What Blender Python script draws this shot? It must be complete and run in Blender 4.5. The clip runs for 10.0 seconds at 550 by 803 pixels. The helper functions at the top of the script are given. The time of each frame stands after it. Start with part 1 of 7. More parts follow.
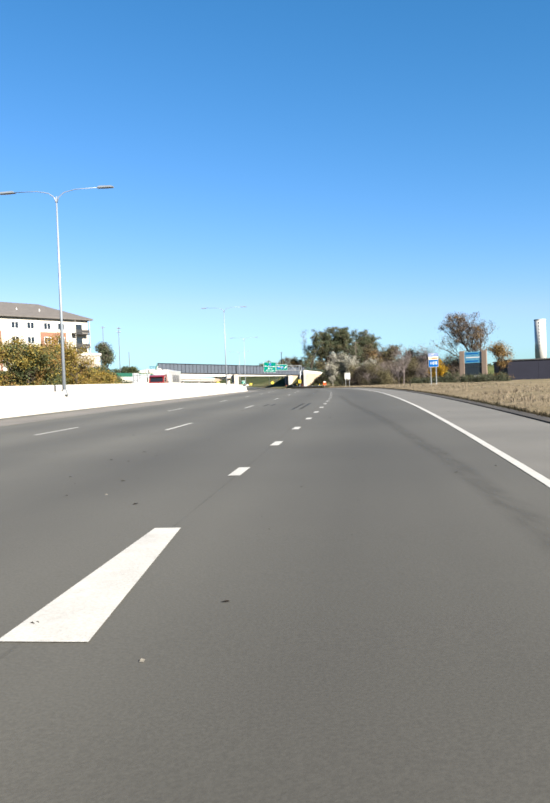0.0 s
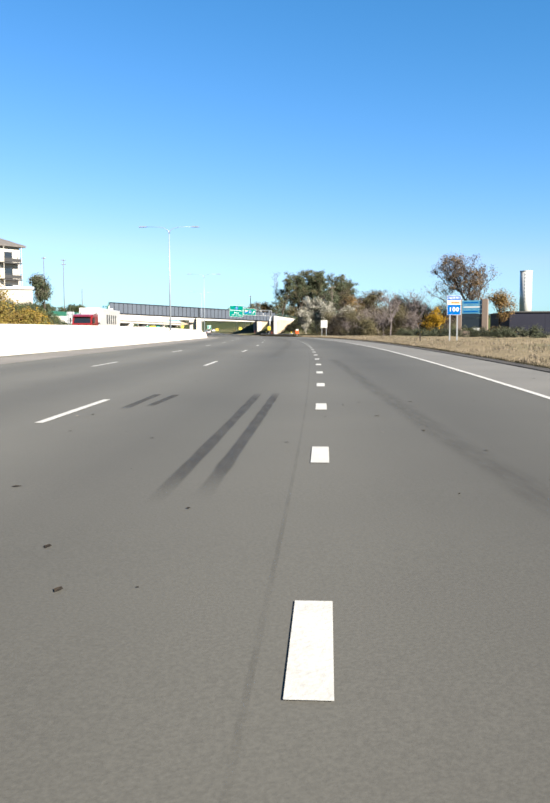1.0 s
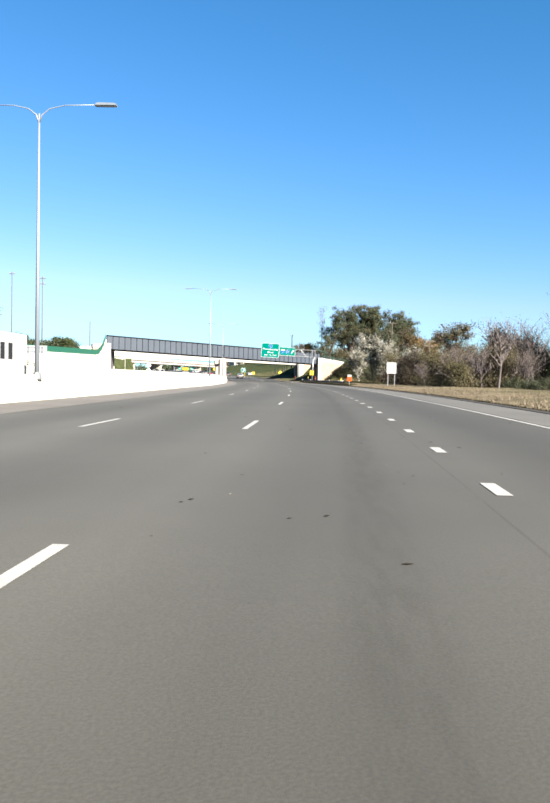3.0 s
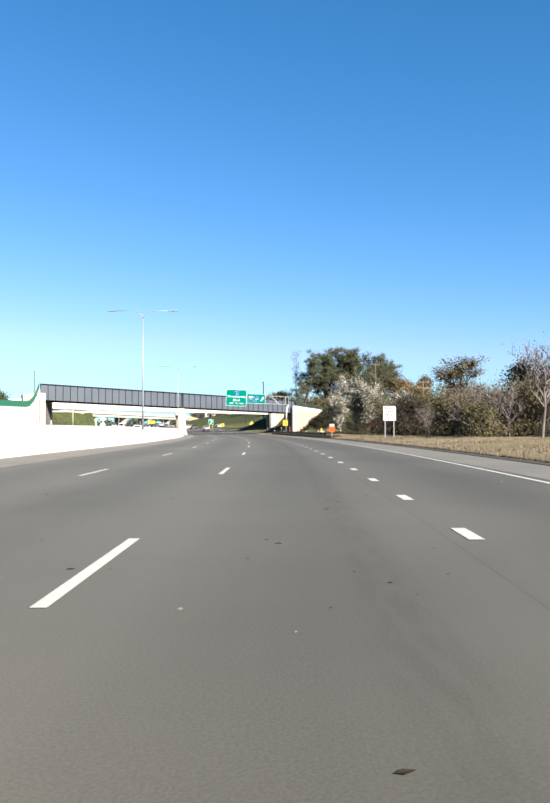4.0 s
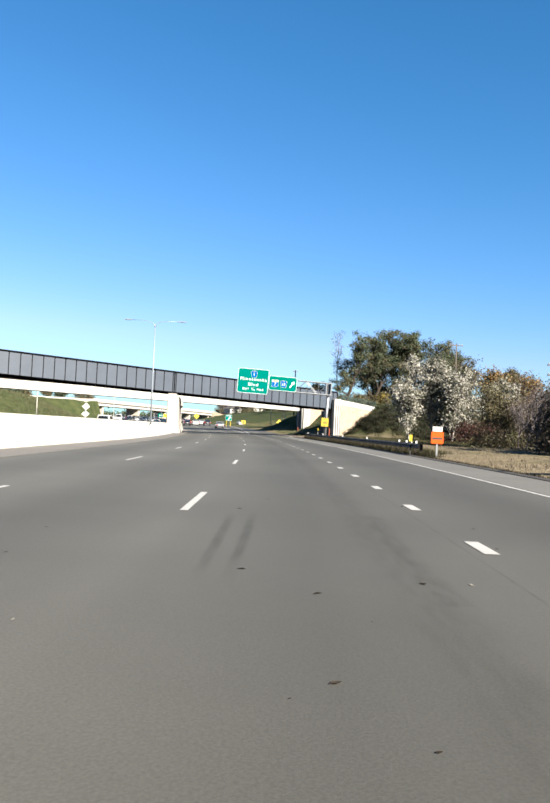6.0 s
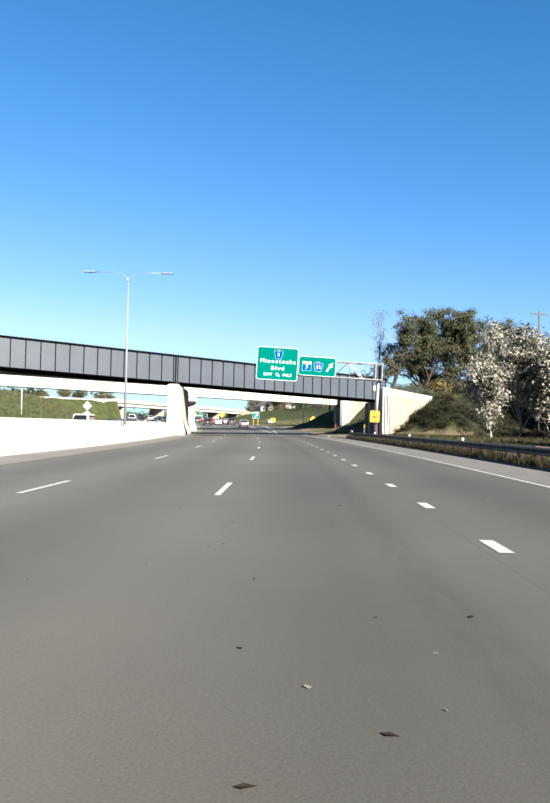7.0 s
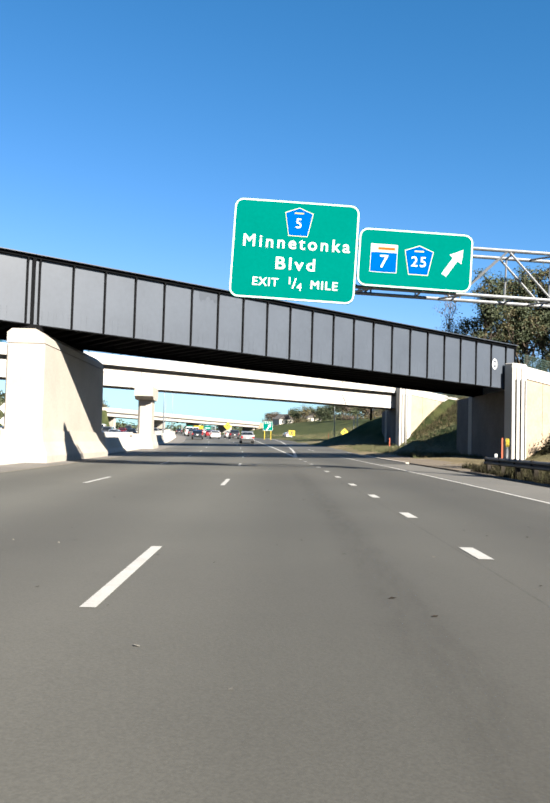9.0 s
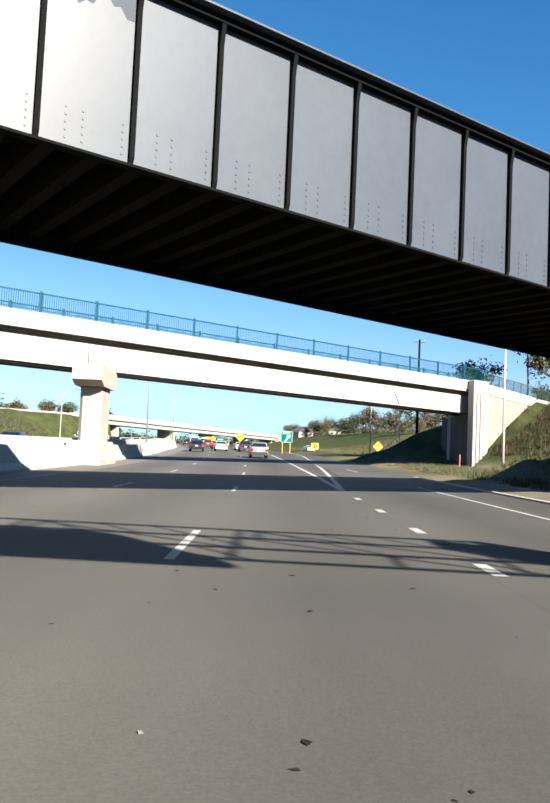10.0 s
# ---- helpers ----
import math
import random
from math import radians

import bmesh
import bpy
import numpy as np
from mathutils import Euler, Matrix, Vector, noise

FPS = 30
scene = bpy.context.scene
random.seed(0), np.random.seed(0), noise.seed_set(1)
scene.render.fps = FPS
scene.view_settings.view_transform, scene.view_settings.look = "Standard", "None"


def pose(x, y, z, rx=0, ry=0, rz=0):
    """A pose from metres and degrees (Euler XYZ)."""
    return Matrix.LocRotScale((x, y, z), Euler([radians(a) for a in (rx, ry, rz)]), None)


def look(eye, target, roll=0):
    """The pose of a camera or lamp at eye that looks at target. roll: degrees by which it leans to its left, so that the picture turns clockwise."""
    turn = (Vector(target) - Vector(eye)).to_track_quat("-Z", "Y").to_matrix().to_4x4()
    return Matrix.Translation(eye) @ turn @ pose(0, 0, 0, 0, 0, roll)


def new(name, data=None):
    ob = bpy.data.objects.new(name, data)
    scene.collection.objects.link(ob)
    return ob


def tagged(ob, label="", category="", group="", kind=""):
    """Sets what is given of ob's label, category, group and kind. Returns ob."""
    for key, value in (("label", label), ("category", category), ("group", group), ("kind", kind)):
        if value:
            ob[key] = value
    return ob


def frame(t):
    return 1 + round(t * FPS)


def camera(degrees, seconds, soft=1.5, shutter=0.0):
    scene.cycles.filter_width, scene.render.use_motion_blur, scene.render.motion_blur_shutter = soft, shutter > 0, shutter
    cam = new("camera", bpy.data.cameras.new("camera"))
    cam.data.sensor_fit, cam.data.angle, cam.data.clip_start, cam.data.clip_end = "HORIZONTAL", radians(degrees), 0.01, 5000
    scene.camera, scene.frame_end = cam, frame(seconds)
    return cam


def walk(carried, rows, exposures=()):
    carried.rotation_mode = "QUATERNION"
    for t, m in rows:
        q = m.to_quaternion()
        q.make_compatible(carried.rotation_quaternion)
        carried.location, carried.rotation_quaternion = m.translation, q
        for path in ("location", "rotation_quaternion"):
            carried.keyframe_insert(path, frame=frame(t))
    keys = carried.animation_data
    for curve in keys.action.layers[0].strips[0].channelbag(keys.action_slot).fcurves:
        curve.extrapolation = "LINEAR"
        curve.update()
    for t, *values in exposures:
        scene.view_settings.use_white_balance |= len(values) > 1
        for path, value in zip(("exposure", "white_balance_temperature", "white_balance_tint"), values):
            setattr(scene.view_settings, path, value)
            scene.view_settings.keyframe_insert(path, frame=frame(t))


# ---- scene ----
# ---------- camera ----------
cam = camera(38.55, 10.0, soft=2.4)
PATH = [
    (0, (-8.454, -150.871, 0.439), (-8.121, -100.880, -0.412), -2.10),
    (0.5, (-7.745, -137.904, 0.644), (-7.799, -88.046, -3.131), -1.63),
    (1, (-7.007, -124.559, 0.702), (-4.797, -74.792, -3.580), -0.19),
    (1.5, (-6.234, -111.160, 0.774), (-4.312, -61.404, -3.770), -2.24),
    (2, (-5.580, -98.099, 0.940), (-4.155, -48.189, -1.700), -0.86),
    (2.2, (-5.274, -92.788, 0.984), (-4.720, -42.814, -0.555), -0.41),
    (3.3, (-3.656, -62.862, 1.105), (-4.389, -12.889, -0.368), 1.10),
    (3.5, (-3.397, -57.471, 1.132), (-3.945, -7.482, 0.207), 0.26),
    (4, (-2.837, -43.852, 1.151), (-1.969, 6.109, 2.909), -0.31),
    (4.5, (-2.552, -30.385, 1.209), (-1.260, 19.557, 3.220), 1.17),
    (5, (-2.330, -16.575, 1.227), (-1.954, 33.398, 2.796), 1.47),
    (5.5, (-2.241, -2.938, 1.261), (-2.773, 47.025, 3.102), 1.63),
    (6, (-2.353, 10.743, 1.236), (-3.519, 60.700, 2.967), 2.45),
    (6.2, (-2.370, 16.318, 1.250), (-4.392, 66.253, 2.824), 2.36),
    (7.3, (-3.247, 46.335, 1.283), (-6.589, 96.199, 2.820), 1.12),
    (7.5, (-3.494, 51.919, 1.249), (-6.938, 101.775, 2.843), 1.29),
    (8, (-4.267, 65.414, 1.216), (-8.117, 115.244, 2.665), 1.97),
    (8.5, (-5.105, 79.025, 1.212), (-9.513, 128.788, 3.273), 1.57),
    (9, (-6.109, 92.417, 1.217), (-10.716, 142.143, 3.690), 1.43),
    (9.5, (-7.398, 106.040, 1.217), (-12.795, 155.603, 5.009), 2.16),
    (10, (-8.866, 119.590, 1.256), (-14.700, 169.139, 4.556), 2.49),
]
walk(cam, [(t, look(eye, target, roll)) for t, eye, target, roll in PATH], [(0, 2.64), (2.0, 2.84), (3.5, 2.74), (5.5, 2.64), (7.5, 2.72), (8.5, 2.72), (9.0, 2.66), (10.0, 2.66)])

# ---------- sky and sun ----------
SUN = Vector((1.253, -1.325, 1.0)).normalized()
world = bpy.data.worlds.new("sky")
scene.world = world
world.use_nodes = True
wn = world.node_tree.nodes
sky = wn.new("ShaderNodeTexSky")
sky.sky_type = "NISHITA"
sky.sun_disc = False
sky.sun_elevation = math.asin(SUN.z)
sky.sun_rotation = math.atan2(SUN.x, SUN.y)
sky.altitude, sky.air_density, sky.dust_density, sky.ozone_density = 260, 1.0, 0.45, 2.6
deepen = wn.new("ShaderNodeHueSaturation")
deepen.inputs["Saturation"].default_value = 1.0
deepen.inputs["Value"].default_value = 0.52
tone = wn.new("ShaderNodeMix")
tone.data_type, tone.blend_type = "RGBA", "MULTIPLY"
tone.inputs[0].default_value = 1.0
tone.inputs[7].default_value = (0.52, 0.87, 1.16, 1)
world.node_tree.links.new(sky.outputs[0], tone.inputs[6])
parts, join = wn.new("ShaderNodeSeparateColor"), wn.new("ShaderNodeCombineColor")
power, gain, cap = (wn.new("ShaderNodeMath") for _ in range(3))
power.operation, gain.operation, cap.operation = "POWER", "MULTIPLY", "MINIMUM"
power.inputs[1].default_value, gain.inputs[1].default_value = 1.6, 0.95
limit = wn.new("ShaderNodeMath")
limit.operation = "MULTIPLY"
limit.inputs[1].default_value = 0.61
wl = world.node_tree.links
wl.new(tone.outputs[2], parts.inputs[0])
wl.new(parts.outputs[0], power.inputs[0])
wl.new(power.outputs[0], gain.inputs[0])
wl.new(gain.outputs[0], cap.inputs[0])
wl.new(parts.outputs[1], limit.inputs[0])
wl.new(limit.outputs[0], cap.inputs[1])
wl.new(cap.outputs[0], join.inputs[0])
wl.new(parts.outputs[1], join.inputs[1])
wl.new(parts.outputs[2], join.inputs[2])
wl.new(join.outputs[0], deepen.inputs["Color"])
world.node_tree.links.new(deepen.outputs[0], wn["Background"].inputs[0])
wn["Background"].inputs[1].default_value = 0.0505
sun = new("sun", bpy.data.lights.new("sun", "SUN"))
sun.data.energy, sun.data.angle, sun.data.color = 5.0, radians(0.53), (1.0, 0.92, 0.80)
sun.matrix_world = look(SUN * 100, (0, 0, 0))

# ---------- the road's line: station along it, offset to its right ----------
K0, K1 = -8.972e-4, 2.54e-7
V0, V1 = -3.41e-5, 8.6e-7
S_LO, S_HI = -170.0, 300.0


def heading(s):
    c = np.clip(s, S_LO, S_HI)
    return K0 * c + K1 * c * c / 2


def profile(s):
    c = np.clip(s, -160.0, 130.0)
    z = V0 * c ** 2 / 2 + V1 * c ** 3 / 6 + (V0 * c + V1 * c * c / 2) * (np.asarray(s) - c) * (np.asarray(s) < 0)
    r = np.clip(np.asarray(s) - 130.0, 0, 90.0)
    return z + 1.3e-4 * r ** 2 + 0.012 * np.clip(np.asarray(s) - 220.0, 0, 250.0)


def centre(s):
    c = np.clip(s, S_LO, S_HI)
    th = heading(s)
    x = K0 * c ** 2 / 2 + K1 * c ** 3 / 6
    y = c - (K0 ** 2 * c ** 3 / 6 + K0 * K1 * c ** 4 / 8)
    return x + (s - c) * np.sin(th), y + (s - c) * np.cos(th), th


def on_road(s, d, z=0.0):
    x, y, th = centre(s)
    return Vector((x + d * math.cos(th), y - d * math.sin(th), float(profile(s)) + z))


def road_pose(s, d, z=0.0, turn=0.0):
    p = on_road(s, d, z)
    return pose(p.x, p.y, p.z, 0, 0, turn - math.degrees(float(heading(s))))


def lay_pose(s, d, z=0.0, turn=0.0):
    """As road_pose(), tipped with the road's slope."""
    slope = math.degrees(math.atan(float(profile(s + 1.5) - profile(s - 1.5)) / 3.0))
    return road_pose(s, d, z) @ pose(0, 0, 0, slope, 0, turn)


def to_road(x, y):
    """Station and offset of plan points."""
    s, d = np.array(y, float), np.zeros_like(np.array(y, float))
    for _ in range(12):
        cx, cy, th = centre(s)
        vx, vy = x - cx, y - cy
        s = s + 0.9 * (vx * np.sin(th) + vy * np.cos(th))
        d = vx * np.cos(th) - vy * np.sin(th)
    return s, d


# ---------- mesh building ----------
class Shape:
    """Gathers faces for one mesh."""

    def __init__(self):
        self.v, self.f = [], []

    def add(self, verts, faces, m=None):
        n = len(self.v)
        self.v += [tuple(m @ Vector(p)) if m is not None else tuple(p) for p in verts]
        self.f += [tuple(n + i for i in face) for face in faces]
        return self

    def box(self, x0, y0, z0, x1, y1, z1, m=None, b=0.0):
        """A box; with b its upright and upper edges are chamfered."""
        if b:
            o = [(x0 + b, y0), (x1 - b, y0), (x1, y0 + b), (x1, y1 - b), (x1 - b, y1), (x0 + b, y1), (x0, y1 - b), (x0, y0 + b)]
            i = [(min(max(x, x0 + b), x1 - b), min(max(y, y0 + b), y1 - b)) for x, y in o]
            v = [(x, y, z0) for x, y in o] + [(x, y, z1 - b) for x, y in o] + [(x, y, z1) for x, y in i]
            f = [tuple(range(7, -1, -1))] + [(k, (k + 1) % 8, 8 + (k + 1) % 8, 8 + k) for k in range(8)]
            f += [(8 + k, 8 + (k + 1) % 8, 16 + (k + 1) % 8, 16 + k) for k in range(8)] + [(16, 18, 20, 22)]
            f = [q for q in f]
            return self.add(v, f, m)
        v = [(x, y, z) for z in (z0, z1) for x, y in ((x0, y0), (x1, y0), (x1, y1), (x0, y1))]
        return self.add(v, [(3, 2, 1, 0), (4, 5, 6, 7), (0, 1, 5, 4), (1, 2, 6, 5), (2, 3, 7, 6), (3, 0, 4, 7)], m)

    def prism(self, outline, t0, t1, m=None, axis="y"):
        """An outline of (a, b) drawn out from t0 to t1. axis y: a is x, b is z; axis x: a is y, b is z; axis z: a is x, b is y."""
        put = {"y": lambda a, b, t: (a, t, b), "x": lambda a, b, t: (t, a, b), "z": lambda a, b, t: (a, b, t)}[axis]
        n = len(outline)
        v = [put(a, b, t0) for a, b in outline] + [put(a, b, t1) for a, b in outline]
        f = [(k, (k + 1) % n, n + (k + 1) % n, n + k) for k in range(n)] + [tuple(range(n - 1, -1, -1)), tuple(range(n, 2 * n))]
        return self.add(v, f, m)

    def tube(self, pts, radii, sides=6, m=None, caps=True):
        pts = [Vector(p) for p in pts]
        if not hasattr(radii, "__len__"):
            radii = [radii] * len(pts)
        rings, ref = [], None
        for k, p in enumerate(pts):
            way = (pts[min(k + 1, len(pts) - 1)] - pts[max(k - 1, 0)]).normalized()
            a = way.cross(Vector((0, 0, 1)) if abs(way.z) < 0.95 else Vector((1, 0, 0))) if ref is None else ref - way * ref.dot(way)
            ref = a.normalized()
            b = way.cross(ref)
            rings += [p + radii[k] * (math.cos(2 * math.pi * j / sides) * ref + math.sin(2 * math.pi * j / sides) * b) for j in range(sides)]
        f = [(k * sides + j, k * sides + (j + 1) % sides, (k + 1) * sides + (j + 1) % sides, (k + 1) * sides + j) for k in range(len(pts) - 1) for j in range(sides)]
        if caps:
            f += [tuple(range(sides - 1, -1, -1)), tuple((len(pts) - 1) * sides + j for j in range(sides))]
        return self.add(rings, f, m)

    def sweep(self, outline, stations, closed=True, drift=None):
        """An outline of (offset, height) drawn along the road. drift: an extra offset by station."""
        n, base = len(outline), len(self.v)
        for s in stations:
            self.v += [tuple(on_road(s, d + (drift(s) if drift else 0.0), z)) for d, z in outline]
        span = n if closed else n - 1
        for k in range(len(stations) - 1):
            self.f += [(base + k * n + j, base + k * n + (j + 1) % n, base + (k + 1) * n + (j + 1) % n, base + (k + 1) * n + j) for j in range(span)]
        if closed:
            self.f += [tuple(base + j for j in range(n - 1, -1, -1)), tuple(base + (len(stations) - 1) * n + j for j in range(n))]
        return self

    def mesh(self, name, smooth=False):
        me = bpy.data.meshes.new(name)
        me.from_pydata(self.v, [], self.f)
        me.validate()
        bm = bmesh.new()
        bm.from_mesh(me)
        if len(bm.faces) < 60000:
            bmesh.ops.recalc_face_normals(bm, faces=bm.faces)
        bm.to_mesh(me)
        bm.free()
        if smooth:
            me.shade_smooth()
        return me


def part(name, shape, material, parent=None, label="", smooth=False):
    """One mesh object, under its thing."""
    ob = new(name, shape.mesh(name, smooth))
    ob.data.materials.append(material)
    if parent is not None:
        ob.parent = parent
    if label:
        ob["label"] = label
    return ob


def empty(name, m, label, category, group="", kind=""):
    ob = new(name)
    ob.matrix_basis = m
    return tagged(ob, label, category, group, kind)


def piece(name, me, parent, m):
    """A small object on shared mesh data, placed in its parent's space."""
    ob = new(name, me)
    ob.parent = parent
    ob.matrix_basis = m
    return ob


def stations(a, b, step):
    n = max(1, round((b - a) / step))
    return [a + (b - a) * k / n for k in range(n + 1)]


def lettering(name, words, size, m, material, parent, width=None, depth=0.004, bold=0.0, gap=1.0):
    """Words as a flat mesh, centred on m's origin, in its x and z plane, facing -y."""
    cu = bpy.data.curves.new("words", "FONT")
    cu.body, cu.size, cu.align_x, cu.align_y, cu.extrude, cu.offset, cu.resolution_u = words, size, "CENTER", "CENTER", depth, 0.0, 3
    cu.space_character = gap
    tmp = new("words", cu)
    dg = bpy.context.evaluated_depsgraph_get()
    me = bpy.data.meshes.new_from_object(tmp.evaluated_get(dg))
    bpy.data.objects.remove(tmp)
    bpy.data.curves.remove(cu)
    xs = [v.co.x for v in me.vertices]
    k = width / (max(xs) - min(xs)) if width else 1.0
    if bold:
        # heavier strokes: the outline laid again a little aside
        bm = bmesh.new()
        bm.from_mesh(me)
        first = list(bm.verts) + list(bm.edges) + list(bm.faces)
        for sx, sy, sz in ((-1, 0.6, 0.0006), (1, -0.6, 0.0012), (0.9, 0.8, 0.0018), (-0.9, -0.8, 0.0024)):
            more = bmesh.ops.duplicate(bm, geom=first)["geom"]
            bmesh.ops.translate(bm, vec=(sx * bold / k, sy * bold, sz), verts=[g for g in more if isinstance(g, bmesh.types.BMVert)])
        bm.to_mesh(me)
        bm.free()
    for v in me.vertices:
        v.co = m @ Vector((v.co.x * k, -v.co.z, v.co.y))
    ob = new(name, me)
    me.materials.clear()
    me.materials.append(material)
    ob.parent = parent
    return ob


# ---------- materials ----------
def material(name, colour, rough=0.8, metal=0.0, vary=0.25, scale=3.0, fine=60.0, bump=0.15, tint=None, spec=0.4, island=0.0, stretch=(1, 1, 1), bump_scale=None, generated=False):
    """A surface with broad stains, fine grain and a little relief. tint: a second colour that the broad noise mixes in."""
    colour = tuple(c * 0.325 for c in colour)
    tint = tuple(c * 0.325 for c in tint) if tint else None
    mat = bpy.data.materials.new(name)
    mat.use_nodes = True
    nt = mat.node_tree
    nd, ln = nt.nodes, nt.links
    bsdf = nd["Principled BSDF"]
    co = nd.new("ShaderNodeTexCoord")
    mp = nd.new("ShaderNodeMapping")
    mp.inputs["Scale"].default_value = stretch
    ln.new(co.outputs["Object"], mp.inputs[0])
    big, small = nd.new("ShaderNodeTexNoise"), nd.new("ShaderNodeTexNoise")
    big.inputs["Scale"].default_value, big.inputs["Detail"].default_value, big.inputs["Roughness"].default_value = scale, 5, 0.6
    small.inputs["Scale"].default_value, small.inputs["Detail"].default_value = fine, 3
    ln.new(mp.outputs[0], big.inputs["Vector"])
    ln.new(mp.outputs[0], small.inputs["Vector"])
    ramp = nd.new("ShaderNodeMapRange")
    ramp.inputs[1].default_value, ramp.inputs[2].default_value = 0.35, 0.65
    ln.new(big.outputs["Fac"], ramp.inputs[0])
    mix = nd.new("ShaderNodeMix")
    mix.data_type = "RGBA"
    other = tint or tuple(c * (1 - vary) for c in colour)
    mix.inputs[6].default_value, mix.inputs[7].default_value = (*other, 1), (*colour, 1)
    ln.new(ramp.outputs[0], mix.inputs[0])
    grain = nd.new("ShaderNodeMapRange")
    grain.inputs[1].default_value, grain.inputs[2].default_value = 0.3, 0.7
    grain.inputs[3].default_value, grain.inputs[4].default_value = 1 - vary * 0.7, 1 + vary * 0.5
    ln.new(small.outputs["Fac"], grain.inputs[0])
    hsv = nd.new("ShaderNodeHueSaturation")
    ln.new(mix.outputs[2], hsv.inputs["Color"])
    if island:
        geo, add, spread = nd.new("ShaderNodeNewGeometry"), nd.new("ShaderNodeMath"), nd.new("ShaderNodeMapRange")
        spread.inputs[3].default_value, spread.inputs[4].default_value = -island, island
        ln.new(geo.outputs["Random Per Island"], spread.inputs[0])
        add.operation = "ADD"
        ln.new(grain.outputs[0], add.inputs[0])
        ln.new(spread.outputs[0], add.inputs[1])
        ln.new(add.outputs[0], hsv.inputs["Value"])
    else:
        ln.new(grain.outputs[0], hsv.inputs["Value"])
    ln.new(hsv.outputs[0], bsdf.inputs["Base Color"])
    bsdf.inputs["Roughness"].default_value, bsdf.inputs["Metallic"].default_value = rough, metal
    bsdf.inputs["Specular IOR Level"].default_value = spec
    if bump:
        bp = nd.new("ShaderNodeBump")
        bp.inputs["Strength"].default_value, bp.inputs["Distance"].default_value = bump, bump_scale or 0.02
        ln.new(small.outputs["Fac"], bp.inputs["Height"])
        ln.new(bp.outputs[0], bsdf.inputs["Normal"])
    return mat


def leaf_material(name, colour, other, spread=0.35):
    """Leaves: colour from leaf to leaf, light shining through a little."""
    mat = material(name, colour, 0.6, vary=0.3, scale=0.5, fine=8, bump=0, tint=other, island=spread, spec=0.1)
    nt = mat.node_tree
    bsdf, out = nt.nodes["Principled BSDF"], nt.nodes["Material Output"]
    tr, ms = nt.nodes.new("ShaderNodeBsdfTranslucent"), nt.nodes.new("ShaderNodeMixShader")
    ms.inputs[0].default_value = 0.25
    hsv = next(n for n in nt.nodes if n.bl_idname == "ShaderNodeHueSaturation")
    nt.links.new(hsv.outputs[0], tr.inputs[0])
    nt.links.new(bsdf.outputs[0], ms.inputs[1])
    nt.links.new(tr.outputs[0], ms.inputs[2])
    nt.links.new(ms.outputs[0], out.inputs[0])
    return mat


def glass_material(name, colour, rough=0.05):
    mat = material(name, colour, rough, vary=0.1, bump=0, spec=0.8)
    return mat


M_ASPHALT = material("asphalt", (0.126, 0.123, 0.108), 0.8, vary=0.2, scale=0.10, fine=55, bump=0.2, bump_scale=0.005, tint=(0.101, 0.0985, 0.087), spec=0.22)
def lane_tracks(mat, share):
    """Paler wheel tracks and a darker middle along each lane, broken by slow noise."""
    nt = mat.node_tree
    nd, ln = nt.nodes, nt.links
    uvn, sp, turn, cs, nz, mp, mul, add, tot = (nd.new("ShaderNode" + k) for k in ("UVMap", "SeparateXYZ", "Math", "Math", "TexNoise", "Mapping", "Math", "Math", "Math"))
    ln.new(uvn.outputs[0], sp.inputs[0])
    turn.operation, turn.inputs[1].default_value = "MULTIPLY", 2 * math.pi / 3.63 * 10
    ln.new(sp.outputs[0], turn.inputs[0])
    cs.operation = "COSINE"
    ln.new(turn.outputs[0], cs.inputs[0])
    mp.inputs["Scale"].default_value = (14.0, 3.0, 1)
    ln.new(uvn.outputs[0], mp.inputs[0])
    nz.inputs["Scale"].default_value, nz.inputs["Detail"].default_value = 1.0, 4
    ln.new(mp.outputs[0], nz.inputs["Vector"])
    mul.operation, add.operation, tot.operation = "MULTIPLY", "MULTIPLY_ADD", "MULTIPLY"
    ln.new(cs.outputs[0], mul.inputs[0])
    ln.new(nz.outputs["Fac"], mul.inputs[1])
    ln.new(mul.outputs[0], add.inputs[0])
    add.inputs[1].default_value, add.inputs[2].default_value = share, 1.0
    hsv = next(n for n in nd if n.bl_idname == "ShaderNodeHueSaturation")
    old = hsv.inputs["Value"].links[0].from_socket
    ln.new(old, tot.inputs[0])
    ln.new(add.outputs[0], tot.inputs[1])
    # the inner lanes' mix is paler, the exit lane's darker
    strip, both = nd.new("ShaderNodeMapRange"), nd.new("ShaderNodeMath")
    strip.interpolation_type = "SMOOTHSTEP"
    strip.inputs[1].default_value, strip.inputs[2].default_value, strip.inputs[3].default_value, strip.inputs[4].default_value = -0.85, 0.35, 1.32, 0.93
    ln.new(sp.outputs[0], strip.inputs[0])
    both.operation = "MULTIPLY"
    ln.new(tot.outputs[0], both.inputs[0])
    ln.new(strip.outputs[0], both.inputs[1])
    ln.new(both.outputs[0], hsv.inputs["Value"])


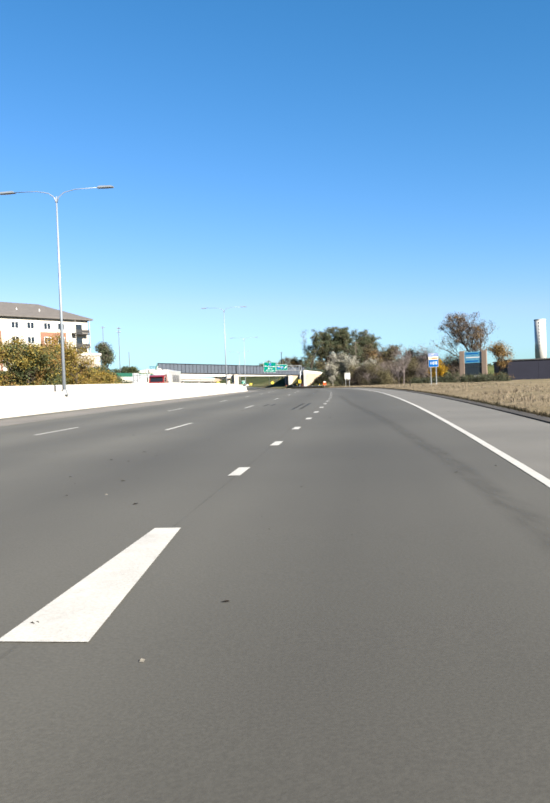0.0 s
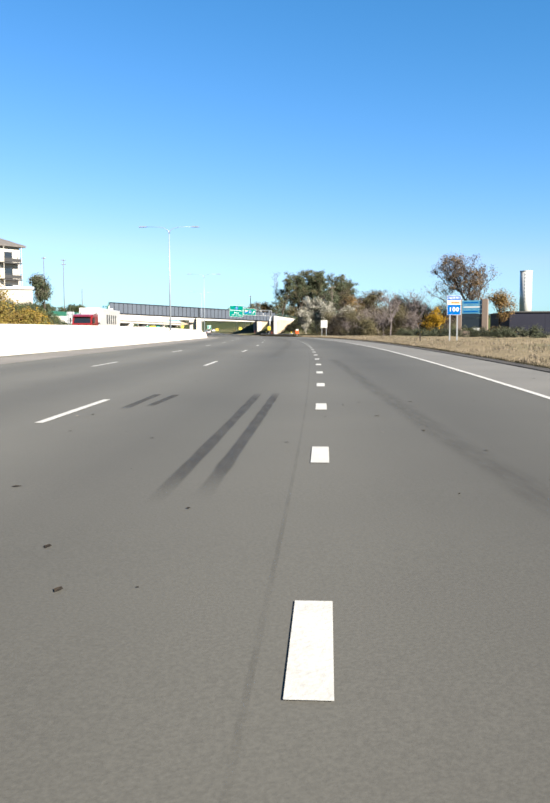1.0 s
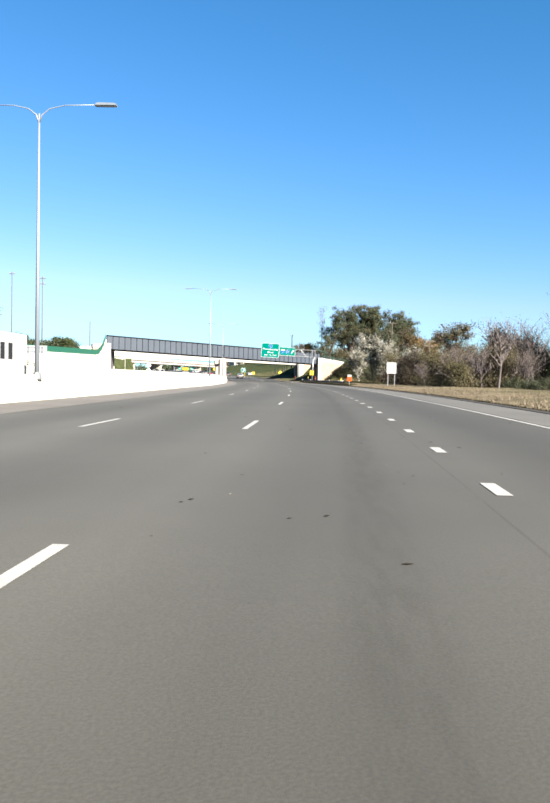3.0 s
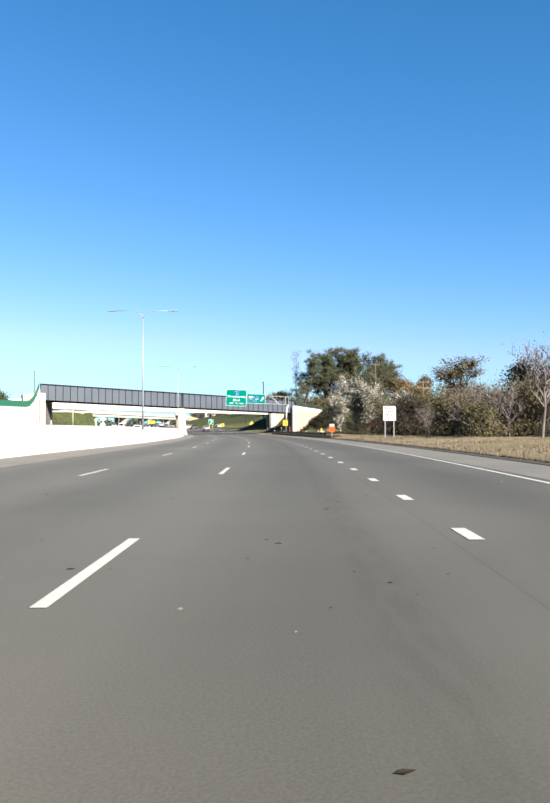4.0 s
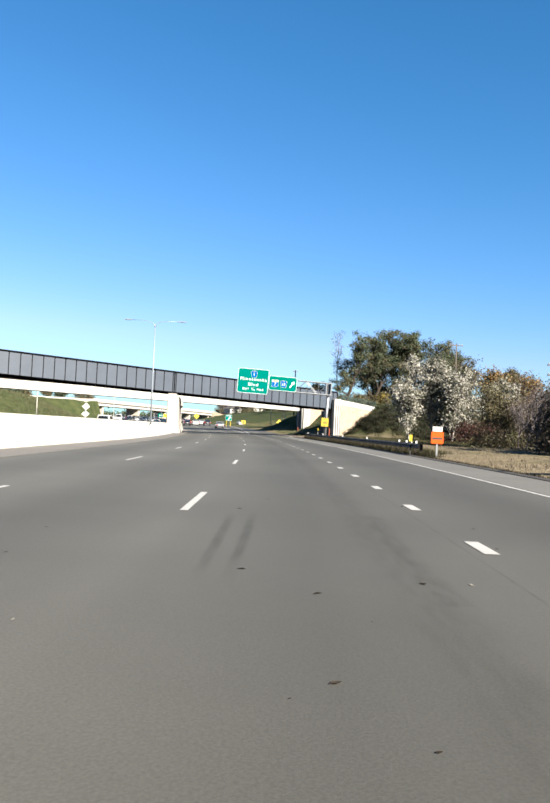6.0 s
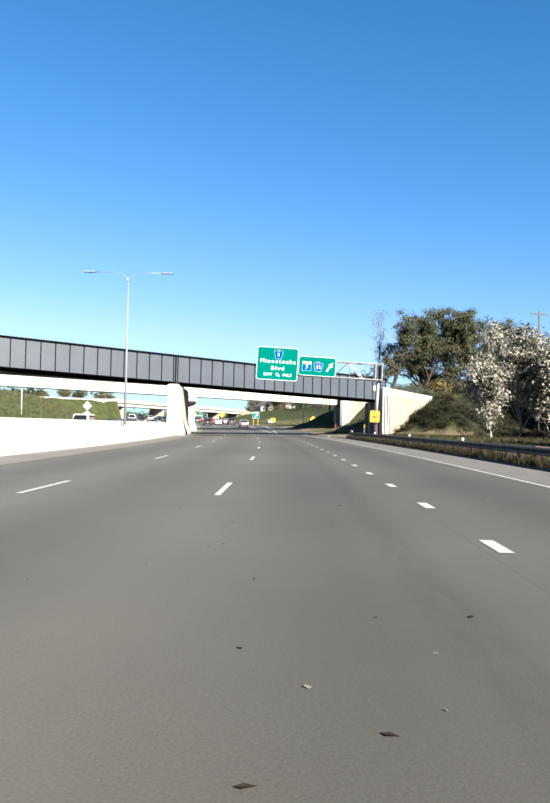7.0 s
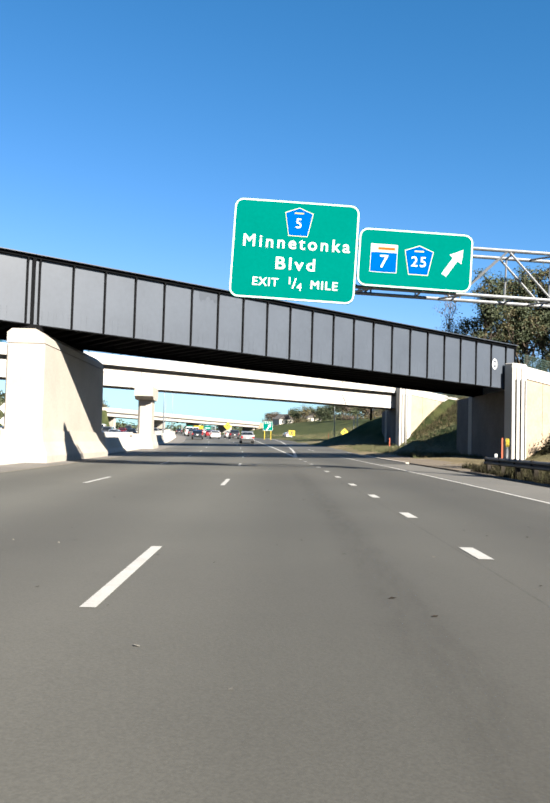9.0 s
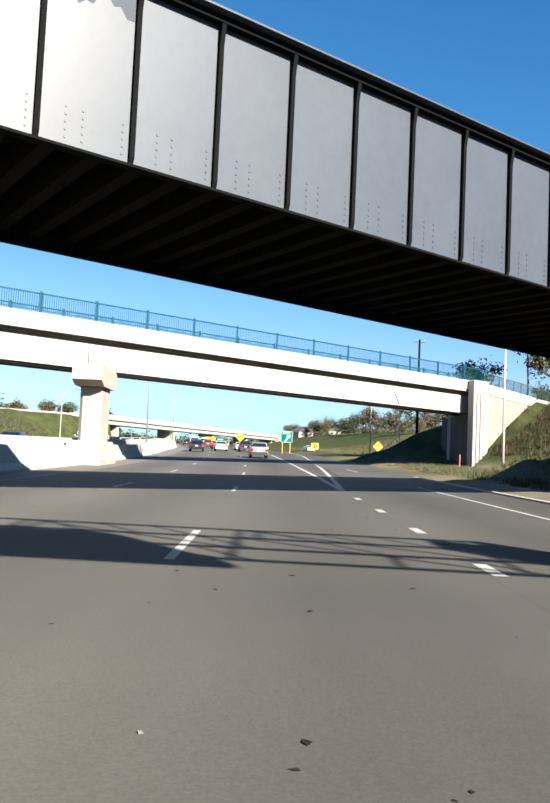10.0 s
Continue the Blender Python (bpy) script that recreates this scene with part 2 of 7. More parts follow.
lane_tracks(M_ASPHALT, 0.24)
M_SHOULDER = material("pale_shoulder_asphalt", (0.205, 0.195, 0.172), 0.8, vary=0.25, scale=0.3, fine=45, bump=0.35, bump_scale=0.006, tint=(0.163, 0.155, 0.136), spec=0.4)
M_SHOULDER_LEFT = material("dusty_shoulder_asphalt", (0.275, 0.255, 0.232), 0.85, vary=0.25, scale=0.35, fine=40, bump=0.3, bump_scale=0.006, tint=(0.218, 0.201, 0.182), spec=0.3)
M_PAINT = material("road_paint", (0.745, 0.735, 0.69), 0.65, vary=0.14, scale=2.5, fine=40, tint=(0.61, 0.60, 0.565))
M_YELLOW_LINE = material("yellow_road_paint", (0.30, 0.25, 0.16), 0.6, vary=0.2, scale=2.5, fine=40, tint=(0.22, 0.19, 0.13))
M_BARRIER = material("barrier_concrete", (0.84, 0.80, 0.72), 0.8, vary=0.10, scale=0.5, fine=12, tint=(0.76, 0.71, 0.63), bump=0.1)
M_CONCRETE = material("bridge_concrete", (0.66, 0.60, 0.52), 0.8, vary=0.12, scale=0.4, fine=10, tint=(0.57, 0.51, 0.44), bump=0.1)
M_BEAM = material("beam_concrete", (0.74, 0.71, 0.66), 0.75, vary=0.08, scale=0.3, fine=10, bump=0.06)
M_STONE = material("tan_panel_stone", (0.57, 0.455, 0.33), 0.85, vary=0.18, scale=0.8, fine=6, tint=(0.48, 0.37, 0.26), bump=0.4)
M_GIRDER = material("grey_girder_paint", (0.098, 0.119, 0.154), 0.43, vary=0.08, scale=0.35, fine=5, tint=(0.082, 0.100, 0.131), spec=0.27, bump=0.03)
M_GIRDER_PATCH = material("touched_up_girder_paint", (0.098, 0.116, 0.147), 0.62, vary=0.08, spec=0.1)
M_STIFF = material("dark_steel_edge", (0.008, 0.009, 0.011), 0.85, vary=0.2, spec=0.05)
M_DARKSTEEL = material("near_black_steel", (0.011, 0.011, 0.013), 0.9, spec=0.08, vary=0.3, scale=1.0)
M_GALV = material("galvanized_steel", (0.52, 0.54, 0.56), 0.42, metal=0.7, vary=0.12, scale=2, fine=25)
M_ALU = material("brushed_pole_metal", (0.42, 0.48, 0.55), 0.5, metal=0.3, vary=0.08, scale=1, fine=20)
M_LAMP = material("lamp_head_grey", (0.33, 0.38, 0.44), 0.4, metal=0.1, vary=0.1)
M_LENS = material("lamp_lens", (0.50, 0.58, 0.66), 0.2, vary=0.05, bump=0)
M_RAILBLUE = material("blue_green_railing_paint", (0.003, 0.10, 0.148), 0.5, vary=0.15, spec=0.1)
M_FENCEGREEN = material("green_fence_mesh", (0.012, 0.15, 0.095), 0.6, vary=0.25, scale=2)
M_FENCEDARK = material("dark_green_fence", (0.012, 0.05, 0.032), 0.6, vary=0.25, scale=2)
M_SIGNGREEN = material("highway_sign_green", (0.0, 0.225, 0.185), 0.8, spec=0.0, vary=0.06, scale=0.8, fine=8, bump=0)
M_SIGNWHITE = material("reflective_white", (0.86, 0.87, 0.86), 0.6, spec=0.3, vary=0.04, bump=0)
M_SIGNBLUE = material("route_shield_blue", (0.0, 0.135, 0.50), 0.8, spec=0.0, vary=0.06, bump=0)
M_SIGNGOLD = material("route_shield_gold", (0.72, 0.52, 0.16), 0.45, vary=0.06, bump=0)
M_SIGNYELLOW = material("warning_yellow", (0.85, 0.62, 0.01), 0.45, vary=0.06, bump=0)
M_POSTORANGE = material("faded_orange_plastic", (0.62, 0.15, 0.07), 0.7, spec=0.2, vary=0.15, bump=0)
M_SIGNORANGE = material("work_zone_orange", (1.0, 0.13, 0.01), 0.7, spec=0.1, vary=0.06, bump=0)
M_BLACK = material("sign_black", (0.015, 0.015, 0.016), 0.5, vary=0.1, bump=0)
M_SIGNBACK = material("bare_sign_metal", (0.45, 0.46, 0.47), 0.5, metal=0.6, vary=0.1)
M_BOARDBACK = material("pale_sign_back", (0.62, 0.66, 0.70), 0.55, metal=0.1, vary=0.08, bump=0)
M_BROWNWOOD = material("brown_painted_pillar", (0.27, 0.20, 0.155), 0.75, vary=0.15, scale=1)
M_BARK = material("grey_brown_bark", (0.12, 0.095, 0.075), 0.95, vary=0.35, scale=2, fine=20, bump=0.6, spec=0.1)
M_BRUSHBARK = material("dark_brush_bark", (0.034, 0.029, 0.022), 0.95, vary=0.3, bump=0, spec=0.06)
M_PALEBARK = material("pale_bark", (0.58, 0.54, 0.46), 0.9, vary=0.3, scale=2, fine=20, bump=0.5)
M_WOODPOLE = material("weathered_pole_wood", (0.16, 0.13, 0.10), 0.9, vary=0.25, scale=1, fine=15)

# ---------- lie of the land ----------
RAIL_ANGLE, RAIL_BASE = radians(41.44), Vector((-20.1, 125.5, 0)) + -0.379 * Vector((-math.sin(radians(41.44)), math.cos(radians(41.44)), 0))
DECK_ANGLE, DECK_BASE = radians(44.48), Vector((-24.5, 162.0, 0)) + 2.04 * Vector((-math.sin(radians(44.48)), math.cos(radians(44.48)), 0))
RAIL = Matrix.Translation(RAIL_BASE) @ Matrix.Rotation(RAIL_ANGLE, 4, "Z")
DECK = Matrix.Translation(DECK_BASE) @ Matrix.Rotation(DECK_ANGLE, 4, "Z")


def smooth(a, b, t):
    u = np.clip((t - a) / (b - a), 0, 1)
    return u * u * (3 - 2 * u)


def along(base, angle, x, y):
    vx, vy = x - base.x, y - base.y
    return vx * math.cos(angle) + vy * math.sin(angle), -vx * math.sin(angle) + vy * math.cos(angle)


def land(x, y):
    """Ground height at plan points."""
    x, y = np.asarray(x, float), np.asarray(y, float)
    s, d = to_road(x, y)
    far = np.clip((np.hypot(x, y - 100) - 420) / 600, 0, 1)
    z = np.asarray(profile(s)) * (1 - far) - 0.06
    z = z + np.where(d > 6.2, 0.32 * smooth(6.2, 12, d), 0) - 0.2 * (np.abs(d + 3.6) < 10.0) - 0.16 * smooth(-13.5, -14.5, d) * smooth(-36, -34, d)
    # bank to the left, rising to the flats
    z = z + 5.5 * smooth(-36, -58, d) * smooth(72, 36, s) * (1 - far) + 7.5 * smooth(-36, -62, d) * smooth(190, 240, s) * smooth(640, 500, s)
    # bank to the right beyond the bridges
    z = z + 7.0 * smooth(24, 66, d) * smooth(205, 260, s) * smooth(700, 560, s)
    # railway and street banks
    wall_side = (x + 44.3) * 0.961 - (y - 103.6) * 0.276
    for base, angle, ends, top, mid, half, rise in ((RAIL_BASE, RAIL_ANGLE, (-33.0, 33.6), 6.6, 3.1, 3.9, 0.70), (DECK_BASE, DECK_ANGLE, (-36.0, 34.2), 6.9, 2.3, 3.2, 0.54)):
        l, n = along(base, angle, x, y)
        side = np.maximum(0, np.abs(n - mid) - half) * 0.5
        l = l - np.clip(n, 0, 2 * mid) * 0.7
        fall = np.clip(np.maximum(l - ends[1], ends[0] - l), 0, None)
        front = np.where(n < mid - half, np.maximum(fall - 0.6, 0) * rise + 0.1, np.maximum(fall - 1.5, 0) * 0.75 + 0.1)
        bank = np.minimum(top - side, np.minimum(front, top)) * (fall > 0)
        bank = np.where((l < 0) & (n < mid - half) & (wall_side > -3.2), 0, bank)
        z = np.maximum(z, np.asarray(profile(s)) + np.where(bank > 0, bank, -9) - 0.1)
    return z


def land_at(x, y):
    return float(land(np.array([x]), np.array([y]))[0])


def ticks(lo, hi, step, far):
    t = list(np.arange(lo, hi + 0.1, step))
    out, w = [], step
    while t[-1] < far:
        w *= 1.5
        t.append(t[-1] + w)
    w = step
    while t[0] > -far:
        w *= 1.5
        t.insert(0, t[0] - w)
    return np.array(t)


def build_ground():
    xs, ys = ticks(-130, 90, 2.0, 3500), ticks(-190, 400, 2.5, 3500)
    gx, gy = np.meshgrid(xs, ys)
    gz = land(gx.ravel(), gy.ravel())
    rng = np.random.default_rng(3)
    s, d = to_road(gx.ravel(), gy.ravel())
    rough = np.where((d > 7.5) | (d < -36), 1.0, 0.0)
    gz = gz + rough * rng.normal(0, 0.05, gz.shape)
    me = bpy.data.meshes.new("ground")
    w, h = len(xs), len(ys)
    idx = np.arange(w * h).reshape(h, w)
    faces = np.stack([idx[:-1, :-1], idx[:-1, 1:], idx[1:, 1:], idx[1:, :-1]], -1).reshape(-1, 4)
    me.from_pydata(np.c_[gx.ravel(), gy.ravel(), gz].tolist(), [], faces.tolist())
    me.shade_smooth()
    ob = new("ground", me)
    me.materials.append(M_LAND)
    return tagged(ob, "dry tan and green autumn grass on flat verges and banks", "grass ground", kind="structure")


def land_material():
    """Tan dry grass by the road, greener grass on the banks."""
    mat = material("land_grass", (0.37, 0.30, 0.195), 0.95, vary=0.4, scale=0.35, fine=7, tint=(0.245, 0.20, 0.12), bump=0.8, bump_scale=0.1, spec=0.06)
    nt = mat.node_tree
    nd, ln = nt.nodes, nt.links
    geo, sep, rng, nz, mx, add = (nd.new("ShaderNode" + k) for k in ("NewGeometry", "SeparateXYZ", "MapRange", "TexNoise", "Mix", "Math"))
    ln.new(geo.outputs["Position"], sep.inputs[0])
    nz.inputs["Scale"].default_value = 0.09
    nz.inputs["Detail"].default_value = 6
    ln.new(geo.outputs["Position"], nz.inputs["Vector"])
    add.operation = "MULTIPLY_ADD"
    ln.new(nz.outputs["Fac"], add.inputs[0])
    add.inputs[1].default_value = 5.0
    ln.new(sep.outputs["Z"], add.inputs[2])
    rng.inputs[1].default_value, rng.inputs[2].default_value = 2.6, 4.2
    ln.new(add.outputs[0], rng.inputs[0])
    hsv = next(n for n in nd if n.bl_idname == "ShaderNodeHueSaturation")
    mix = next(n for n in nd if n.bl_idname == "ShaderNodeMix")
    mx.data_type = "RGBA"
    ln.new(rng.outputs[0], mx.inputs[0])
    ln.new(mix.outputs[2], mx.inputs[6])
    blot, span, tone = (nd.new("ShaderNode" + k) for k in ("TexNoise", "MapRange", "Mix"))
    blot.inputs["Scale"].default_value, blot.inputs["Detail"].default_value, blot.inputs["Roughness"].default_value = 0.33, 8, 0.68
    ln.new(geo.outputs["Position"], blot.inputs["Vector"])
    span.inputs[1].default_value, span.inputs[2].default_value = 0.40, 0.62
    ln.new(blot.outputs["Fac"], span.inputs[0])
    tone.data_type = "RGBA"
    tone.inputs[6].default_value, tone.inputs[7].default_value = (0.019, 0.027, 0.010, 1), (0.042, 0.046, 0.018, 1)
    ln.new(span.outputs[0], tone.inputs[0])
    ln.new(tone.outputs[2], mx.inputs[7])
    ln.new(mx.outputs[2], hsv.inputs["Color"])
    return mat


M_LAND = land_material()
ground = build_ground()

# ---------- carriageways ----------
ROAD_L, ROAD_R = -12.75, 6.05
road = tagged(part("road", Shape().sweep([(ROAD_L - 1.3, 0), (ROAD_R, 0), (ROAD_R + 0.1, -0.3), (ROAD_L - 1.3, -0.3)], stations(-330, 620, 5)), M_ASPHALT), "worn grey asphalt carriageway with white lane markings", "road", kind="structure")
lanes = road.data.uv_layers.new(name="lanes")
for loop in road.data.loops:
    lanes.data[loop.index].uv = ((ROAD_L - 1.3 if loop.vertex_index % 4 in (0, 3) else ROAD_R) / 10, (loop.vertex_index // 4) * 0.05)
tagged(part("road_opposite", Shape().sweep([(-31.5, 0), (-14.06, 0), (-14.06, -0.3), (-31.5, -0.3)], stations(-330, 620, 5)), M_ASPHALT), "grey asphalt carriageway for oncoming traffic beyond the barrier", "road", kind="structure")
tagged(part("road_edge", Shape().sweep([(ROAD_R + 0.1, -0.1), (ROAD_R + 0.1, 0.012), (ROAD_R + 0.34, 0.05), (ROAD_R + 0.44, -0.1)], stations(-330, 128, 5)), material("edge_soil", (0.026, 0.022, 0.018), 0.95, vary=0.4, scale=1.2, fine=9, tint=(0.06, 0.047, 0.032), bump=0.6)), "dark crumbling soil and litter edge beside the asphalt", "road edge", kind="structure")


def stripe(s0, s1, d, w, name, mat, step=5, d1=None, z=0.006):
    d1 = d if d1 is None else d1
    ss = stations(s0, s1, step)
    sh = Shape()
    for s in ss:
        dd = d + (d1 - d) * (s - s0) / (s1 - s0)
        sh.v += [tuple(on_road(s, dd - w / 2, z)), tuple(on_road(s, dd + w / 2, z))]
    sh.f = [(2 * k, 2 * k + 1, 2 * k + 3, 2 * k + 2) for k in range(len(ss) - 1)]
    return part(name, sh, mat, road)


def flat_piece(w, length, z=0.006):
    return Shape().add([(-w / 2, 0, z), (w / 2, 0, z), (w / 2, length, z), (-w / 2, length, z)], [(0, 1, 2, 3)])


LINE = flat_piece(0.12, 3.28).mesh("lane_dash")
DOT = flat_piece(0.17, 0.95).mesh("lane_dot")
WIDE = flat_piece(0.24, 3.05).mesh("wide_dash")
for me_, in ((LINE,), (DOT,), (WIDE,)):
    me_.materials.append(M_PAINT)
for k in range(-12, 30):
    for me_, off, s_first in ((LINE, -3.66, -130.12), (LINE, -7.216, -115.29)):
        s_at = s_first + 15.24 * k
        if -330 < s_at < 560:
            piece("lane_dash", me_, road, lay_pose(s_at, off))
for k in range(-60, 60):
    s_at = -48.784 + 4.565 * k - 0.475
    if -141.5 < s_at < 147:
        piece("lane_dot", DOT, road, lay_pose(s_at, 0.0))
for k in range(1, 12):
    piece("lane_dash", WIDE, road, lay_pose(-147.25 - 15.24 * k, 0.05))
part("lane_dash", Shape().add([tuple(on_road(-147.25, -0.06, 0.006)), tuple(on_road(-147.25, 0.44, 0.006)), tuple(on_road(-144.23, 0.17, 0.006)), tuple(on_road(-144.23, -0.07, 0.006))], [(0, 1, 2, 3)]), M_PAINT, road, "wide white dash where the dotted line begins")
EDGE = [(-330, 3.86), (-140, 3.86), (-80, 3.93), (-28, 3.53), (-10, 3.68), (30, 3.74), (205, 3.76)]
for (a_, da_), (b_, db_) in zip(EDGE, EDGE[1:]):
    stripe(a_, b_, da_, 0.13, "edge_line", M_PAINT, d1=db_)
stripe(-330, 137, 4.95, 2.16, "shoulder", M_SHOULDER, z=0.004)
stripe(-330, 600, -10.82, 0.10, "edge_line", M_YELLOW_LINE)
stripe(-330, 600, -12.05, 2.36, "shoulder", M_SHOULDER_LEFT, z=0.004)

# ---------- median barrier ----------
def median(s):
    """How far the median lies further left, southwards."""
    return -0.4 * float(smooth(90.0, 45.0, s)) - 0.5 * float(smooth(30.0, -2.0, s)) - 0.8 * float(smooth(-60.0, -115.0, s))


face = [(-12.62, -0.1), (-12.62, 0.08), (-12.80, 0.33), (-12.92, 1.06), (-13.10, 1.08), (-13.16, 1.02), (-13.16, -0.1)]
barrier = empty("median_barrier", Matrix.Identity(4), "pale sunlit concrete median barrier with sloped faces", "barrier", kind="structure")
tall = [(-13.75, -0.1), (-13.75, 1.42), (-13.80, 1.45), (-13.98, 1.45), (-14.03, 1.42), (-14.12, -0.1)]
LEN = 30.0
for k in range(-7, 17):
    a, b = k * LEN - 20, k * LEN - 20 + LEN - 0.02
    part("barrier_section", Shape().sweep(face, stations(a, b, 5), drift=median), M_BARRIER, barrier)
    part("back_wall_section", Shape().sweep(tall, stations(a, b, 5), drift=median), M_BARRIER, barrier)
part("fill", Shape().sweep([(-13.16, -0.1), (-13.16, 0.98), (-13.75, 0.98), (-13.75, -0.1)], stations(-230, 490, 10), drift=median), M_BARRIER, barrier)


# ---------- lighting columns ----------
def light_pole(s, arm=3.1, height=11.05):
    ob = empty("street_lamp", road_pose(s, -13.45 - 1.25 * float(smooth(20.0, -130.0, s)), 0.86), "tall tapered grey metal double-arm highway light standing on the median barrier", "street lamp", "median lights")
    part("base_plate", Shape().box(-0.22, -0.22, 0, 0.22, 0.22, 0.04, b=0.01).tube([(0, 0, 0.04), (0, 0, 0.3)], [0.19, 0.15], 10), M_GALV, ob)
    part("pole", Shape().tube([(0, 0, 0.04), (0, 0, height * 0.5), (0, 0, height)], [0.105, 0.068, 0.038], 10), M_ALU, ob, smooth=True)
    for sg in (-1, 1):
        pts = [(0, 0, height - 0.4), (sg * 0.12, 0, height - 0.05), (sg * 0.45, 0, height + 0.2), (sg * 1.1, 0, height + 0.34), (sg * (arm - 0.6), 0, height + 0.36)]
        part("arm", Shape().tube(pts, [0.036, 0.032, 0.026, 0.022, 0.02], 8), M_ALU, ob, smooth=True)
        x0 = sg * (arm - 0.75)
        head = part("lamp_head", Shape().prism([(x0, height + 0.32), (x0 + sg * 0.12, height + 0.42), (x0 + sg * 0.8, height + 0.40), (x0 + sg * 0.92, height + 0.36), (x0 + sg * 0.9, height + 0.31)], -0.15, 0.15), M_LAMP, ob, "flat grey lamp head")
        part("lens", Shape().box(min(x0 + sg * 0.3, x0 + sg * 0.85), -0.11, height + 0.295, max(x0 + sg * 0.3, x0 + sg * 0.85), 0.11, height + 0.31), M_LENS, head)
    return ob


for s_at in (-175.0, -108.5, -38.6, 29.7, 95.5, 201.0, 268.0, 335.0):
    light_pole(s_at)


# ---------- railway bridge ----------
RAIL_SLOPE = -0.0276


def rail_z(l):
    return RAIL_SLOPE * l


def plate_girder(l0, l1, n, side, label):
    """A steel plate girder along the railway: web plates between stiffeners, flanges. side: the way its seen face looks."""
    ob = empty("plate_girder", RAIL @ pose(0, n, 0), label, "bridge girder", "railway bridge girders")
    tilt = lambda sh: Shape().add([(x, y, z + rail_z(x)) for x, y, z in sh.v], sh.f)
    f = 0.2
    part("top_flange", tilt(Shape().box(l0, -0.34, 8.985, l1, 0.34, 9.02)), M_GIRDER, ob, "broad top flange")
    # Strip coloured black where the top flange shadows the web.
    part("flange_shadow", tilt(Shape().box(l0, -0.17, 8.86, l1, 0.17, 8.984)), M_STIFF, ob, "strip below the top flange, black for its shadow")
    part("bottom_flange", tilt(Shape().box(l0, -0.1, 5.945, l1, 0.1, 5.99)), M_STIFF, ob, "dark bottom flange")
    near, far = (l0, l1) if l0 > 0 else (l1, l0)
    sg = 1 if l0 > 0 else -1
    marks = [near + sg * 0.02] + [near + sg * (0.26 + 1.53 * k) for k in range(30) if 0.26 + 1.53 * k < abs(far - near) - 0.4] + [far - sg * 0.02]
    marks.sort()
    for a, b in zip(marks, marks[1:]):
        part("web_panel", tilt(Shape().box(a, -0.012, 5.99, b - 0.001, 0.012, 8.93)), M_GIRDER, ob)
        # A thin dark sheet behind each panel, added for the inner side's shade.
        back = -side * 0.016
        part("web_shade", tilt(Shape().box(a, min(back, back - side * 0.004), 6.0, b - 0.001, max(back, back - side * 0.004), 8.85)), M_STIFF, ob, "dark sheet in place of shade on the inner web")
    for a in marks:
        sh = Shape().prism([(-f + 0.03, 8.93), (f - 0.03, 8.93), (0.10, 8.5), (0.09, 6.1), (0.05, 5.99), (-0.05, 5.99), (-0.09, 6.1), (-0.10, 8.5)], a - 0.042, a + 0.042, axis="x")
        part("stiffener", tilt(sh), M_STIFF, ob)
    rv = Shape()
    for a in marks[:-1]:
        for off in (0.45, 0.72, 1.38):
            for j in range(5):
                z = 6.12 + 0.12 * j
                rv.box(a + off - 0.015, side * 0.012 - 0.012, z, a + off + 0.015, side * 0.012 + 0.012, z + 0.03)
    tagged(part("rivets", tilt(rv), M_GIRDER, ob, "rows of small bolts low on the web"), kind="stuff")
    return ob


GIRDER_GAP = 6.2
RAIL_SKEW = 0.685
for n_at, sd in ((0.0, -1), (GIRDER_GAP, 1)):
    plate_girder(0.012, 33.4 + n_at * RAIL_SKEW, n_at, sd, "deep grey-blue steel plate girder with stiffeners and dark top edge")
    plate_girder(-32.4 + n_at * RAIL_SKEW, -0.012, n_at, sd, "deep grey-blue steel plate girder with stiffeners and dark top edge")
floor_system = empty("bridge_floor", RAIL, "near-black steel floor beams and deck under the railway", "bridge deck")
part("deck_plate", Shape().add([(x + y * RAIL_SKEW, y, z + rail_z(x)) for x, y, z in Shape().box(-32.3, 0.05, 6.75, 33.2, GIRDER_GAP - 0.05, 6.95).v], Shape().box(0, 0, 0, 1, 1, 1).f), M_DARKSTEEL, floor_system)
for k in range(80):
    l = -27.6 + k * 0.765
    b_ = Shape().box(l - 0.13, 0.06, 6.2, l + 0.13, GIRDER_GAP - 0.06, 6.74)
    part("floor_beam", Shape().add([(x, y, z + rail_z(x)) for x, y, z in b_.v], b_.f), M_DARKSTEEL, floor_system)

pt, rp = Shape(), random.Random(8)
edge_ = [(8.35 + 1.15 * k / 10, 8.52 - 0.16 * rp.random() - 0.12 * math.sin(k * 0.9)) for k in range(11)]
pt.prism([(8.35, 8.9)] + edge_ + [(9.5, 8.9)], -0.016, -0.013)
patch = tagged(part("paint_patch", Shape().add([(x, y, z + rail_z(x)) for x, y, z in pt.v], pt.f), M_GIRDER_PATCH), "ragged darker patch of paint high on the girder", "paint patch")
patch.matrix_basis = RAIL

# pier between the carriageways
pier = empty("bridge_pier", road_pose(126.6, -12.75), "pale concrete bridge pier with a plinth, between the carriageways", "bridge pier")
part("plinth", Shape().prism([(-0.95, -0.2), (-0.95, 1.4), (0.80, 1.4), (0.86, 0.9), (1.05, 0.3), (1.05, -0.2)], -0.4, 13.0), M_CONCRETE, pier)
part("shaft", Shape().box(-0.9, -0.2, 1.4, 0.72, 12.6, 5.1, b=0.06), M_CONCRETE, pier)
part("cap", Shape().prism([(-0.9, 5.1), (-0.9, 5.55), (-0.7, 5.72), (0.3, 5.72), (0.66, 5.42), (0.72, 5.1)], -0.2, 12.6), M_CONCRETE, pier)
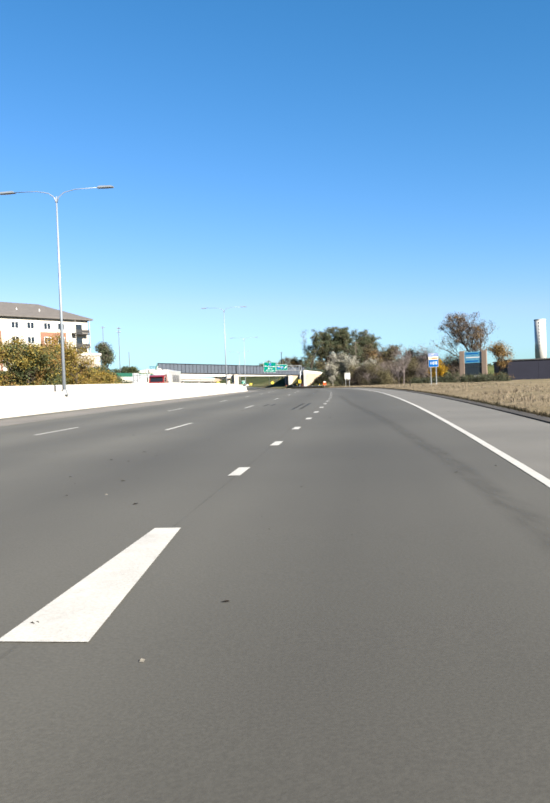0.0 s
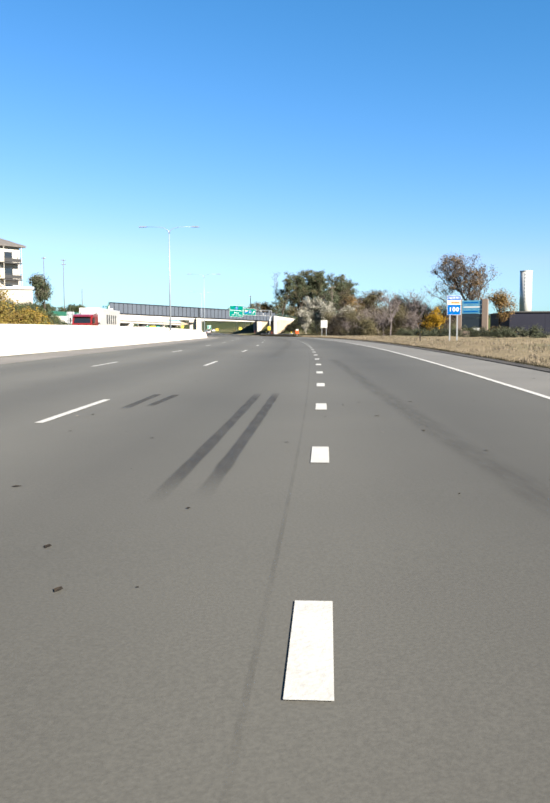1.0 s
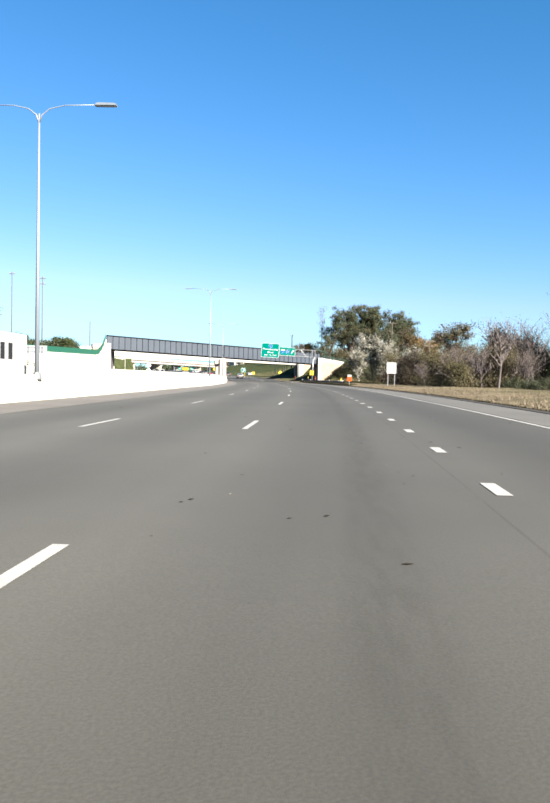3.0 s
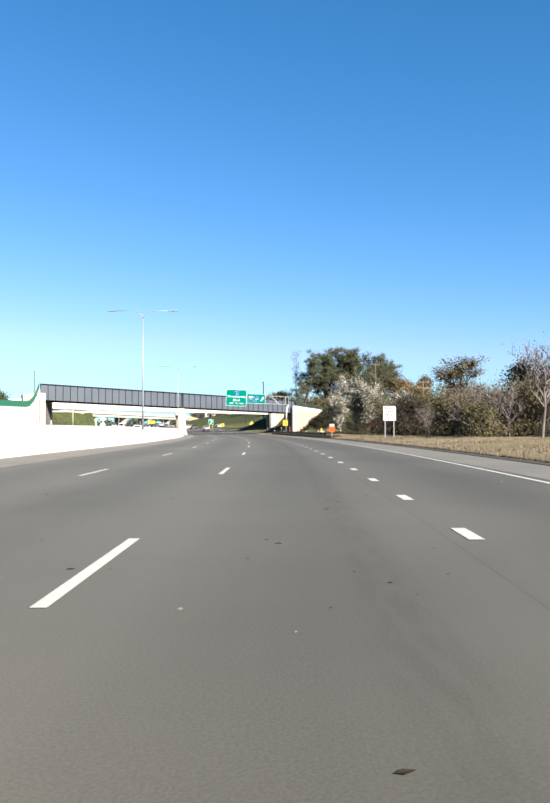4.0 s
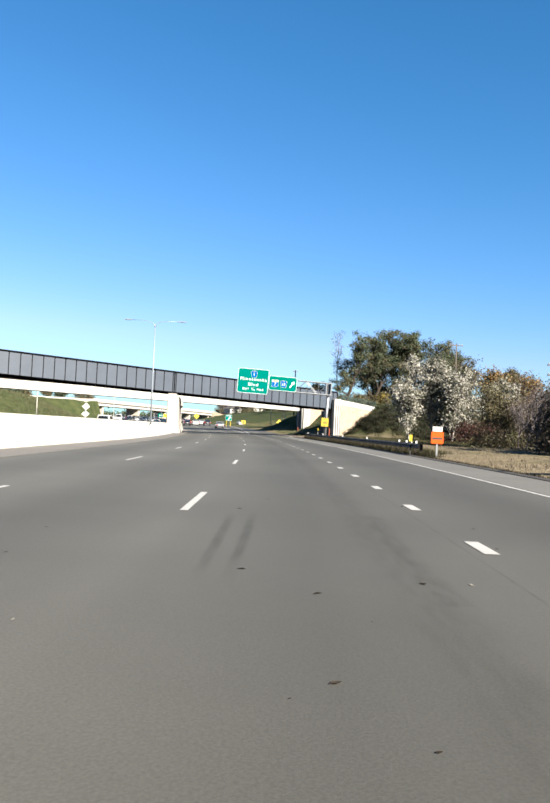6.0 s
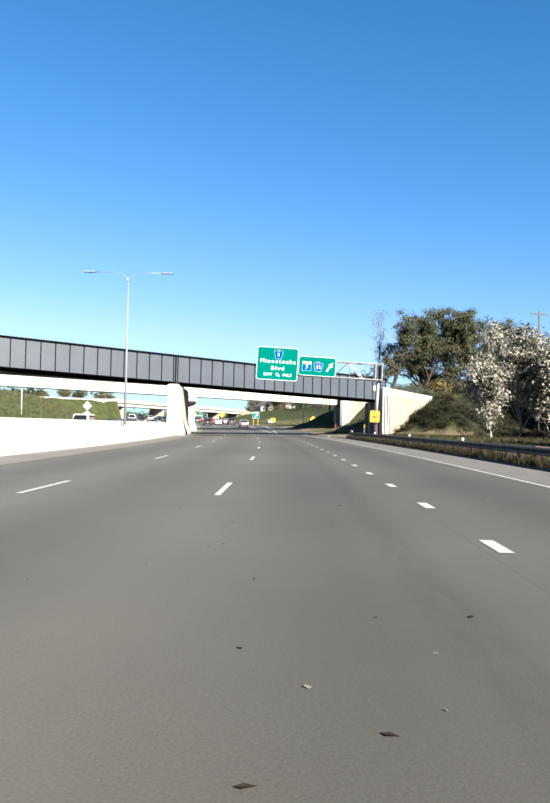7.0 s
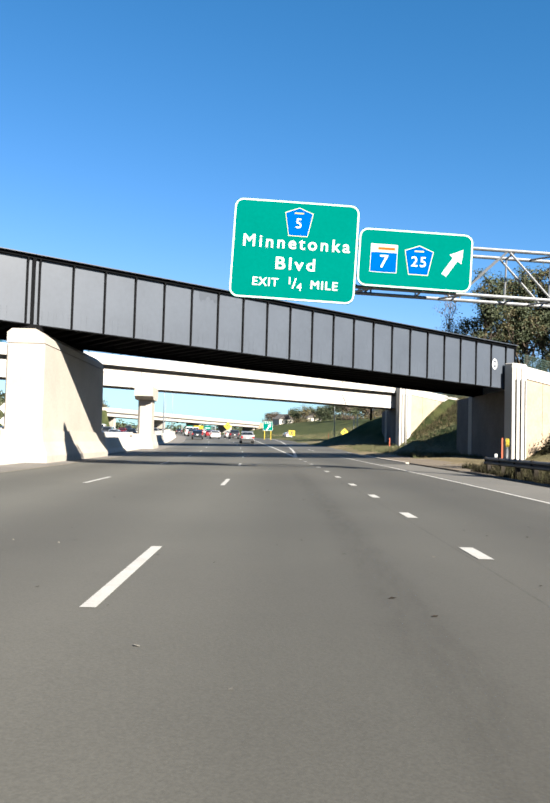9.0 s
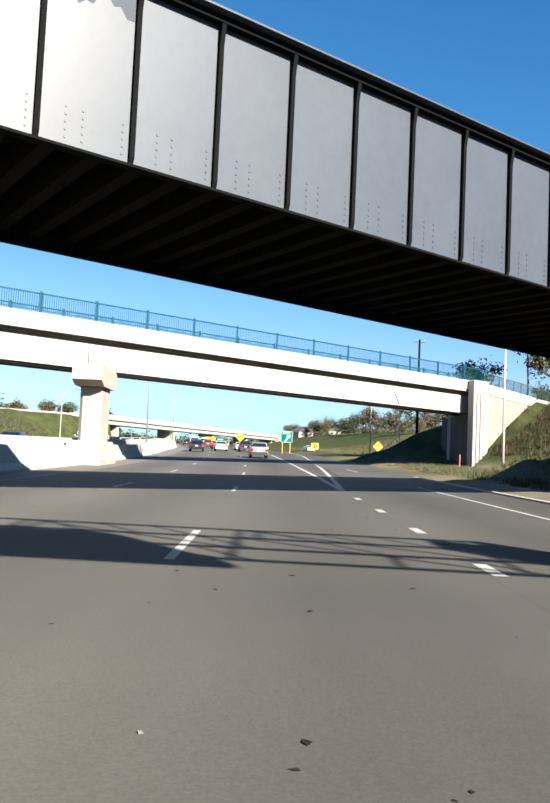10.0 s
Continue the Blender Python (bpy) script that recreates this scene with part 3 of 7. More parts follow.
for y_at in (0.6, 8.4):
    part("bearing", Shape().box(-0.55, y_at - 0.4, 5.62, 0.35, y_at + 0.4, 5.95, b=0.03), M_DARKSTEEL, pier)


# Seat wall concrete, its colour lowered to stand for shade under the bridges.
M_SEAT = material("shade_toned_concrete", (0.22, 0.205, 0.195), 0.9, vary=0.2, scale=0.5, fine=8, tint=(0.16, 0.15, 0.142), spec=0.2)


def abutment(m, sg, top, skew, name_label, stone_len, n0, n1, wall_top, nose=-0.9, deep=0.0, corner=1.7):
    """A bridge end: a seat wall under the girders, a ribbed corner pier, and a stone-panelled wing wall with a coping. m: the bridge's frame at the end; sg: away from the span."""
    ob = empty("bridge_abutment", m, name_label, "bridge abutment")
    lean = lambda sh, n=None: Shape().add([(x + ((y if n is None else n) - n0) * skew, y, z) for x, y, z in sh.v], sh.f)
    bx = lambda a, b, c, d, e, f, bb=0.0: lean(Shape().box(min(a, d), b, c, max(a, d), e, f, b=bb), None if e - b > 2 else (b + e) / 2)
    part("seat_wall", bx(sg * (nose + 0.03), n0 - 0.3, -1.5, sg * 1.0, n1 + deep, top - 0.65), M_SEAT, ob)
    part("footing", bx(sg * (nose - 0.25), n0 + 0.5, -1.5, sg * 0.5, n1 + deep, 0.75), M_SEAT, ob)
    part("back_wall", bx(sg * 0.2, n0 + 0.3, top - 0.65, sg * 1.0, n1 - 0.3, wall_top - 0.4), M_CONCRETE, ob)
    for n, out in ((n0, -1), (n1, 1)):
        part("corner_pier", bx(sg * nose, n + out * 0.42 - 0.34, -1.5, sg * corner, n + out * 0.42 + 0.34, wall_top, 0.05), M_BEAM, ob, "pale ribbed concrete corner pier")
        for r in range(3):
            a = nose + 0.42 + 0.5 * r
            face_n = n + out * 0.76
            part("rib", bx(sg * (a - 0.32), face_n - 0.09, 0.3, sg * (a - 0.02), face_n + 0.09, wall_top - 0.25, 0.03), M_BEAM, ob)
            part("groove", bx(sg * (a - 0.01), face_n - 0.03, 1.1, sg * (a + 0.17), face_n + 0.03, wall_top - 1.1), M_STIFF if deep > 3.5 else M_SEAT, ob, "dark strip between the ribs" if deep > 3.5 else "")
        slope = -0.09
        n_pan = max(2, round(stone_len / 2.2))
        for k in range(n_pan):
            a, b = corner + stone_len * k / n_pan, corner + stone_len * (k + 1) / n_pan - 0.03
            zt = wall_top - 0.85
            part("stone_panel", lean(Shape().prism([(sg * a, -1.0), (sg * b, -1.0), (sg * b, zt + slope * b), (sg * a, zt + slope * a)], n - 0.28, n + 0.28), n), M_STONE, ob)
        a, b = corner, corner + stone_len
        zt = wall_top - 0.848
        part("coping", lean(Shape().prism([(sg * a, zt + slope * a), (sg * b, zt + slope * b), (sg * b, zt + slope * b + 0.84), (sg * a, zt + slope * a + 0.84)], n - 0.36, n + 0.36), n), M_BEAM, ob)
    return ob


abutment(RAIL @ pose(33.3, 0, rail_z(33.3)), 1, 6.55, RAIL_SKEW, "tan stone-panelled railway bridge abutment with pale ribbed corner and wing wall", 8.7, -0.1, GIRDER_GAP + 0.1, 7.70, -0.9, 4.0, 0.62)
abutment(RAIL @ pose(-32.4, 0, rail_z(-32.4)), -1, 6.6, RAIL_SKEW, "pale concrete railway bridge abutment with a curved wing wall", 3.0, -0.1, GIRDER_GAP + 0.1, 7.2, -0.9, 2.0, 0.62)

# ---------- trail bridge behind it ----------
# Slab edge below the parapet, coloured dark for the overhang's shadow.
M_SHADOWBAND = material("shaded_slab_edge", (0.30, 0.26, 0.22), 0.85, vary=0.2, scale=0.5, fine=8)
# Beam undersides: their shade is put into this dark colour.
M_SOFFIT = material("shaded_beam_soffit", (0.06, 0.058, 0.06), 0.9, vary=0.3, scale=0.6, fine=8)
DS = -0.0093
deck = empty("road_bridge", DECK, "pale concrete trail overpass with beams, parapet and blue-green railing", "bridge")
tiltd = lambda sh: Shape().add([(x + y * 0.727, y, z + DS * x) for x, y, z in sh.v], sh.f)
DW = 4.6
for n_at, sg in ((0.0, 1), (DW, -1)):
    for a, b in ((-37.0, 0.9), (0.95, 36.6)):
        part("parapet", tiltd(Shape().prism([(n_at, 7.68), (n_at, 8.50), (n_at - sg * 0.05, 8.52), (n_at - sg * 0.05, 8.62), (n_at + sg * 0.32, 8.62), (n_at + sg * 0.75, 7.68)], a, b, axis="x")), M_BEAM, deck)
    part("slab_edge", tiltd(Shape().box(-37, min(n_at + sg * 0.62, n_at + sg * 0.9), 7.28, 36.6, max(n_at + sg * 0.62, n_at + sg * 0.9), 7.68)), M_SHADOWBAND, deck, "grey slab edge with shade in its colour")
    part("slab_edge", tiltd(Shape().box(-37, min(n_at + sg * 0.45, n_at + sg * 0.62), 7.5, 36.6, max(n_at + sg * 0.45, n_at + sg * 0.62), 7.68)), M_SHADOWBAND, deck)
part("slab", tiltd(Shape().box(-37, 0.9, 7.32, 36.6, DW - 0.9, 7.64)), M_CONCRETE, deck)
for j in range(2):
    n_at = 1.0 + j * 2.6
    for a, b in ((-36.8, 0.7), (0.78, 36.5)):
        part("beam", tiltd(Shape().prism([(n_at - 0.38, 5.83), (n_at + 0.38, 5.83), (n_at + 0.38, 6.1), (n_at + 0.12, 6.25), (n_at + 0.12, 6.95), (n_at + 0.42, 7.1), (n_at + 0.42, 7.3), (n_at - 0.42, 7.3), (n_at - 0.42, 7.1), (n_at - 0.40, 6.98), (n_at - 0.38, 6.3)], a, b, axis="x")), M_BEAM, deck)
        part("soffit", tiltd(Shape().box(a, n_at - 0.36, 5.80, b, n_at + 0.36, 5.829)), M_SOFFIT, deck, "underside sheet coloured dark for shade")
# Thin dark slanting lines across the parapet and the outer beam.
for y_f, z_a, z_b, a_ in ((-0.006, 8.5, 7.72, 26.6), (0.588, 6.95, 5.9, 26.9)):
    part("joint", tiltd(Shape().prism([(a_, z_a), (a_ + 0.10, z_a), (a_ + 0.49, (z_a + z_b) / 2), (a_ + 0.80, z_b), (a_ + 0.70, z_b), (a_ + 0.38, (z_a + z_b) / 2)], y_f, y_f + 0.012)), M_STIFF, deck, "thin dark slanting line")
for n_at in (0.12, DW - 0.12):
    for k in range(22):
        l = -36.4 + k * 3.42
        rail_panel = part("railing_panel", tiltd(Shape().box(l + 0.04, n_at - 0.03, 9.70, l + 3.38, n_at + 0.03, 9.78).box(l + 0.04, n_at - 0.02, 8.76, l + 3.38, n_at + 0.02, 8.80)), M_RAILBLUE, deck)
        bars = Shape()
        for j in range(1, 26):
            x = l + j * 3.42 / 26
            bars.box(x - 0.015, n_at - 0.012, 8.8, x + 0.015, n_at + 0.012, 9.72)
        tagged(part("railing_infill", tiltd(bars), M_RAILBLUE, rail_panel), kind="stuff")
        part("railing_post", tiltd(Shape().box(l - 0.07, n_at - 0.07, 8.62, l + 0.07, n_at + 0.07, 9.86)), M_RAILBLUE, deck)


def hammer_pier(m, depth):
    ob = empty("bridge_pier", m, "pale concrete hammerhead bridge pier on the median", "bridge pier")
    part("plinth", Shape().prism([(-0.9, -0.2), (-0.9, 1.35), (0.75, 1.35), (0.85, 0.8), (1.0, 0.3), (1.0, -0.2)], -0.3, depth + 0.3), M_CONCRETE, ob)
    part("column", Shape().box(-0.62, 1.0, 1.35, 0.62, depth - 0.55, 4.6, b=0.2), M_CONCRETE, ob)
    part("hammerhead", Shape().prism([(-0.3, 5.62), (depth + 0.1, 5.62), (depth + 0.1, 4.9), (depth - 0.5, 4.45), (0.5, 4.45), (-0.3, 4.75)], -0.82, 0.84, axis="x"), M_CONCRETE, ob)
    return ob


hammer_pier(road_pose(164.3, -12.65), 4.4)
abutment(DECK @ pose(36.4, 0, DS * 36.4), 1, 6.35, 0.727, "tan stone-panelled trail bridge abutment with pale ribbed corner and wing wall", 12.0, -0.05, DW + 0.05, 8.6, -0.3, 3.0)
abutment(DECK @ pose(-36.8, 0, DS * -36.8), -1, 6.4, 0.727, "pale concrete trail bridge abutment", 9.0, -0.05, DW + 0.05, 8.6, -0.3, 1.0)


# ---------- overhead sign ----------
def green_panel(name, w, h, m, parent_label, border=0.06, mat=None, rim=None, radius=0.3):
    """A sign with rounded white border; origin at the middle of its face, facing -y."""
    ob = empty(name, m, parent_label, "road sign")

    def rounded(w_, h_, r):
        pts = []
        for cx, cz, a0 in ((w_ / 2 - r, -h_ / 2 + r, -90), (w_ / 2 - r, h_ / 2 - r, 0), (-w_ / 2 + r, h_ / 2 - r, 90), (-w_ / 2 + r, -h_ / 2 + r, 180)):
            pts += [(cx + r * math.cos(radians(a0 + t)), cz + r * math.sin(radians(a0 + t))) for t in range(0, 91, 15)]
        return pts

    part("panel", Shape().prism(rounded(w, h, radius + 0.01), 0.0, 0.04), mat or M_SIGNGREEN, ob)
    a, b = rounded(w - 0.03, h - 0.03, radius), rounded(w - 0.03 - 2 * border, h - 0.03 - 2 * border, max(0.02, radius - border))
    n = len(a)
    v = [(x, -0.004, z) for x, z in a] + [(x, -0.004, z) for x, z in b]
    part("border", Shape().add(v, [(k, (k + 1) % n, n + (k + 1) % n, n + k) for k in range(n)]), rim or M_SIGNWHITE, ob)
    return ob


def flat(outline, y=-0.004, thick=0.004):
    return Shape().prism(outline, y, y + thick)


M_SIGNBAND = material("faded_marker_band", (0.74, 0.62, 0.42), 0.6, vary=0.06, bump=0)
M_SIGNRIM = material("pale_marker_rim", (0.78, 0.72, 0.48), 0.6, vary=0.06, bump=0)


def pentagon(parent, x, z, k, number):
    shape = lambda r: [(x - 0.62 * k * r, z + 0.42 * k * r), (x, z + 0.66 * k * r), (x + 0.62 * k * r, z + 0.42 * k * r), (x + 0.42 * k * r, z - 0.62 * k * r), (x - 0.42 * k * r, z - 0.62 * k * r)]
    sh = part("route_marker", flat(shape(1.0), -0.008), M_SIGNRIM, parent, "blue five-sided county route marker")
    part("marker_field", flat(shape(0.945), -0.012), M_SIGNBLUE, sh)
    for j, digit in enumerate(number):
        lettering("number", digit, 0.62 * k, pose(x + (j - (len(number) - 1) / 2) * 0.37 * k, -0.016, z - 0.07 * k), M_SIGNWHITE, sh, bold=0.006 * k)
    part("marker_bar", flat([(x - 0.2 * k, z + 0.37 * k), (x + 0.2 * k, z + 0.37 * k), (x + 0.2 * k, z + 0.43 * k), (x - 0.2 * k, z + 0.43 * k)], -0.016), M_SIGNGOLD, sh)


def state_marker(parent, x, z, k, number):
    sq = lambda r, z0, z1: [(x - 0.5 * k * r, z + z0 * k), (x + 0.5 * k * r, z + z0 * k), (x + 0.5 * k * r, z + z1 * k), (x - 0.5 * k * r, z + z1 * k)]
    sh = part("route_marker", flat(sq(1.0, -0.53, 0.53), -0.008), M_SIGNWHITE, parent, "blue and gold square state route marker")
    part("marker_field", flat(sq(0.96, -0.51, 0.22), -0.012), M_SIGNBLUE, sh)
    part("marker_band", flat(sq(0.96, 0.23, 0.51), -0.012), M_SIGNBAND, sh)
    part("marker_bar", flat([(x - 0.22 * k, z + 0.32 * k), (x + 0.4 * k, z + 0.32 * k), (x + 0.4 * k, z + 0.41 * k), (x - 0.22 * k, z + 0.41 * k)], -0.016), M_SIGNORANGE, sh)
    size = (0.68 if len(number) < 3 else 0.46) * k
    for j, digit in enumerate(number):
        lettering("number", digit, size, pose(x + (j - (len(number) - 1) / 2) * 0.58 * size, -0.016, z - 0.14 * k), M_SIGNWHITE, sh, bold=0.006 * k)


SIGN_S = 119.2
sp, sh_ = on_road(SIGN_S, -1.72, 7.67), float(heading(SIGN_S))
# the cantilever and its mast lean over a little
LEAN = Matrix.Translation(sp) @ Matrix.Rotation(radians(2.5), 4, Vector((math.sin(sh_), math.cos(sh_), 0))) @ Matrix.Translation(-sp)
sign_a = green_panel("overhead_sign", 4.28, 3.42, LEAN @ road_pose(SIGN_S, -1.72, 7.67), "large green overhead highway sign with white letters and border", 0.055)
pentagon(sign_a, 0.08, 0.98, 0.78, "5")
lettering("wording", "Minnetonka", 0.60, pose(0.04, -0.006, 0.24), M_SIGNWHITE, sign_a, width=3.62, bold=0.010, gap=1.3)
lettering("wording", "Blvd", 0.60, pose(0.05, -0.006, -0.48), M_SIGNWHITE, sign_a, width=1.32, bold=0.011, gap=1.25)
lettering("wording", "EXIT", 0.40, pose(-0.93, -0.006, -1.14), M_SIGNWHITE, sign_a, width=0.86, bold=0.009, gap=1.15)
lettering("wording", "1", 0.34, pose(-0.10, -0.006, -1.05), M_SIGNWHITE, sign_a, bold=0.009)
lettering("wording", "/", 0.50, pose(0.06, -0.006, -1.14), M_SIGNWHITE, sign_a, bold=0.009)
lettering("wording", "4", 0.34, pose(0.24, -0.006, -1.24), M_SIGNWHITE, sign_a, bold=0.009)
lettering("wording", "MILE", 0.40, pose(1.07, -0.006, -1.14), M_SIGNWHITE, sign_a, width=0.90, bold=0.009, gap=1.15)
sign_b = green_panel("overhead_sign", 3.92, 2.02, LEAN @ road_pose(SIGN_S + 0.05, 2.41, 7.66), "smaller green overhead exit sign with two route markers and an arrow", 0.052)
state_marker(sign_b, -1.08, -0.02, 0.92, "7")
pentagon(sign_b, 0.12, -0.02, 0.80, "25")
ar = [(-0.30, -0.40), (-0.14, -0.50), (0.22, 0.06), (0.36, -0.04), (0.40, 0.46), (-0.06, 0.26), (0.06, 0.16)]
part("arrow", flat([(1.22 + x, z - 0.0) for x, z in ar], -0.008), M_SIGNWHITE, sign_b, "white slanting arrow")
gantry = empty("sign_gantry", LEAN @ road_pose(120.4, 9.0), "galvanized steel cantilever truss carrying overhead signs on one roadside mast", "sign gantry")
part("mast", Shape().tube([(0, 0, -0.4), (0, 0, 8.38)], [0.215, 0.195], 14), M_GALV, gantry, smooth=True)
part("base_plate", Shape().box(-0.5, -0.5, 0.3, 0.5, 0.5, 0.75, b=0.02), M_CONCRETE, gantry)
for y_at in (-0.55, 0.55):
    for z_at in (6.72, 8.36):
        part("chord", Shape().tube([(0.32, y_at, z_at), (-12.4, y_at, z_at)], 0.065, 8), M_GALV, gantry)
    for k in range(7):
        x0 = 0.0 - k * 1.62
        part("brace", Shape().tube([(x0, y_at, 6.72 if k % 2 else 8.36), (x0 - 1.62, y_at, 8.36 if k % 2 else 6.72)], 0.04, 6), M_GALV, gantry)
for k in range(8):
    x0 = 0.27 - k * 1.62
    for z_at in (6.72, 8.36):
        part("cross_strut", Shape().tube([(x0, -0.55, z_at), (x0 - (0.8 if k % 2 else -0.0), 0.55, z_at)], 0.035, 6), M_GALV, gantry)
    part("post", Shape().tube([(x0, 0.55, 6.72), (x0, 0.55, 8.36)], 0.035, 6), M_GALV, gantry)
for x_at in (0.3, -0.38):
    part("mast_bracket", Shape().box(x_at - 0.06, -0.6, 6.7, x_at + 0.06, 0.6, 8.44), M_GALV, gantry)
for x_at in (-12.2, -10.7, -9.3, -7.9, -6.2, -5.3):
    lo = 6.15 if x_at < -8.5 else 6.66
    part("sign_hanger", Shape().box(x_at - 0.05, -1.13, lo, x_at + 0.05, -0.62, lo + 2.6 if x_at < -8.5 else lo + 1.9), M_GALV, gantry)

# ---------- road wear ----------
def wear(rows, w, name, label, mat):
    """A ragged dark streak on the asphalt through (station, offset) rows."""
    sh, r = Shape(), random.Random(int(rows[0][0] * 10))
    pts = []
    for (s0, d0), (s1, d1) in zip(rows, rows[1:]):
        n = max(2, int(abs(s1 - s0) / 0.5))
        pts += [(s0 + (s1 - s0) * k / n, d0 + (d1 - d0) * k / n) for k in range(n)]
    pts.append(rows[-1])
    for k, (s, d) in enumerate(pts):
        e = w * (0.5 + 0.04 * r.uniform(-1, 1))
        sh.v += [tuple(on_road(s, d - e, 0.0025)), tuple(on_road(s, d + e, 0.0025))]
    sh.f = [(2 * k, 2 * k + 1, 2 * k + 3, 2 * k + 2) for k in range(len(pts) - 1)]
    ob = part(name, sh, mat)
    uv = ob.data.uv_layers.new(name="across")
    for loop in ob.data.loops:
        uv.data[loop.index].uv = (loop.vertex_index % 2, (loop.vertex_index // 2) / len(pts))
    return tagged(ob, label, "road mark", kind="structure")


def worn_material(name, colour, strength, soft=0.3, low=0.35, fade=0.02):
    """A thin dark film with ragged breaks that lets the asphalt through."""
    mat = material(name, colour, 0.8, vary=0.3, scale=0.8, fine=14, bump=0.2)
    nt = mat.node_tree
    nz, rg, tr, ms, co, mp = (nt.nodes.new("ShaderNode" + k) for k in ("TexNoise", "MapRange", "BsdfTransparent", "MixShader", "TexCoord", "Mapping"))
    mp.inputs["Scale"].default_value = (4.0, 0.7, 1)
    nz.inputs["Scale"].default_value, nz.inputs["Detail"].default_value = 2.2, 6
    rg.inputs[1].default_value, rg.inputs[2].default_value, rg.inputs[3].default_value, rg.inputs[4].default_value = 0.38, 0.62, strength * low, strength
    nt.links.new(co.outputs["Object"], mp.inputs[0])
    nt.links.new(mp.outputs[0], nz.inputs["Vector"])
    nt.links.new(nz.outputs["Fac"], rg.inputs[0])
    uvn, sp, mul, sub, edge = (nt.nodes.new("ShaderNode" + k) for k in ("UVMap", "SeparateXYZ", "Math", "Math", "MapRange"))
    nt.links.new(uvn.outputs[0], sp.inputs[0])
    sub.operation = "SUBTRACT"
    nt.links.new(sp.outputs[0], sub.inputs[0])
    sub.inputs[1].default_value = 0.5
    ab = nt.nodes.new("ShaderNodeMath")
    ab.operation = "ABSOLUTE"
    nt.links.new(sub.outputs[0], ab.inputs[0])
    edge.interpolation_type = "SMOOTHSTEP"
    edge.inputs[1].default_value, edge.inputs[2].default_value, edge.inputs[3].default_value, edge.inputs[4].default_value = 0.5, soft, 0.0, 1.0
    nt.links.new(ab.outputs[0], edge.inputs[0])
    mul.operation = "MULTIPLY"
    nt.links.new(rg.outputs[0], mul.inputs[0])
    nt.links.new(edge.outputs[0], mul.inputs[1])
    # fades out towards both ends
    near, far_, least, ends, mul2 = (nt.nodes.new("ShaderNode" + k) for k in ("Math", "Math", "Math", "MapRange", "Math"))
    near.operation, far_.operation, least.operation, mul2.operation = "MULTIPLY", "SUBTRACT", "MINIMUM", "MULTIPLY"
    near.inputs[1].default_value, far_.inputs[0].default_value = 1.0, 1.0
    nt.links.new(sp.outputs[1], near.inputs[0])
    nt.links.new(sp.outputs[1], far_.inputs[1])
    nt.links.new(near.outputs[0], least.inputs[0])
    nt.links.new(far_.outputs[0], least.inputs[1])
    ends.interpolation_type = "SMOOTHSTEP"
    ends.inputs[1].default_value, ends.inputs[2].default_value = 0.0, fade
    nt.links.new(least.outputs[0], ends.inputs[0])
    nt.links.new(mul.outputs[0], mul2.inputs[0])
    nt.links.new(ends.outputs[0], mul2.inputs[1])
    nt.links.new(mul2.outputs[0], ms.inputs[0])
    nt.links.new(tr.outputs[0], ms.inputs[1])
    nt.links.new(nt.nodes["Principled BSDF"].outputs[0], ms.inputs[2])
    nt.links.new(ms.outputs[0], nt.nodes["Material Output"].inputs[0])
    return mat


M_SKID = worn_material("skid_rubber", (0.045, 0.043, 0.041), 0.62, 0.3, 0.7, 0.2)
M_SKIDFAINT = worn_material("faint_skid_rubber", (0.05, 0.047, 0.044), 0.22, 0.1, 0.6, 0.4)
M_STAIN = worn_material("drip_stain", (0.06, 0.055, 0.048), 0.10, 0.08)
M_STREAK = worn_material("oily_streak", (0.055, 0.05, 0.044), 0.19, 0.08)
M_JOINT = worn_material("lane_joint", (0.045, 0.042, 0.038), 0.12)
for rows in ([(-119.6, -1.17), (-110.3, -1.16)], [(-119.4, -0.85), (-110.2, -0.83)], [(-113.2, -3.0), (-110.5, -3.0)], [(-112.8, -2.7), (-110.6, -2.64)], [(16.8, -2.96), (22.1, -2.94)], [(16.8, -2.7), (22.2, -2.64)]):
    wear(rows, 0.17, "skid_mark", "black tyre skid mark on the asphalt", M_SKID if rows[0][0] < 0 else M_SKIDFAINT)
wear([(-146, 3.3), (-140.1, 3.05), (-128.5, 2.3), (-116, 1.4), (-110, 1.1), (-95, 0.6)], 0.5, "stain", "long dark drip stain along the lane", M_STREAK)
wear([(-94, -1.8), (-82, -1.7), (-70, -1.5), (-52, -1.25), (-30, -1.25), (0, -1.2), (30, -1.1), (73, -1.15), (94, -1.3), (125, -1.3)], 0.75, "stain", "faint dark drip stain along the lane's middle", M_STAIN)
wear([(16.5, -0.95), (19, -1.0), (22.5, -0.85)], 0.35, "skid_mark", "broad dark tyre smear on the asphalt", M_STAIN)
wear([(-330, 0.1), (-144, 0.08), (-137, -0.02), (-130, -0.19), (-117, -0.22), (-104, -0.28), (-60, -0.3), (-24, -0.28), (40, -0.22), (88, -0.16), (146, -0.14)], 0.035, "joint", "dark sealed joint between the lanes", M_JOINT)

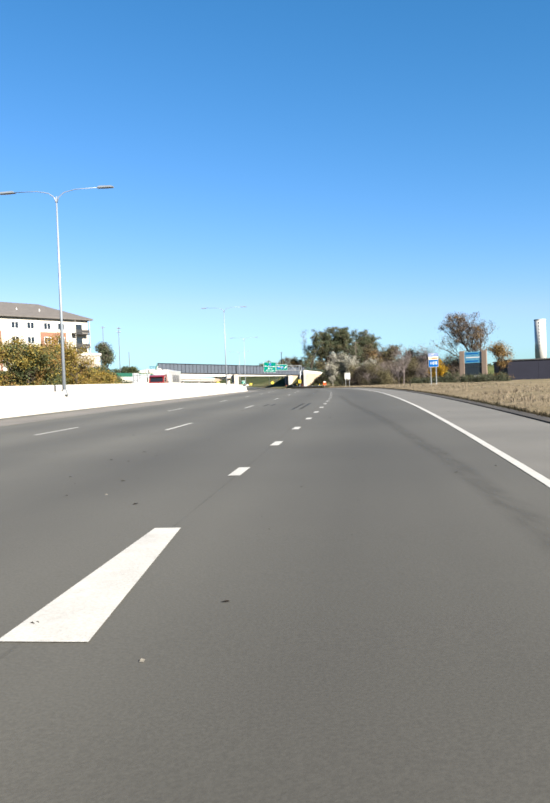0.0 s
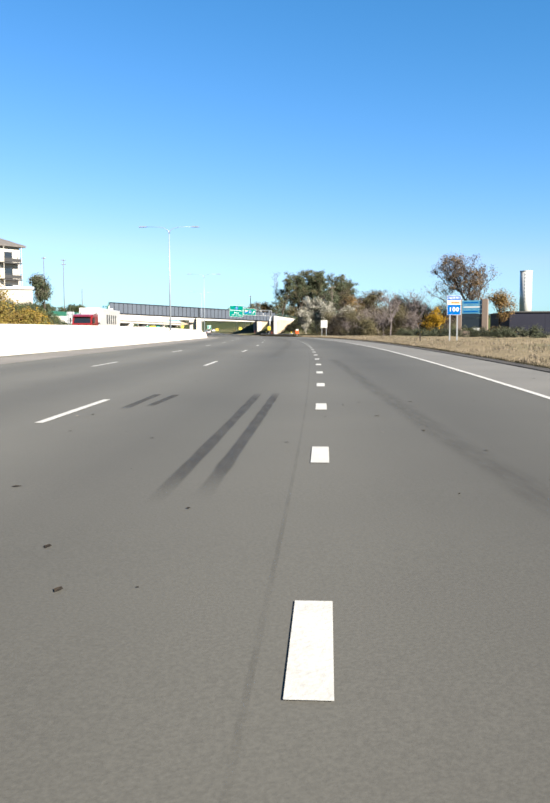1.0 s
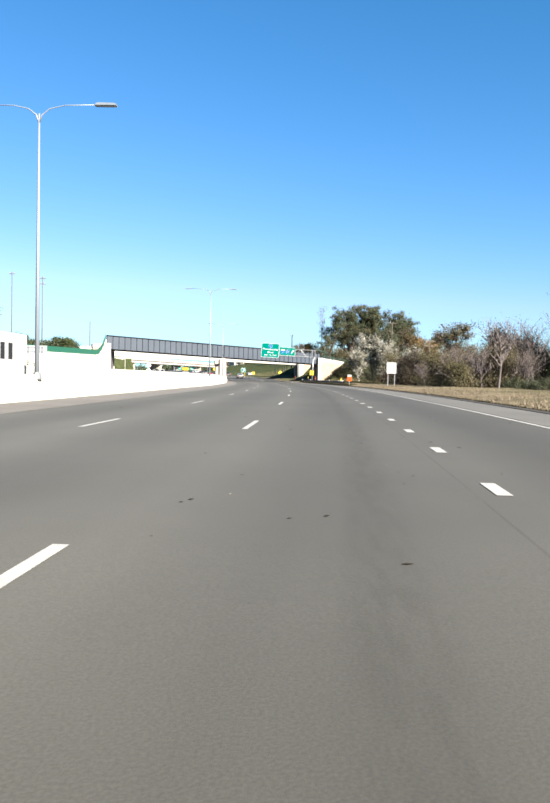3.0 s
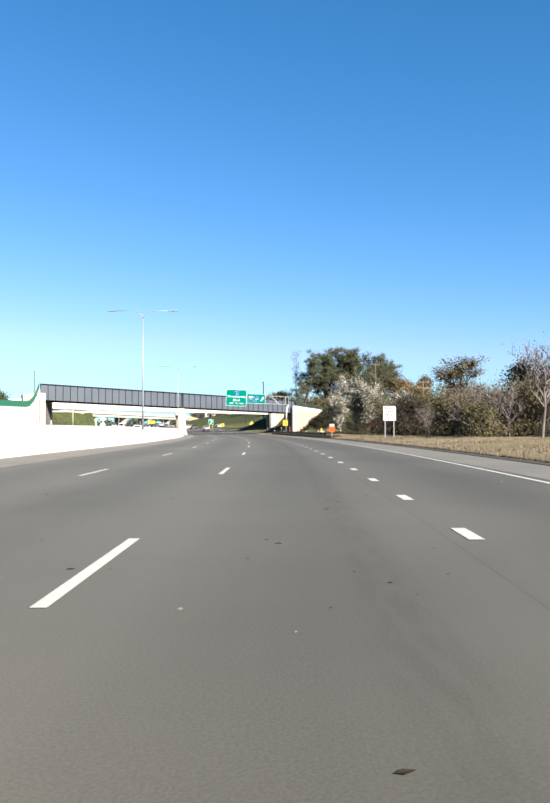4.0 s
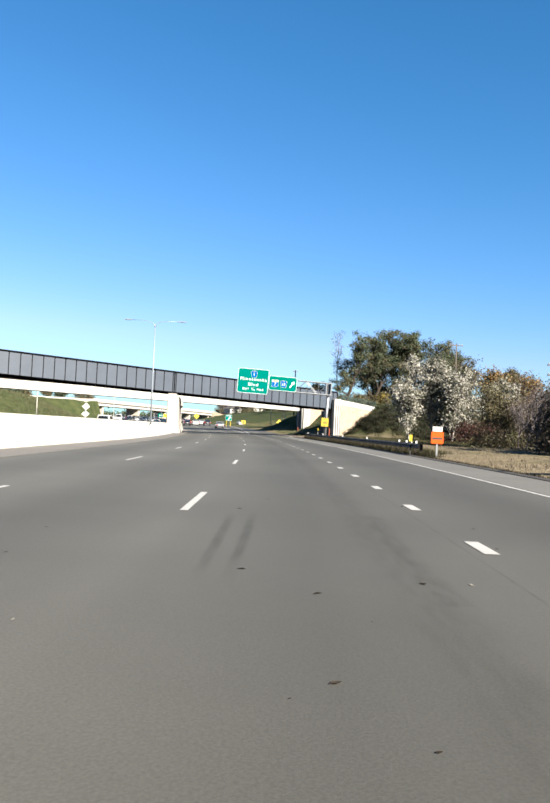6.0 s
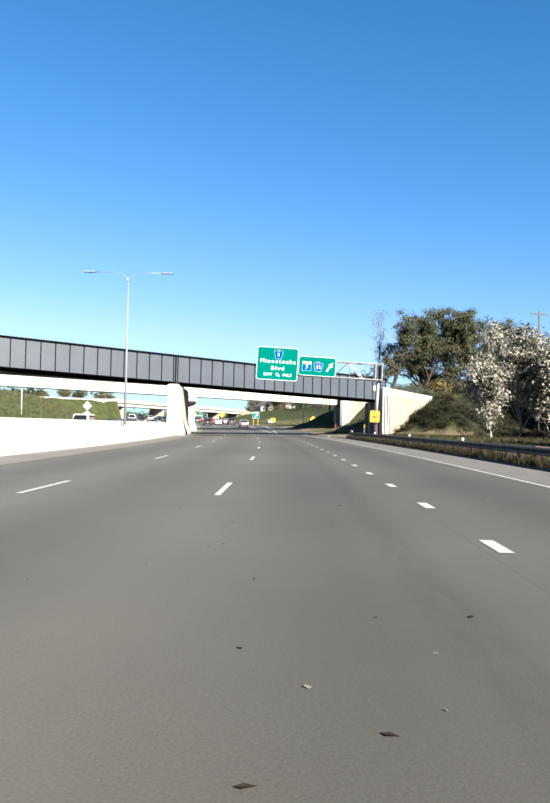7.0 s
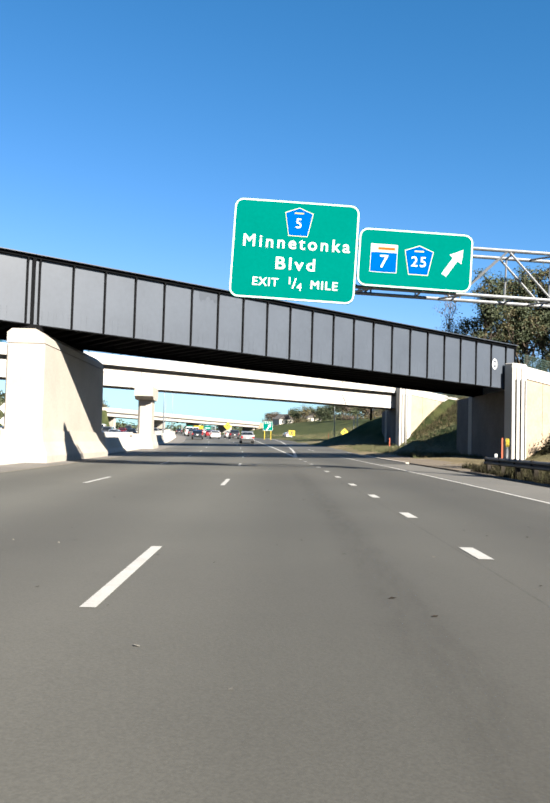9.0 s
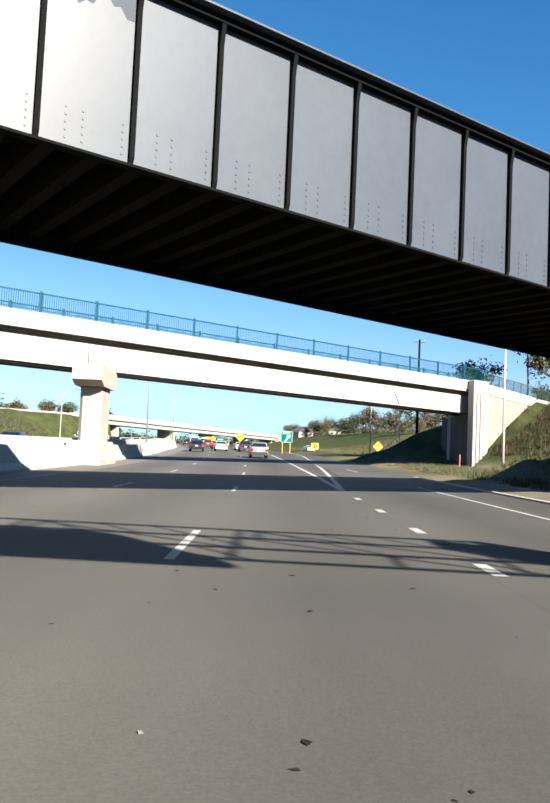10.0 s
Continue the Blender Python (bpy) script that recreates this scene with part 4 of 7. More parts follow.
# leaves and scraps lying on the road
lit, r = Shape(), random.Random(11)
for k in range(1100):
    s_at, d_at = r.uniform(-148, 150), r.uniform(-12, 6)
    if r.random() < 0.5:
        d_at = r.gauss(-1.8 if r.random() < 0.7 else 1.8, 1.2)
    a, w = r.uniform(0, 6.28), r.choice((0.012, 0.016, 0.022, 0.03, 0.045))
    m = road_pose(s_at, d_at, 0.003, math.degrees(a))
    lit.add([(-w, -w * 0.4, 0), (w * 0.2, -w * 0.55, w * 0.12), (w, 0.0, 0.002), (w * 0.1, w * 0.5, w * 0.14)], [(0, 1, 2, 3)], m)
for s_at, d_at in ((-92.4, -3.09), (-92.7, -1.88), (-90.6, -0.98), (-90.8, -0.45), (-93.2, -1.39), (-92.0, 0.09), (-89.6, -3.69), (-22.6, -2.84), (-22.5, -2.0), (-24.3, -0.92), (-24.1, -2.78)):
    m = road_pose(s_at, d_at, 0.004, r.uniform(0, 360))
    lit.add([(-0.055, -0.014, 0), (0.015, -0.028, 0.005), (0.055, 0.0, 0.003), (0.0, 0.026, 0.006)], [(0, 1, 2, 3)], m)
tagged(part("leaf_or_shade_layer", lit, material("brown_leaf_scraps", (0.06, 0.048, 0.036), 0.95, spec=0.05, vary=0.4, scale=3, island=0.3)), "small dark dry leaves scattered on the asphalt", "leaves", kind="stuff")
grit, r = Shape(), random.Random(12)
for k in range(500):
    m = road_pose(r.uniform(-148, 150), r.uniform(-7, 5.5), 0.002, r.uniform(0, 360))
    w = r.choice((0.008, 0.012, 0.018))
    grit.add([(-w, -w, 0), (w, -w, 0), (w * 0.7, w, 0.006), (-w, w * 0.8, 0.01)], [(0, 1, 2, 3)], m)
tagged(part("grit", grit, material("pale_grit", (0.27, 0.25, 0.21), 0.9, vary=0.3, island=0.3)), "pale grit and chips on the asphalt", "grit", kind="stuff")

# gore where the exit lane leaves
stripe(147.5, 330, 0.0, 0.22, "edge_line", M_PAINT, d1=1.2)
stripe(147.5, 260, 0.0, 0.22, "edge_line", M_PAINT, d1=7.0)
ramp = tagged(part("exit_ramp", Shape().add([tuple(on_road(s, d, z)) for s, a, b in ((150, 1.0, 6.1), (175, 2.0, 7.4), (200, 3.0, 9.5), (230, 4.0, 14.0), (260, 6.0, 20.0), (300, 13.0, 28.0), (350, 26.0, 42.0)) for d, z in ((a, -0.002), (b, -0.002), (b, -0.3), (a, -0.3))],
    [(4 * k + j, 4 * k + (j + 1) % 4, 4 * k + 4 + (j + 1) % 4, 4 * k + 4 + j) for k in range(6) for j in range(4)]), M_ASPHALT), "grey asphalt exit ramp curving away", "road", kind="structure")


kerb = tagged(part("kerb", Shape().sweep([(6.16, -0.05), (6.16, 0.05), (6.34, 0.07), (6.42, -0.05)], stations(140, 166, 3)), M_CONCRETE), "low pale concrete kerb at the road's edge", "kerb", kind="structure")
tagged(part("verge", Shape().sweep([(6.42, 0.03), (9.4, 0.10), (9.5, -0.1), (6.42, -0.1)], stations(124, 160, 3)), material("bare_soil", (0.25, 0.195, 0.135), 0.95, vary=0.4, scale=0.7, fine=9, tint=(0.15, 0.115, 0.075), bump=0.6)), "bare brown soil below the bridge abutment", "soil", kind="structure")

# ---------- guardrail ----------
def guard_rail():
    ob = empty("guard_rail", Matrix.Identity(4), "weathered galvanized W-beam guardrail on short posts along the verge", "guardrail")
    prof = [(6.86, 0.42), (6.78, 0.46), (6.78, 0.52), (6.86, 0.57), (6.78, 0.62), (6.78, 0.68), (6.86, 0.72), (6.875, 0.72), (6.80, 0.675), (6.80, 0.625), (6.88, 0.57), (6.80, 0.515), (6.80, 0.465), (6.875, 0.42)]
    ss = stations(58, 126, 3.8)
    for a, b in zip(ss, ss[1:]):
        part("rail", Shape().sweep(prof, [a, (a + b) / 2, b + 0.1]), M_GALVDARK, ob)
    for s_at in stations(58, 126, 1.9):
        m = road_pose(s_at, 6.97)
        p = part("post", Shape().box(-0.08, -0.075, -0.5, 0.08, 0.075, 0.70, m, b=0.01), M_POSTWOOD, ob)
        part("offset_block", Shape().box(-0.16, -0.07, 0.40, -0.085, 0.07, 0.74, m), M_POSTWOOD, p)
    for s_at in (59.5, 61.0, 62.5, 65, 79, 94, 110, 125):
        m = road_pose(s_at, 6.97, 0.74)
        part("reflector", Shape().box(-0.06, -0.02, 0, 0.06, 0.02, 0.14, m, b=0.01), M_SIGNWHITE, ob, "small white reflector")
    return ob


M_GALVDARK = material("dull_galvanized_rail", (0.085, 0.09, 0.105), 0.6, metal=0.2, vary=0.25, scale=1.5, fine=15)
M_POSTWOOD = material("grey_post_wood", (0.055, 0.046, 0.038), 0.9, vary=0.25, spec=0.1)
guard_rail()
weeds, r = Shape(), random.Random(21)


def tuft(sh, m, h, n, rr):
    for _ in range(n):
        a, lean = rr.uniform(0, 6.28), rr.uniform(0.1, 0.6)
        x, y = rr.uniform(-0.12, 0.12), rr.uniform(-0.12, 0.12)
        hh = h * rr.uniform(0.5, 1.1)
        w = 0.012 + 0.008 * rr.random()
        dx, dy = math.cos(a), math.sin(a)
        sh.add([(x - dy * w, y + dx * w, -0.05), (x + dy * w, y - dx * w, -0.05), (x + dx * hh * lean, y + dy * hh * lean, hh)], [(0, 1, 2)], m)


# ---------- roadside signs ----------
def post_sign(name, s, d, w, h, z0, label, mat, rim, posts=(0.0,), turn=0.0, post_mat=None, z_ground=None, border=0.03, radius=0.06):
    """A flat sign on posts; z0: its lower edge over the road."""
    ob = green_panel(name, w, h, road_pose(s, d, z0 + h / 2, turn), label, border, mat, rim, radius)
    p = on_road(s, d)
    g = land_at(p.x, p.y) - p.z - 0.25
    for x in posts:
        part("post", Shape().box(x - 0.05, 0.042, g - z0 - h / 2, x + 0.05, 0.10, h / 2 - 0.04), post_mat or M_GALV, ob)
    return ob


ws = post_sign("lane_sign", 35.75, 10.8, 1.32, 1.52, 1.95, "white road sign with black letters on two metal posts", M_SIGNWHITE, M_BLACK, (-0.45, 0.45))
for k, words in enumerate(("RIGHT", "LANE", "MUST", "EXIT")):
    lettering("wording", words, 0.34, pose(0, -0.006, 0.53 - 0.35 * k), M_BLACK, ws, width=0.95 if k == 0 else 0.82, bold=0.008, gap=1.1)
orange = post_sign("work_sign", 57.3, 7.75, 0.74, 0.72, 0.78, "bright orange work-zone sign with a white plate above", M_SIGNORANGE, M_SIGNORANGE, (0.0,))
part("top_plate", Shape().box(-0.29, -0.01, 0.375, 0.29, 0.03, 0.66), M_SIGNWHITE, orange, "white plate")
part("orange_bar", flat([(-0.3, -0.1), (0.3, -0.1), (0.3, 0.02), (-0.3, 0.02)], -0.008), M_BLACK, orange)
adv = green_panel("advisory_sign", 1.02, 1.24, LEAN @ road_pose(119.9, 8.80, 2.90), "yellow exit speed advisory sign on the gantry mast", 0.03, M_SIGNYELLOW, M_BLACK, 0.08)
lettering("wording", "EXIT", 0.30, pose(0, -0.006, 0.40), M_BLACK, adv, width=0.56, bold=0.006)
lettering("wording", "40", 0.56, pose(0, -0.006, -0.08), M_BLACK, adv, width=0.62, bold=0.014)
lettering("wording", "MPH", 0.22, pose(0, -0.006, -0.47), M_BLACK, adv, width=0.40, bold=0.005)
part("bracket", Shape().box(-0.3, 0.04, -0.1, 0.3, 0.26, 0.0), M_GALV, adv)

rm = post_sign("route_sign", -59.9, 12.15, 1.16, 0.42, 3.45, "blue north banner over a blue and gold route marker", M_SIGNBLUE, M_SIGNWHITE, (-0.3, 0.3))
lettering("wording", "NORTH", 0.26, pose(0, -0.006, 0.0), M_SIGNWHITE, rm, width=0.85, bold=0.004)
state_marker(rm, 0.0, -0.78, 1.1, "100")
part("marker_back", Shape().box(-0.55, 0.004, -1.36, 0.55, 0.03, -0.2), M_SIGNBACK, rm)

ex = post_sign("exit_sign", 241.5, 4.6, 1.85, 1.75, 1.7, "green exit sign with a white arrow on two yellow-banded posts", M_SIGNGREEN, M_SIGNWHITE, (-0.6, 0.6), post_mat=M_SIGNYELLOW, border=0.05, radius=0.15)
part("arrow", flat([(x * 1.3 + 0.05, z * 1.3 - 0.2) for x, z in ar], -0.008), M_SIGNWHITE, ex)
lettering("wording", "EXIT", 0.42, pose(0, -0.006, 0.55), M_SIGNWHITE, ex, width=1.2, bold=0.01)
ch = post_sign("chevron_sign", 262.0, 12.3, 1.35, 1.15, 0.75, "yellow chevron sign with two black arrows", M_SIGNYELLOW, M_SIGNYELLOW, (0.0,))
for x in (-0.2, 0.18):
    part("chevron", flat([(x - 0.2, 0.45), (x + 0.04, 0.45), (x + 0.28, 0.0), (x + 0.04, -0.45), (x - 0.2, -0.45), (x + 0.04, 0.0)], -0.008), M_BLACK, ch)


def diamond(s, d, z, size, label, mat, mark=True, group=""):
    ob = empty("diamond_sign", road_pose(s, d, z), label, "road sign", group)
    k = size / math.sqrt(2)
    part("panel", Shape().prism([(0, -k), (k, 0), (0, k), (-k, 0)], 0, 0.03), mat, ob)
    if mark:
        part("arrow", flat([(-0.08, -0.4), (0.08, -0.4), (0.08, 0.1), (0.25, 0.1), (0, 0.45), (-0.25, 0.1), (-0.08, 0.1)], -0.008), M_BLACK, ob)
    p = on_road(s, d)
    part("post", Shape().box(-0.05, 0.032, land_at(p.x, p.y) - p.z - z - 0.2, 0.05, 0.09, k * 0.6), M_GALV, ob)
    return ob


diamond(262.0, 24.0, 1.75, 1.35, "yellow diamond warning sign with a black arrow on a post", M_SIGNYELLOW)
diamond(300.0, 1.9, 2.6, 1.5, "yellow diamond warning sign at the exit", M_SIGNYELLOW)
for s_at, d_at, z_at in ((196.0, -33.2, 3.9), (196.5, -33.3, 2.2)):
    diamond(s_at, d_at, z_at, 1.25, "bare pale metal back of a diamond sign", M_SIGNWHITE, False)


for s_at, d_at, w_, h_, z_ in ((35.6, -37.3, 3.1, 1.1, 3.75), (15.0, -36.3, 1.3, 2.0, 2.65)):
    bd = empty("sign_board", road_pose(s_at, d_at, z_), "pale grey metal back of a road sign on two posts", "road sign", "sign backs")
    part("panel", Shape().box(-w_ / 2, 0, 0, w_ / 2, 0.04, h_, b=0.008), M_BOARDBACK, bd)
    q_ = on_road(s_at, d_at)
    for x_ in (-w_ * 0.3, w_ * 0.3):
        part("post", Shape().box(x_ - 0.05, -0.06, land_at(q_.x, q_.y) - q_.z - z_ - 0.2, x_ + 0.05, -0.002, h_ - 0.06), M_GALV, bd)
    for z_at in (0.25 * h_, 0.75 * h_):
        part("batten", Shape().box(-w_ / 2 + 0.05, -0.03, z_at - 0.04, w_ / 2 - 0.05, -0.003, z_at + 0.04), M_GALV, bd)


def marker_post(s, d, h, mat, label, head):
    ob = empty("marker_post", road_pose(s, d, land_at(*on_road(s, d).xy) - on_road(s, d).z - 0.1), label, "marker post")
    part("stake", Shape().prism([(-0.05, 0.0), (0.05, 0.0), (0.05, h), (0.0, h + 0.04), (-0.05, h)], -0.012, 0.012), mat, ob)
    if head:
        part("plate", Shape().box(-0.09, -0.03, h - 0.35, 0.09, -0.013, h + 0.05, b=0.006), M_SIGNYELLOW, ob, "yellow reflective plate")
    return ob


marker_post(130.5, 9.2, 1.5, M_GALV, "thin metal stake with a yellow object marker", True)
marker_post(60.0, 6.72, 1.35, M_BLACK, "black stake with a yellow marker at the guardrail's end", True)
marker_post(185.0, 14.2, 1.25, M_POSTORANGE, "thin orange utility marker post", False)
marker_post(143.6, 13.2, 1.5, M_POSTORANGE, "thin orange utility marker post", False)
marker_post(232.0, 14.5, 1.3, M_POSTORANGE, "thin orange utility marker post", False)
marker_post(-60.0, 9.4, 0.75, M_POSTWOOD, "short dark wooden stake in the grass", False)


# ---------- poles ----------
M_POLEWHITE = material("pale_pole_paint", (0.72, 0.70, 0.64), 0.6, vary=0.1)
def utility_pole(x, y, top, label, arms=1, r=0.15, mat=None, reach=1.25):
    g = land_at(x, y) - 0.3
    ob = empty("utility_pole", pose(x, y, g, 0, 0, 20), label, "utility pole", "utility poles")
    h = top - g
    part("pole", Shape().tube([(0, 0, 0), (0, 0, h)], [r, r * 0.65], 9), mat or M_WOODPOLE, ob, smooth=True)
    for k in range(arms):
        z = h - 0.35 - 1.1 * k
        arm_ = part("crossarm", Shape().box(-reach, -0.06, z - 0.07, reach, 0.06, z + 0.07, b=0.01), M_WOODPOLE, ob)
        for x_ in (-0.88 * reach, -0.44 * reach, 0.44 * reach, 0.88 * reach):
            part("insulator", Shape().tube([(x_, 0, z + 0.07), (x_, 0, z + 0.16), (x_, 0, z + 0.26)], [0.03, 0.06, 0.03], 7), M_LAMP, arm_)
    return ob


utility_pole(26.3, 97.2, 9.8, "weathered wooden utility pole with two crossarms among the bushes", 2)
utility_pole(24.0, 140.0, 16.5, "tall wooden utility pole with a crossarm behind the trees", 1)
utility_pole(-53.0, 85.8, 20.4, "tall thin pole with cross-pieces above the bank", 2, 0.12, reach=0.6)
utility_pole(-55.7, 76.1, 20.0, "tall thin pole with one short crossarm", 1, 0.12, reach=0.5)
utility_pole(-66.2, 176.8, 17.8, "dark wooden pole beyond the railway", 0, 0.2)
for x_, y_, t_ in ((-0.5, 169.2, 8.3), (-8.3, 226.3, 9.0), (-5.0, 227.0, 5.8), (-4.4, 227.1, 5.9)):
    utility_pole(x_, y_, t_, "plain slender pale pole on the grass bank", 0, 0.095, M_POLEWHITE)
utility_pole(-51.9, 161.8, 8.0, "plain slender pale pole on the grass bank", 0, 0.11, M_POLEWHITE)
utility_pole(-2.1, 227.4, 17.6, "thick dark pole with a short crossarm beyond the trail bridge", 1, 0.22, M_DARKSTEEL, reach=0.8)

# ---------- plants ----------
def leaf_cloud(tips, n, spread, size, rng, clump=1.0):
    """Leaf quads gathered about branch tips, as arrays of corner places and faces. clump: how evenly the tips are leafed, low for bare and heavy ones."""
    tips = np.array(tips)
    load = rng.gamma(clump, 1.0, len(tips)) + 1e-6
    pick = rng.choice(len(tips), n, p=load / load.sum())
    off = rng.normal(0, 1, (n, 3))
    c = tips[pick] + off * np.array([spread, spread, spread * 0.7])
    # blades lie outwards and up, as they turn to the light
    up = off * 0.45 + rng.normal(0, 0.6, (n, 3)) + np.array([0, 0, 0.55])
    a = np.cross(up, rng.normal(0, 1, (n, 3)))
    a /= np.linalg.norm(a, axis=1)[:, None]
    b = np.cross(up, a)
    b /= np.linalg.norm(b, axis=1)[:, None]
    sz = size * rng.uniform(0.6, 1.3, (n, 1))
    a, b = a * sz, b * sz * 0.62
    v = np.stack([c - a, c - b * 0.9, c + a, c + b * 0.9], 1).reshape(-1, 3)
    return v, np.arange(4 * n).reshape(n, 4)


def limbs(rng, height, spread, trunk, r0, n_main, levels=3, fork=4, upright=0.5, bend=0.18, base_at=0.4):
    """Trunk and limbs as tubes; returns the shape and the tips."""
    sh, tips = Shape(), []

    def grow(p, way, length, r, level):
        n = 4 if level < 2 else 3
        pts, q, w = [p], Vector(p), Vector(way)
        for _ in range(n):
            w = (w + Vector(rng.normal(0, bend, 3)) + Vector((0, 0, 0.05))).normalized()
            q = q + w * (length / n)
            pts.append(q.copy())
        sh.tube(pts, [r * (1 - 0.55 * k / n) for k in range(n + 1)], 7 if level == 0 else (5 if level == 1 else 3), caps=False)
        if level >= 1:
            tips.extend([tuple(x) for x in pts[-2:]])
        if level < levels:
            count = n_main if level == 0 else fork
            for k in range(count):
                f = (0.35 + 0.65 * (k + rng.random()) / count) if level else (base_at + (1 - base_at) * (k + rng.random()) / count)
                idx = min(n - 1, int(f * n))
                base = pts[idx].lerp(pts[idx + 1], f * n - idx)
                az = 2.4 * k + rng.uniform(0, 1.5)
                out = Vector((math.cos(az), math.sin(az), upright * rng.uniform(0.4, 1.6)))
                nw = (w * 0.45 + out).normalized()
                ln = (spread * rng.uniform(0.6, 1.05) * (1.12 - 0.35 * f) if level == 0 else length * rng.uniform(0.45, 0.7))
                grow(base, nw, ln, r * (0.5 if level == 0 else 0.55), level + 1)

    grow(Vector((0, 0, -0.3)), (rng.normal(0, 0.06), rng.normal(0, 0.06), 1), trunk, r0, 0)
    top = max(t[2] for t in tips)
    k = height / top
    sh.v = [(x, y, z * k) for x, y, z in sh.v]
    return sh, [(x, y, z * k) for x, y, z in tips]


def tree(x, y, height, spread, seed, leafs, size, leaf, bark, label, name="tree", trunk=None, r0=None, cloud=0.6, n_main=8, levels=2, fork=4, upright=0.5, low=0.0, category="tree", group="", second=None, bend=0.18, base_at=0.4, clump=0.8):
    leafs, size = int(leafs * 1.85), size * 0.66
    rng = np.random.default_rng(seed)
    ob = empty(name, pose(x, y, land_at(x, y) - 0.05, 0, 0, rng.uniform(0, 360)), label, category, group)
    sh, tips = limbs(rng, height, spread, trunk or height * 0.7, r0 or height * 0.018, n_main, levels, fork, upright, bend, base_at)
    wood = part("trunk" if height > 3 else "twigs", sh, bark, ob)
    if height <= 3:
        tagged(wood, kind="stuff")
    if low:
        tips = tips + [(rng.normal(0, spread * 0.5), rng.normal(0, spread * 0.5), rng.uniform(min(0.3, low * 0.4), low)) for _ in range(int(len(tips) * 0.4))]
    if leafs:
        me = bpy.data.meshes.new("crown")
        share = 0.75 if second else 1.0
        v, f = leaf_cloud(tips, int(leafs * share), cloud, size, rng, clump)
        me.from_pydata(v.tolist(), [], f.tolist())
        me.materials.append(leaf)
        cr = new("crown", me)
        cr.parent = ob
        if second:
            me = bpy.data.meshes.new("turned_leaves")
            hi = [t for t in tips if rng.random() < 0.35] or tips
            v, f = leaf_cloud(hi, int(leafs * 0.25), cloud, size, rng, clump)
            me.from_pydata(v.tolist(), [], f.tolist())
            me.materials.append(second)
            cr = new("turned_leaves", me)
            cr.parent = ob
    return ob


L_DARK = leaf_material("dark_olive_leaves", (0.165, 0.195, 0.112), (0.085, 0.110, 0.062), 0.3)
L_OLIVE = leaf_material("olive_tan_leaves", (0.25, 0.215, 0.12), (0.145, 0.132, 0.070), 0.3)
L_SILVER = leaf_material("silvery_leaves", (0.76, 0.73, 0.64), (0.44, 0.42, 0.335), 0.4)
L_TAN = leaf_material("tan_autumn_leaves", (0.36, 0.23, 0.10), (0.27, 0.18, 0.075))
L_BROWN = leaf_material("dull_brown_leaves", (0.235, 0.188, 0.15), (0.145, 0.118, 0.10))
L_DUSK = leaf_material("dark_brown_leaves", (0.13, 0.105, 0.078), (0.072, 0.062, 0.046), 0.3)
L_YELLOW = leaf_material("bright_yellow_leaves", (0.58, 0.34, 0.02), (0.42, 0.25, 0.02))
L_GOLD = leaf_material("gold_green_leaves", (0.40, 0.29, 0.06), (0.24, 0.205, 0.055), 0.28)
L_RUST = leaf_material("rust_leaves", (0.31, 0.185, 0.075), (0.34, 0.225, 0.07), 0.28)
L_RED = leaf_material("dark_red_leaves", (0.17, 0.075, 0.06), (0.10, 0.06, 0.045), 0.25)
L_GREEN = leaf_material("green_shrub_leaves", (0.095, 0.13, 0.05), (0.14, 0.155, 0.07))
L_BRUSH = leaf_material("dark_brush_leaves", (0.036, 0.045, 0.022), (0.050, 0.044, 0.026), 0.2)
L_HEDGE = leaf_material("grey_green_hedge", (0.13, 0.14, 0.085), (0.075, 0.09, 0.05))
M_TWIG = material("purple_brown_twigs", (0.27, 0.225, 0.225), 0.9, vary=0.25, bump=0)

# large open trees beyond the railway
for k, (x_, y_, h_, w_, n_, words) in enumerate((
        (10.5, 206.5, 17.2, 5.0, 5200, "large dark olive tree with open branches behind the railway bank"),
        (16.5, 209.0, 18.6, 6.6, 9500, "large dark grey-green tree with a broken spreading crown"),
        (23.5, 212.0, 19.8, 7.2, 13500, "large dark grey-green tree with a dense crown"),
        (30.5, 215.0, 20.6, 7.4, 13000, "large dark green tree with a dense crown"),
        (37.0, 219.0, 20.4, 6.8, 10000, "large dark olive tree with browning leaves"),
        (44.0, 224.0, 19.0, 5.2, 7500, "dark olive tree thinning at the crown's edge"),
        (20.5, 221.0, 16.0, 6.5, 9000, "dark olive tree low behind the taller ones"),
        (33.5, 224.0, 16.0, 6.5, 9000, "dark green tree low behind the taller ones"))):
    tree(x_, y_, h_, w_, 1 + 7 * k, n_, 0.27, L_DARK, M_BARK, words, trunk=h_ * 0.72, levels=3, fork=4, cloud=0.55, n_main=12, upright=0.75, bend=0.24, r0=0.4, second=L_OLIVE, group="trees behind the railway", base_at=0.18, clump=0.45)
tree(8.5, 209.0, 20.5, 3.2, 4, 420, 0.2, L_OLIVE, M_TWIG, "tall thin nearly bare tree", levels=3, n_main=8, fork=4, upright=1.3, r0=0.13)
tree(15.4, 173.0, 5.6, 2.8, 5, 2400, 0.28, L_OLIVE, M_BARK, "small tree with yellowing leaves on the railway bank", n_main=9, second=L_GOLD)
tree(5.3, 222.0, 12.6, 4.0, 6, 3200, 0.32, L_RUST, M_BARK, "rusty brown small tree beyond the bridge", n_main=9, second=L_GREEN)
rb = random.Random(31)
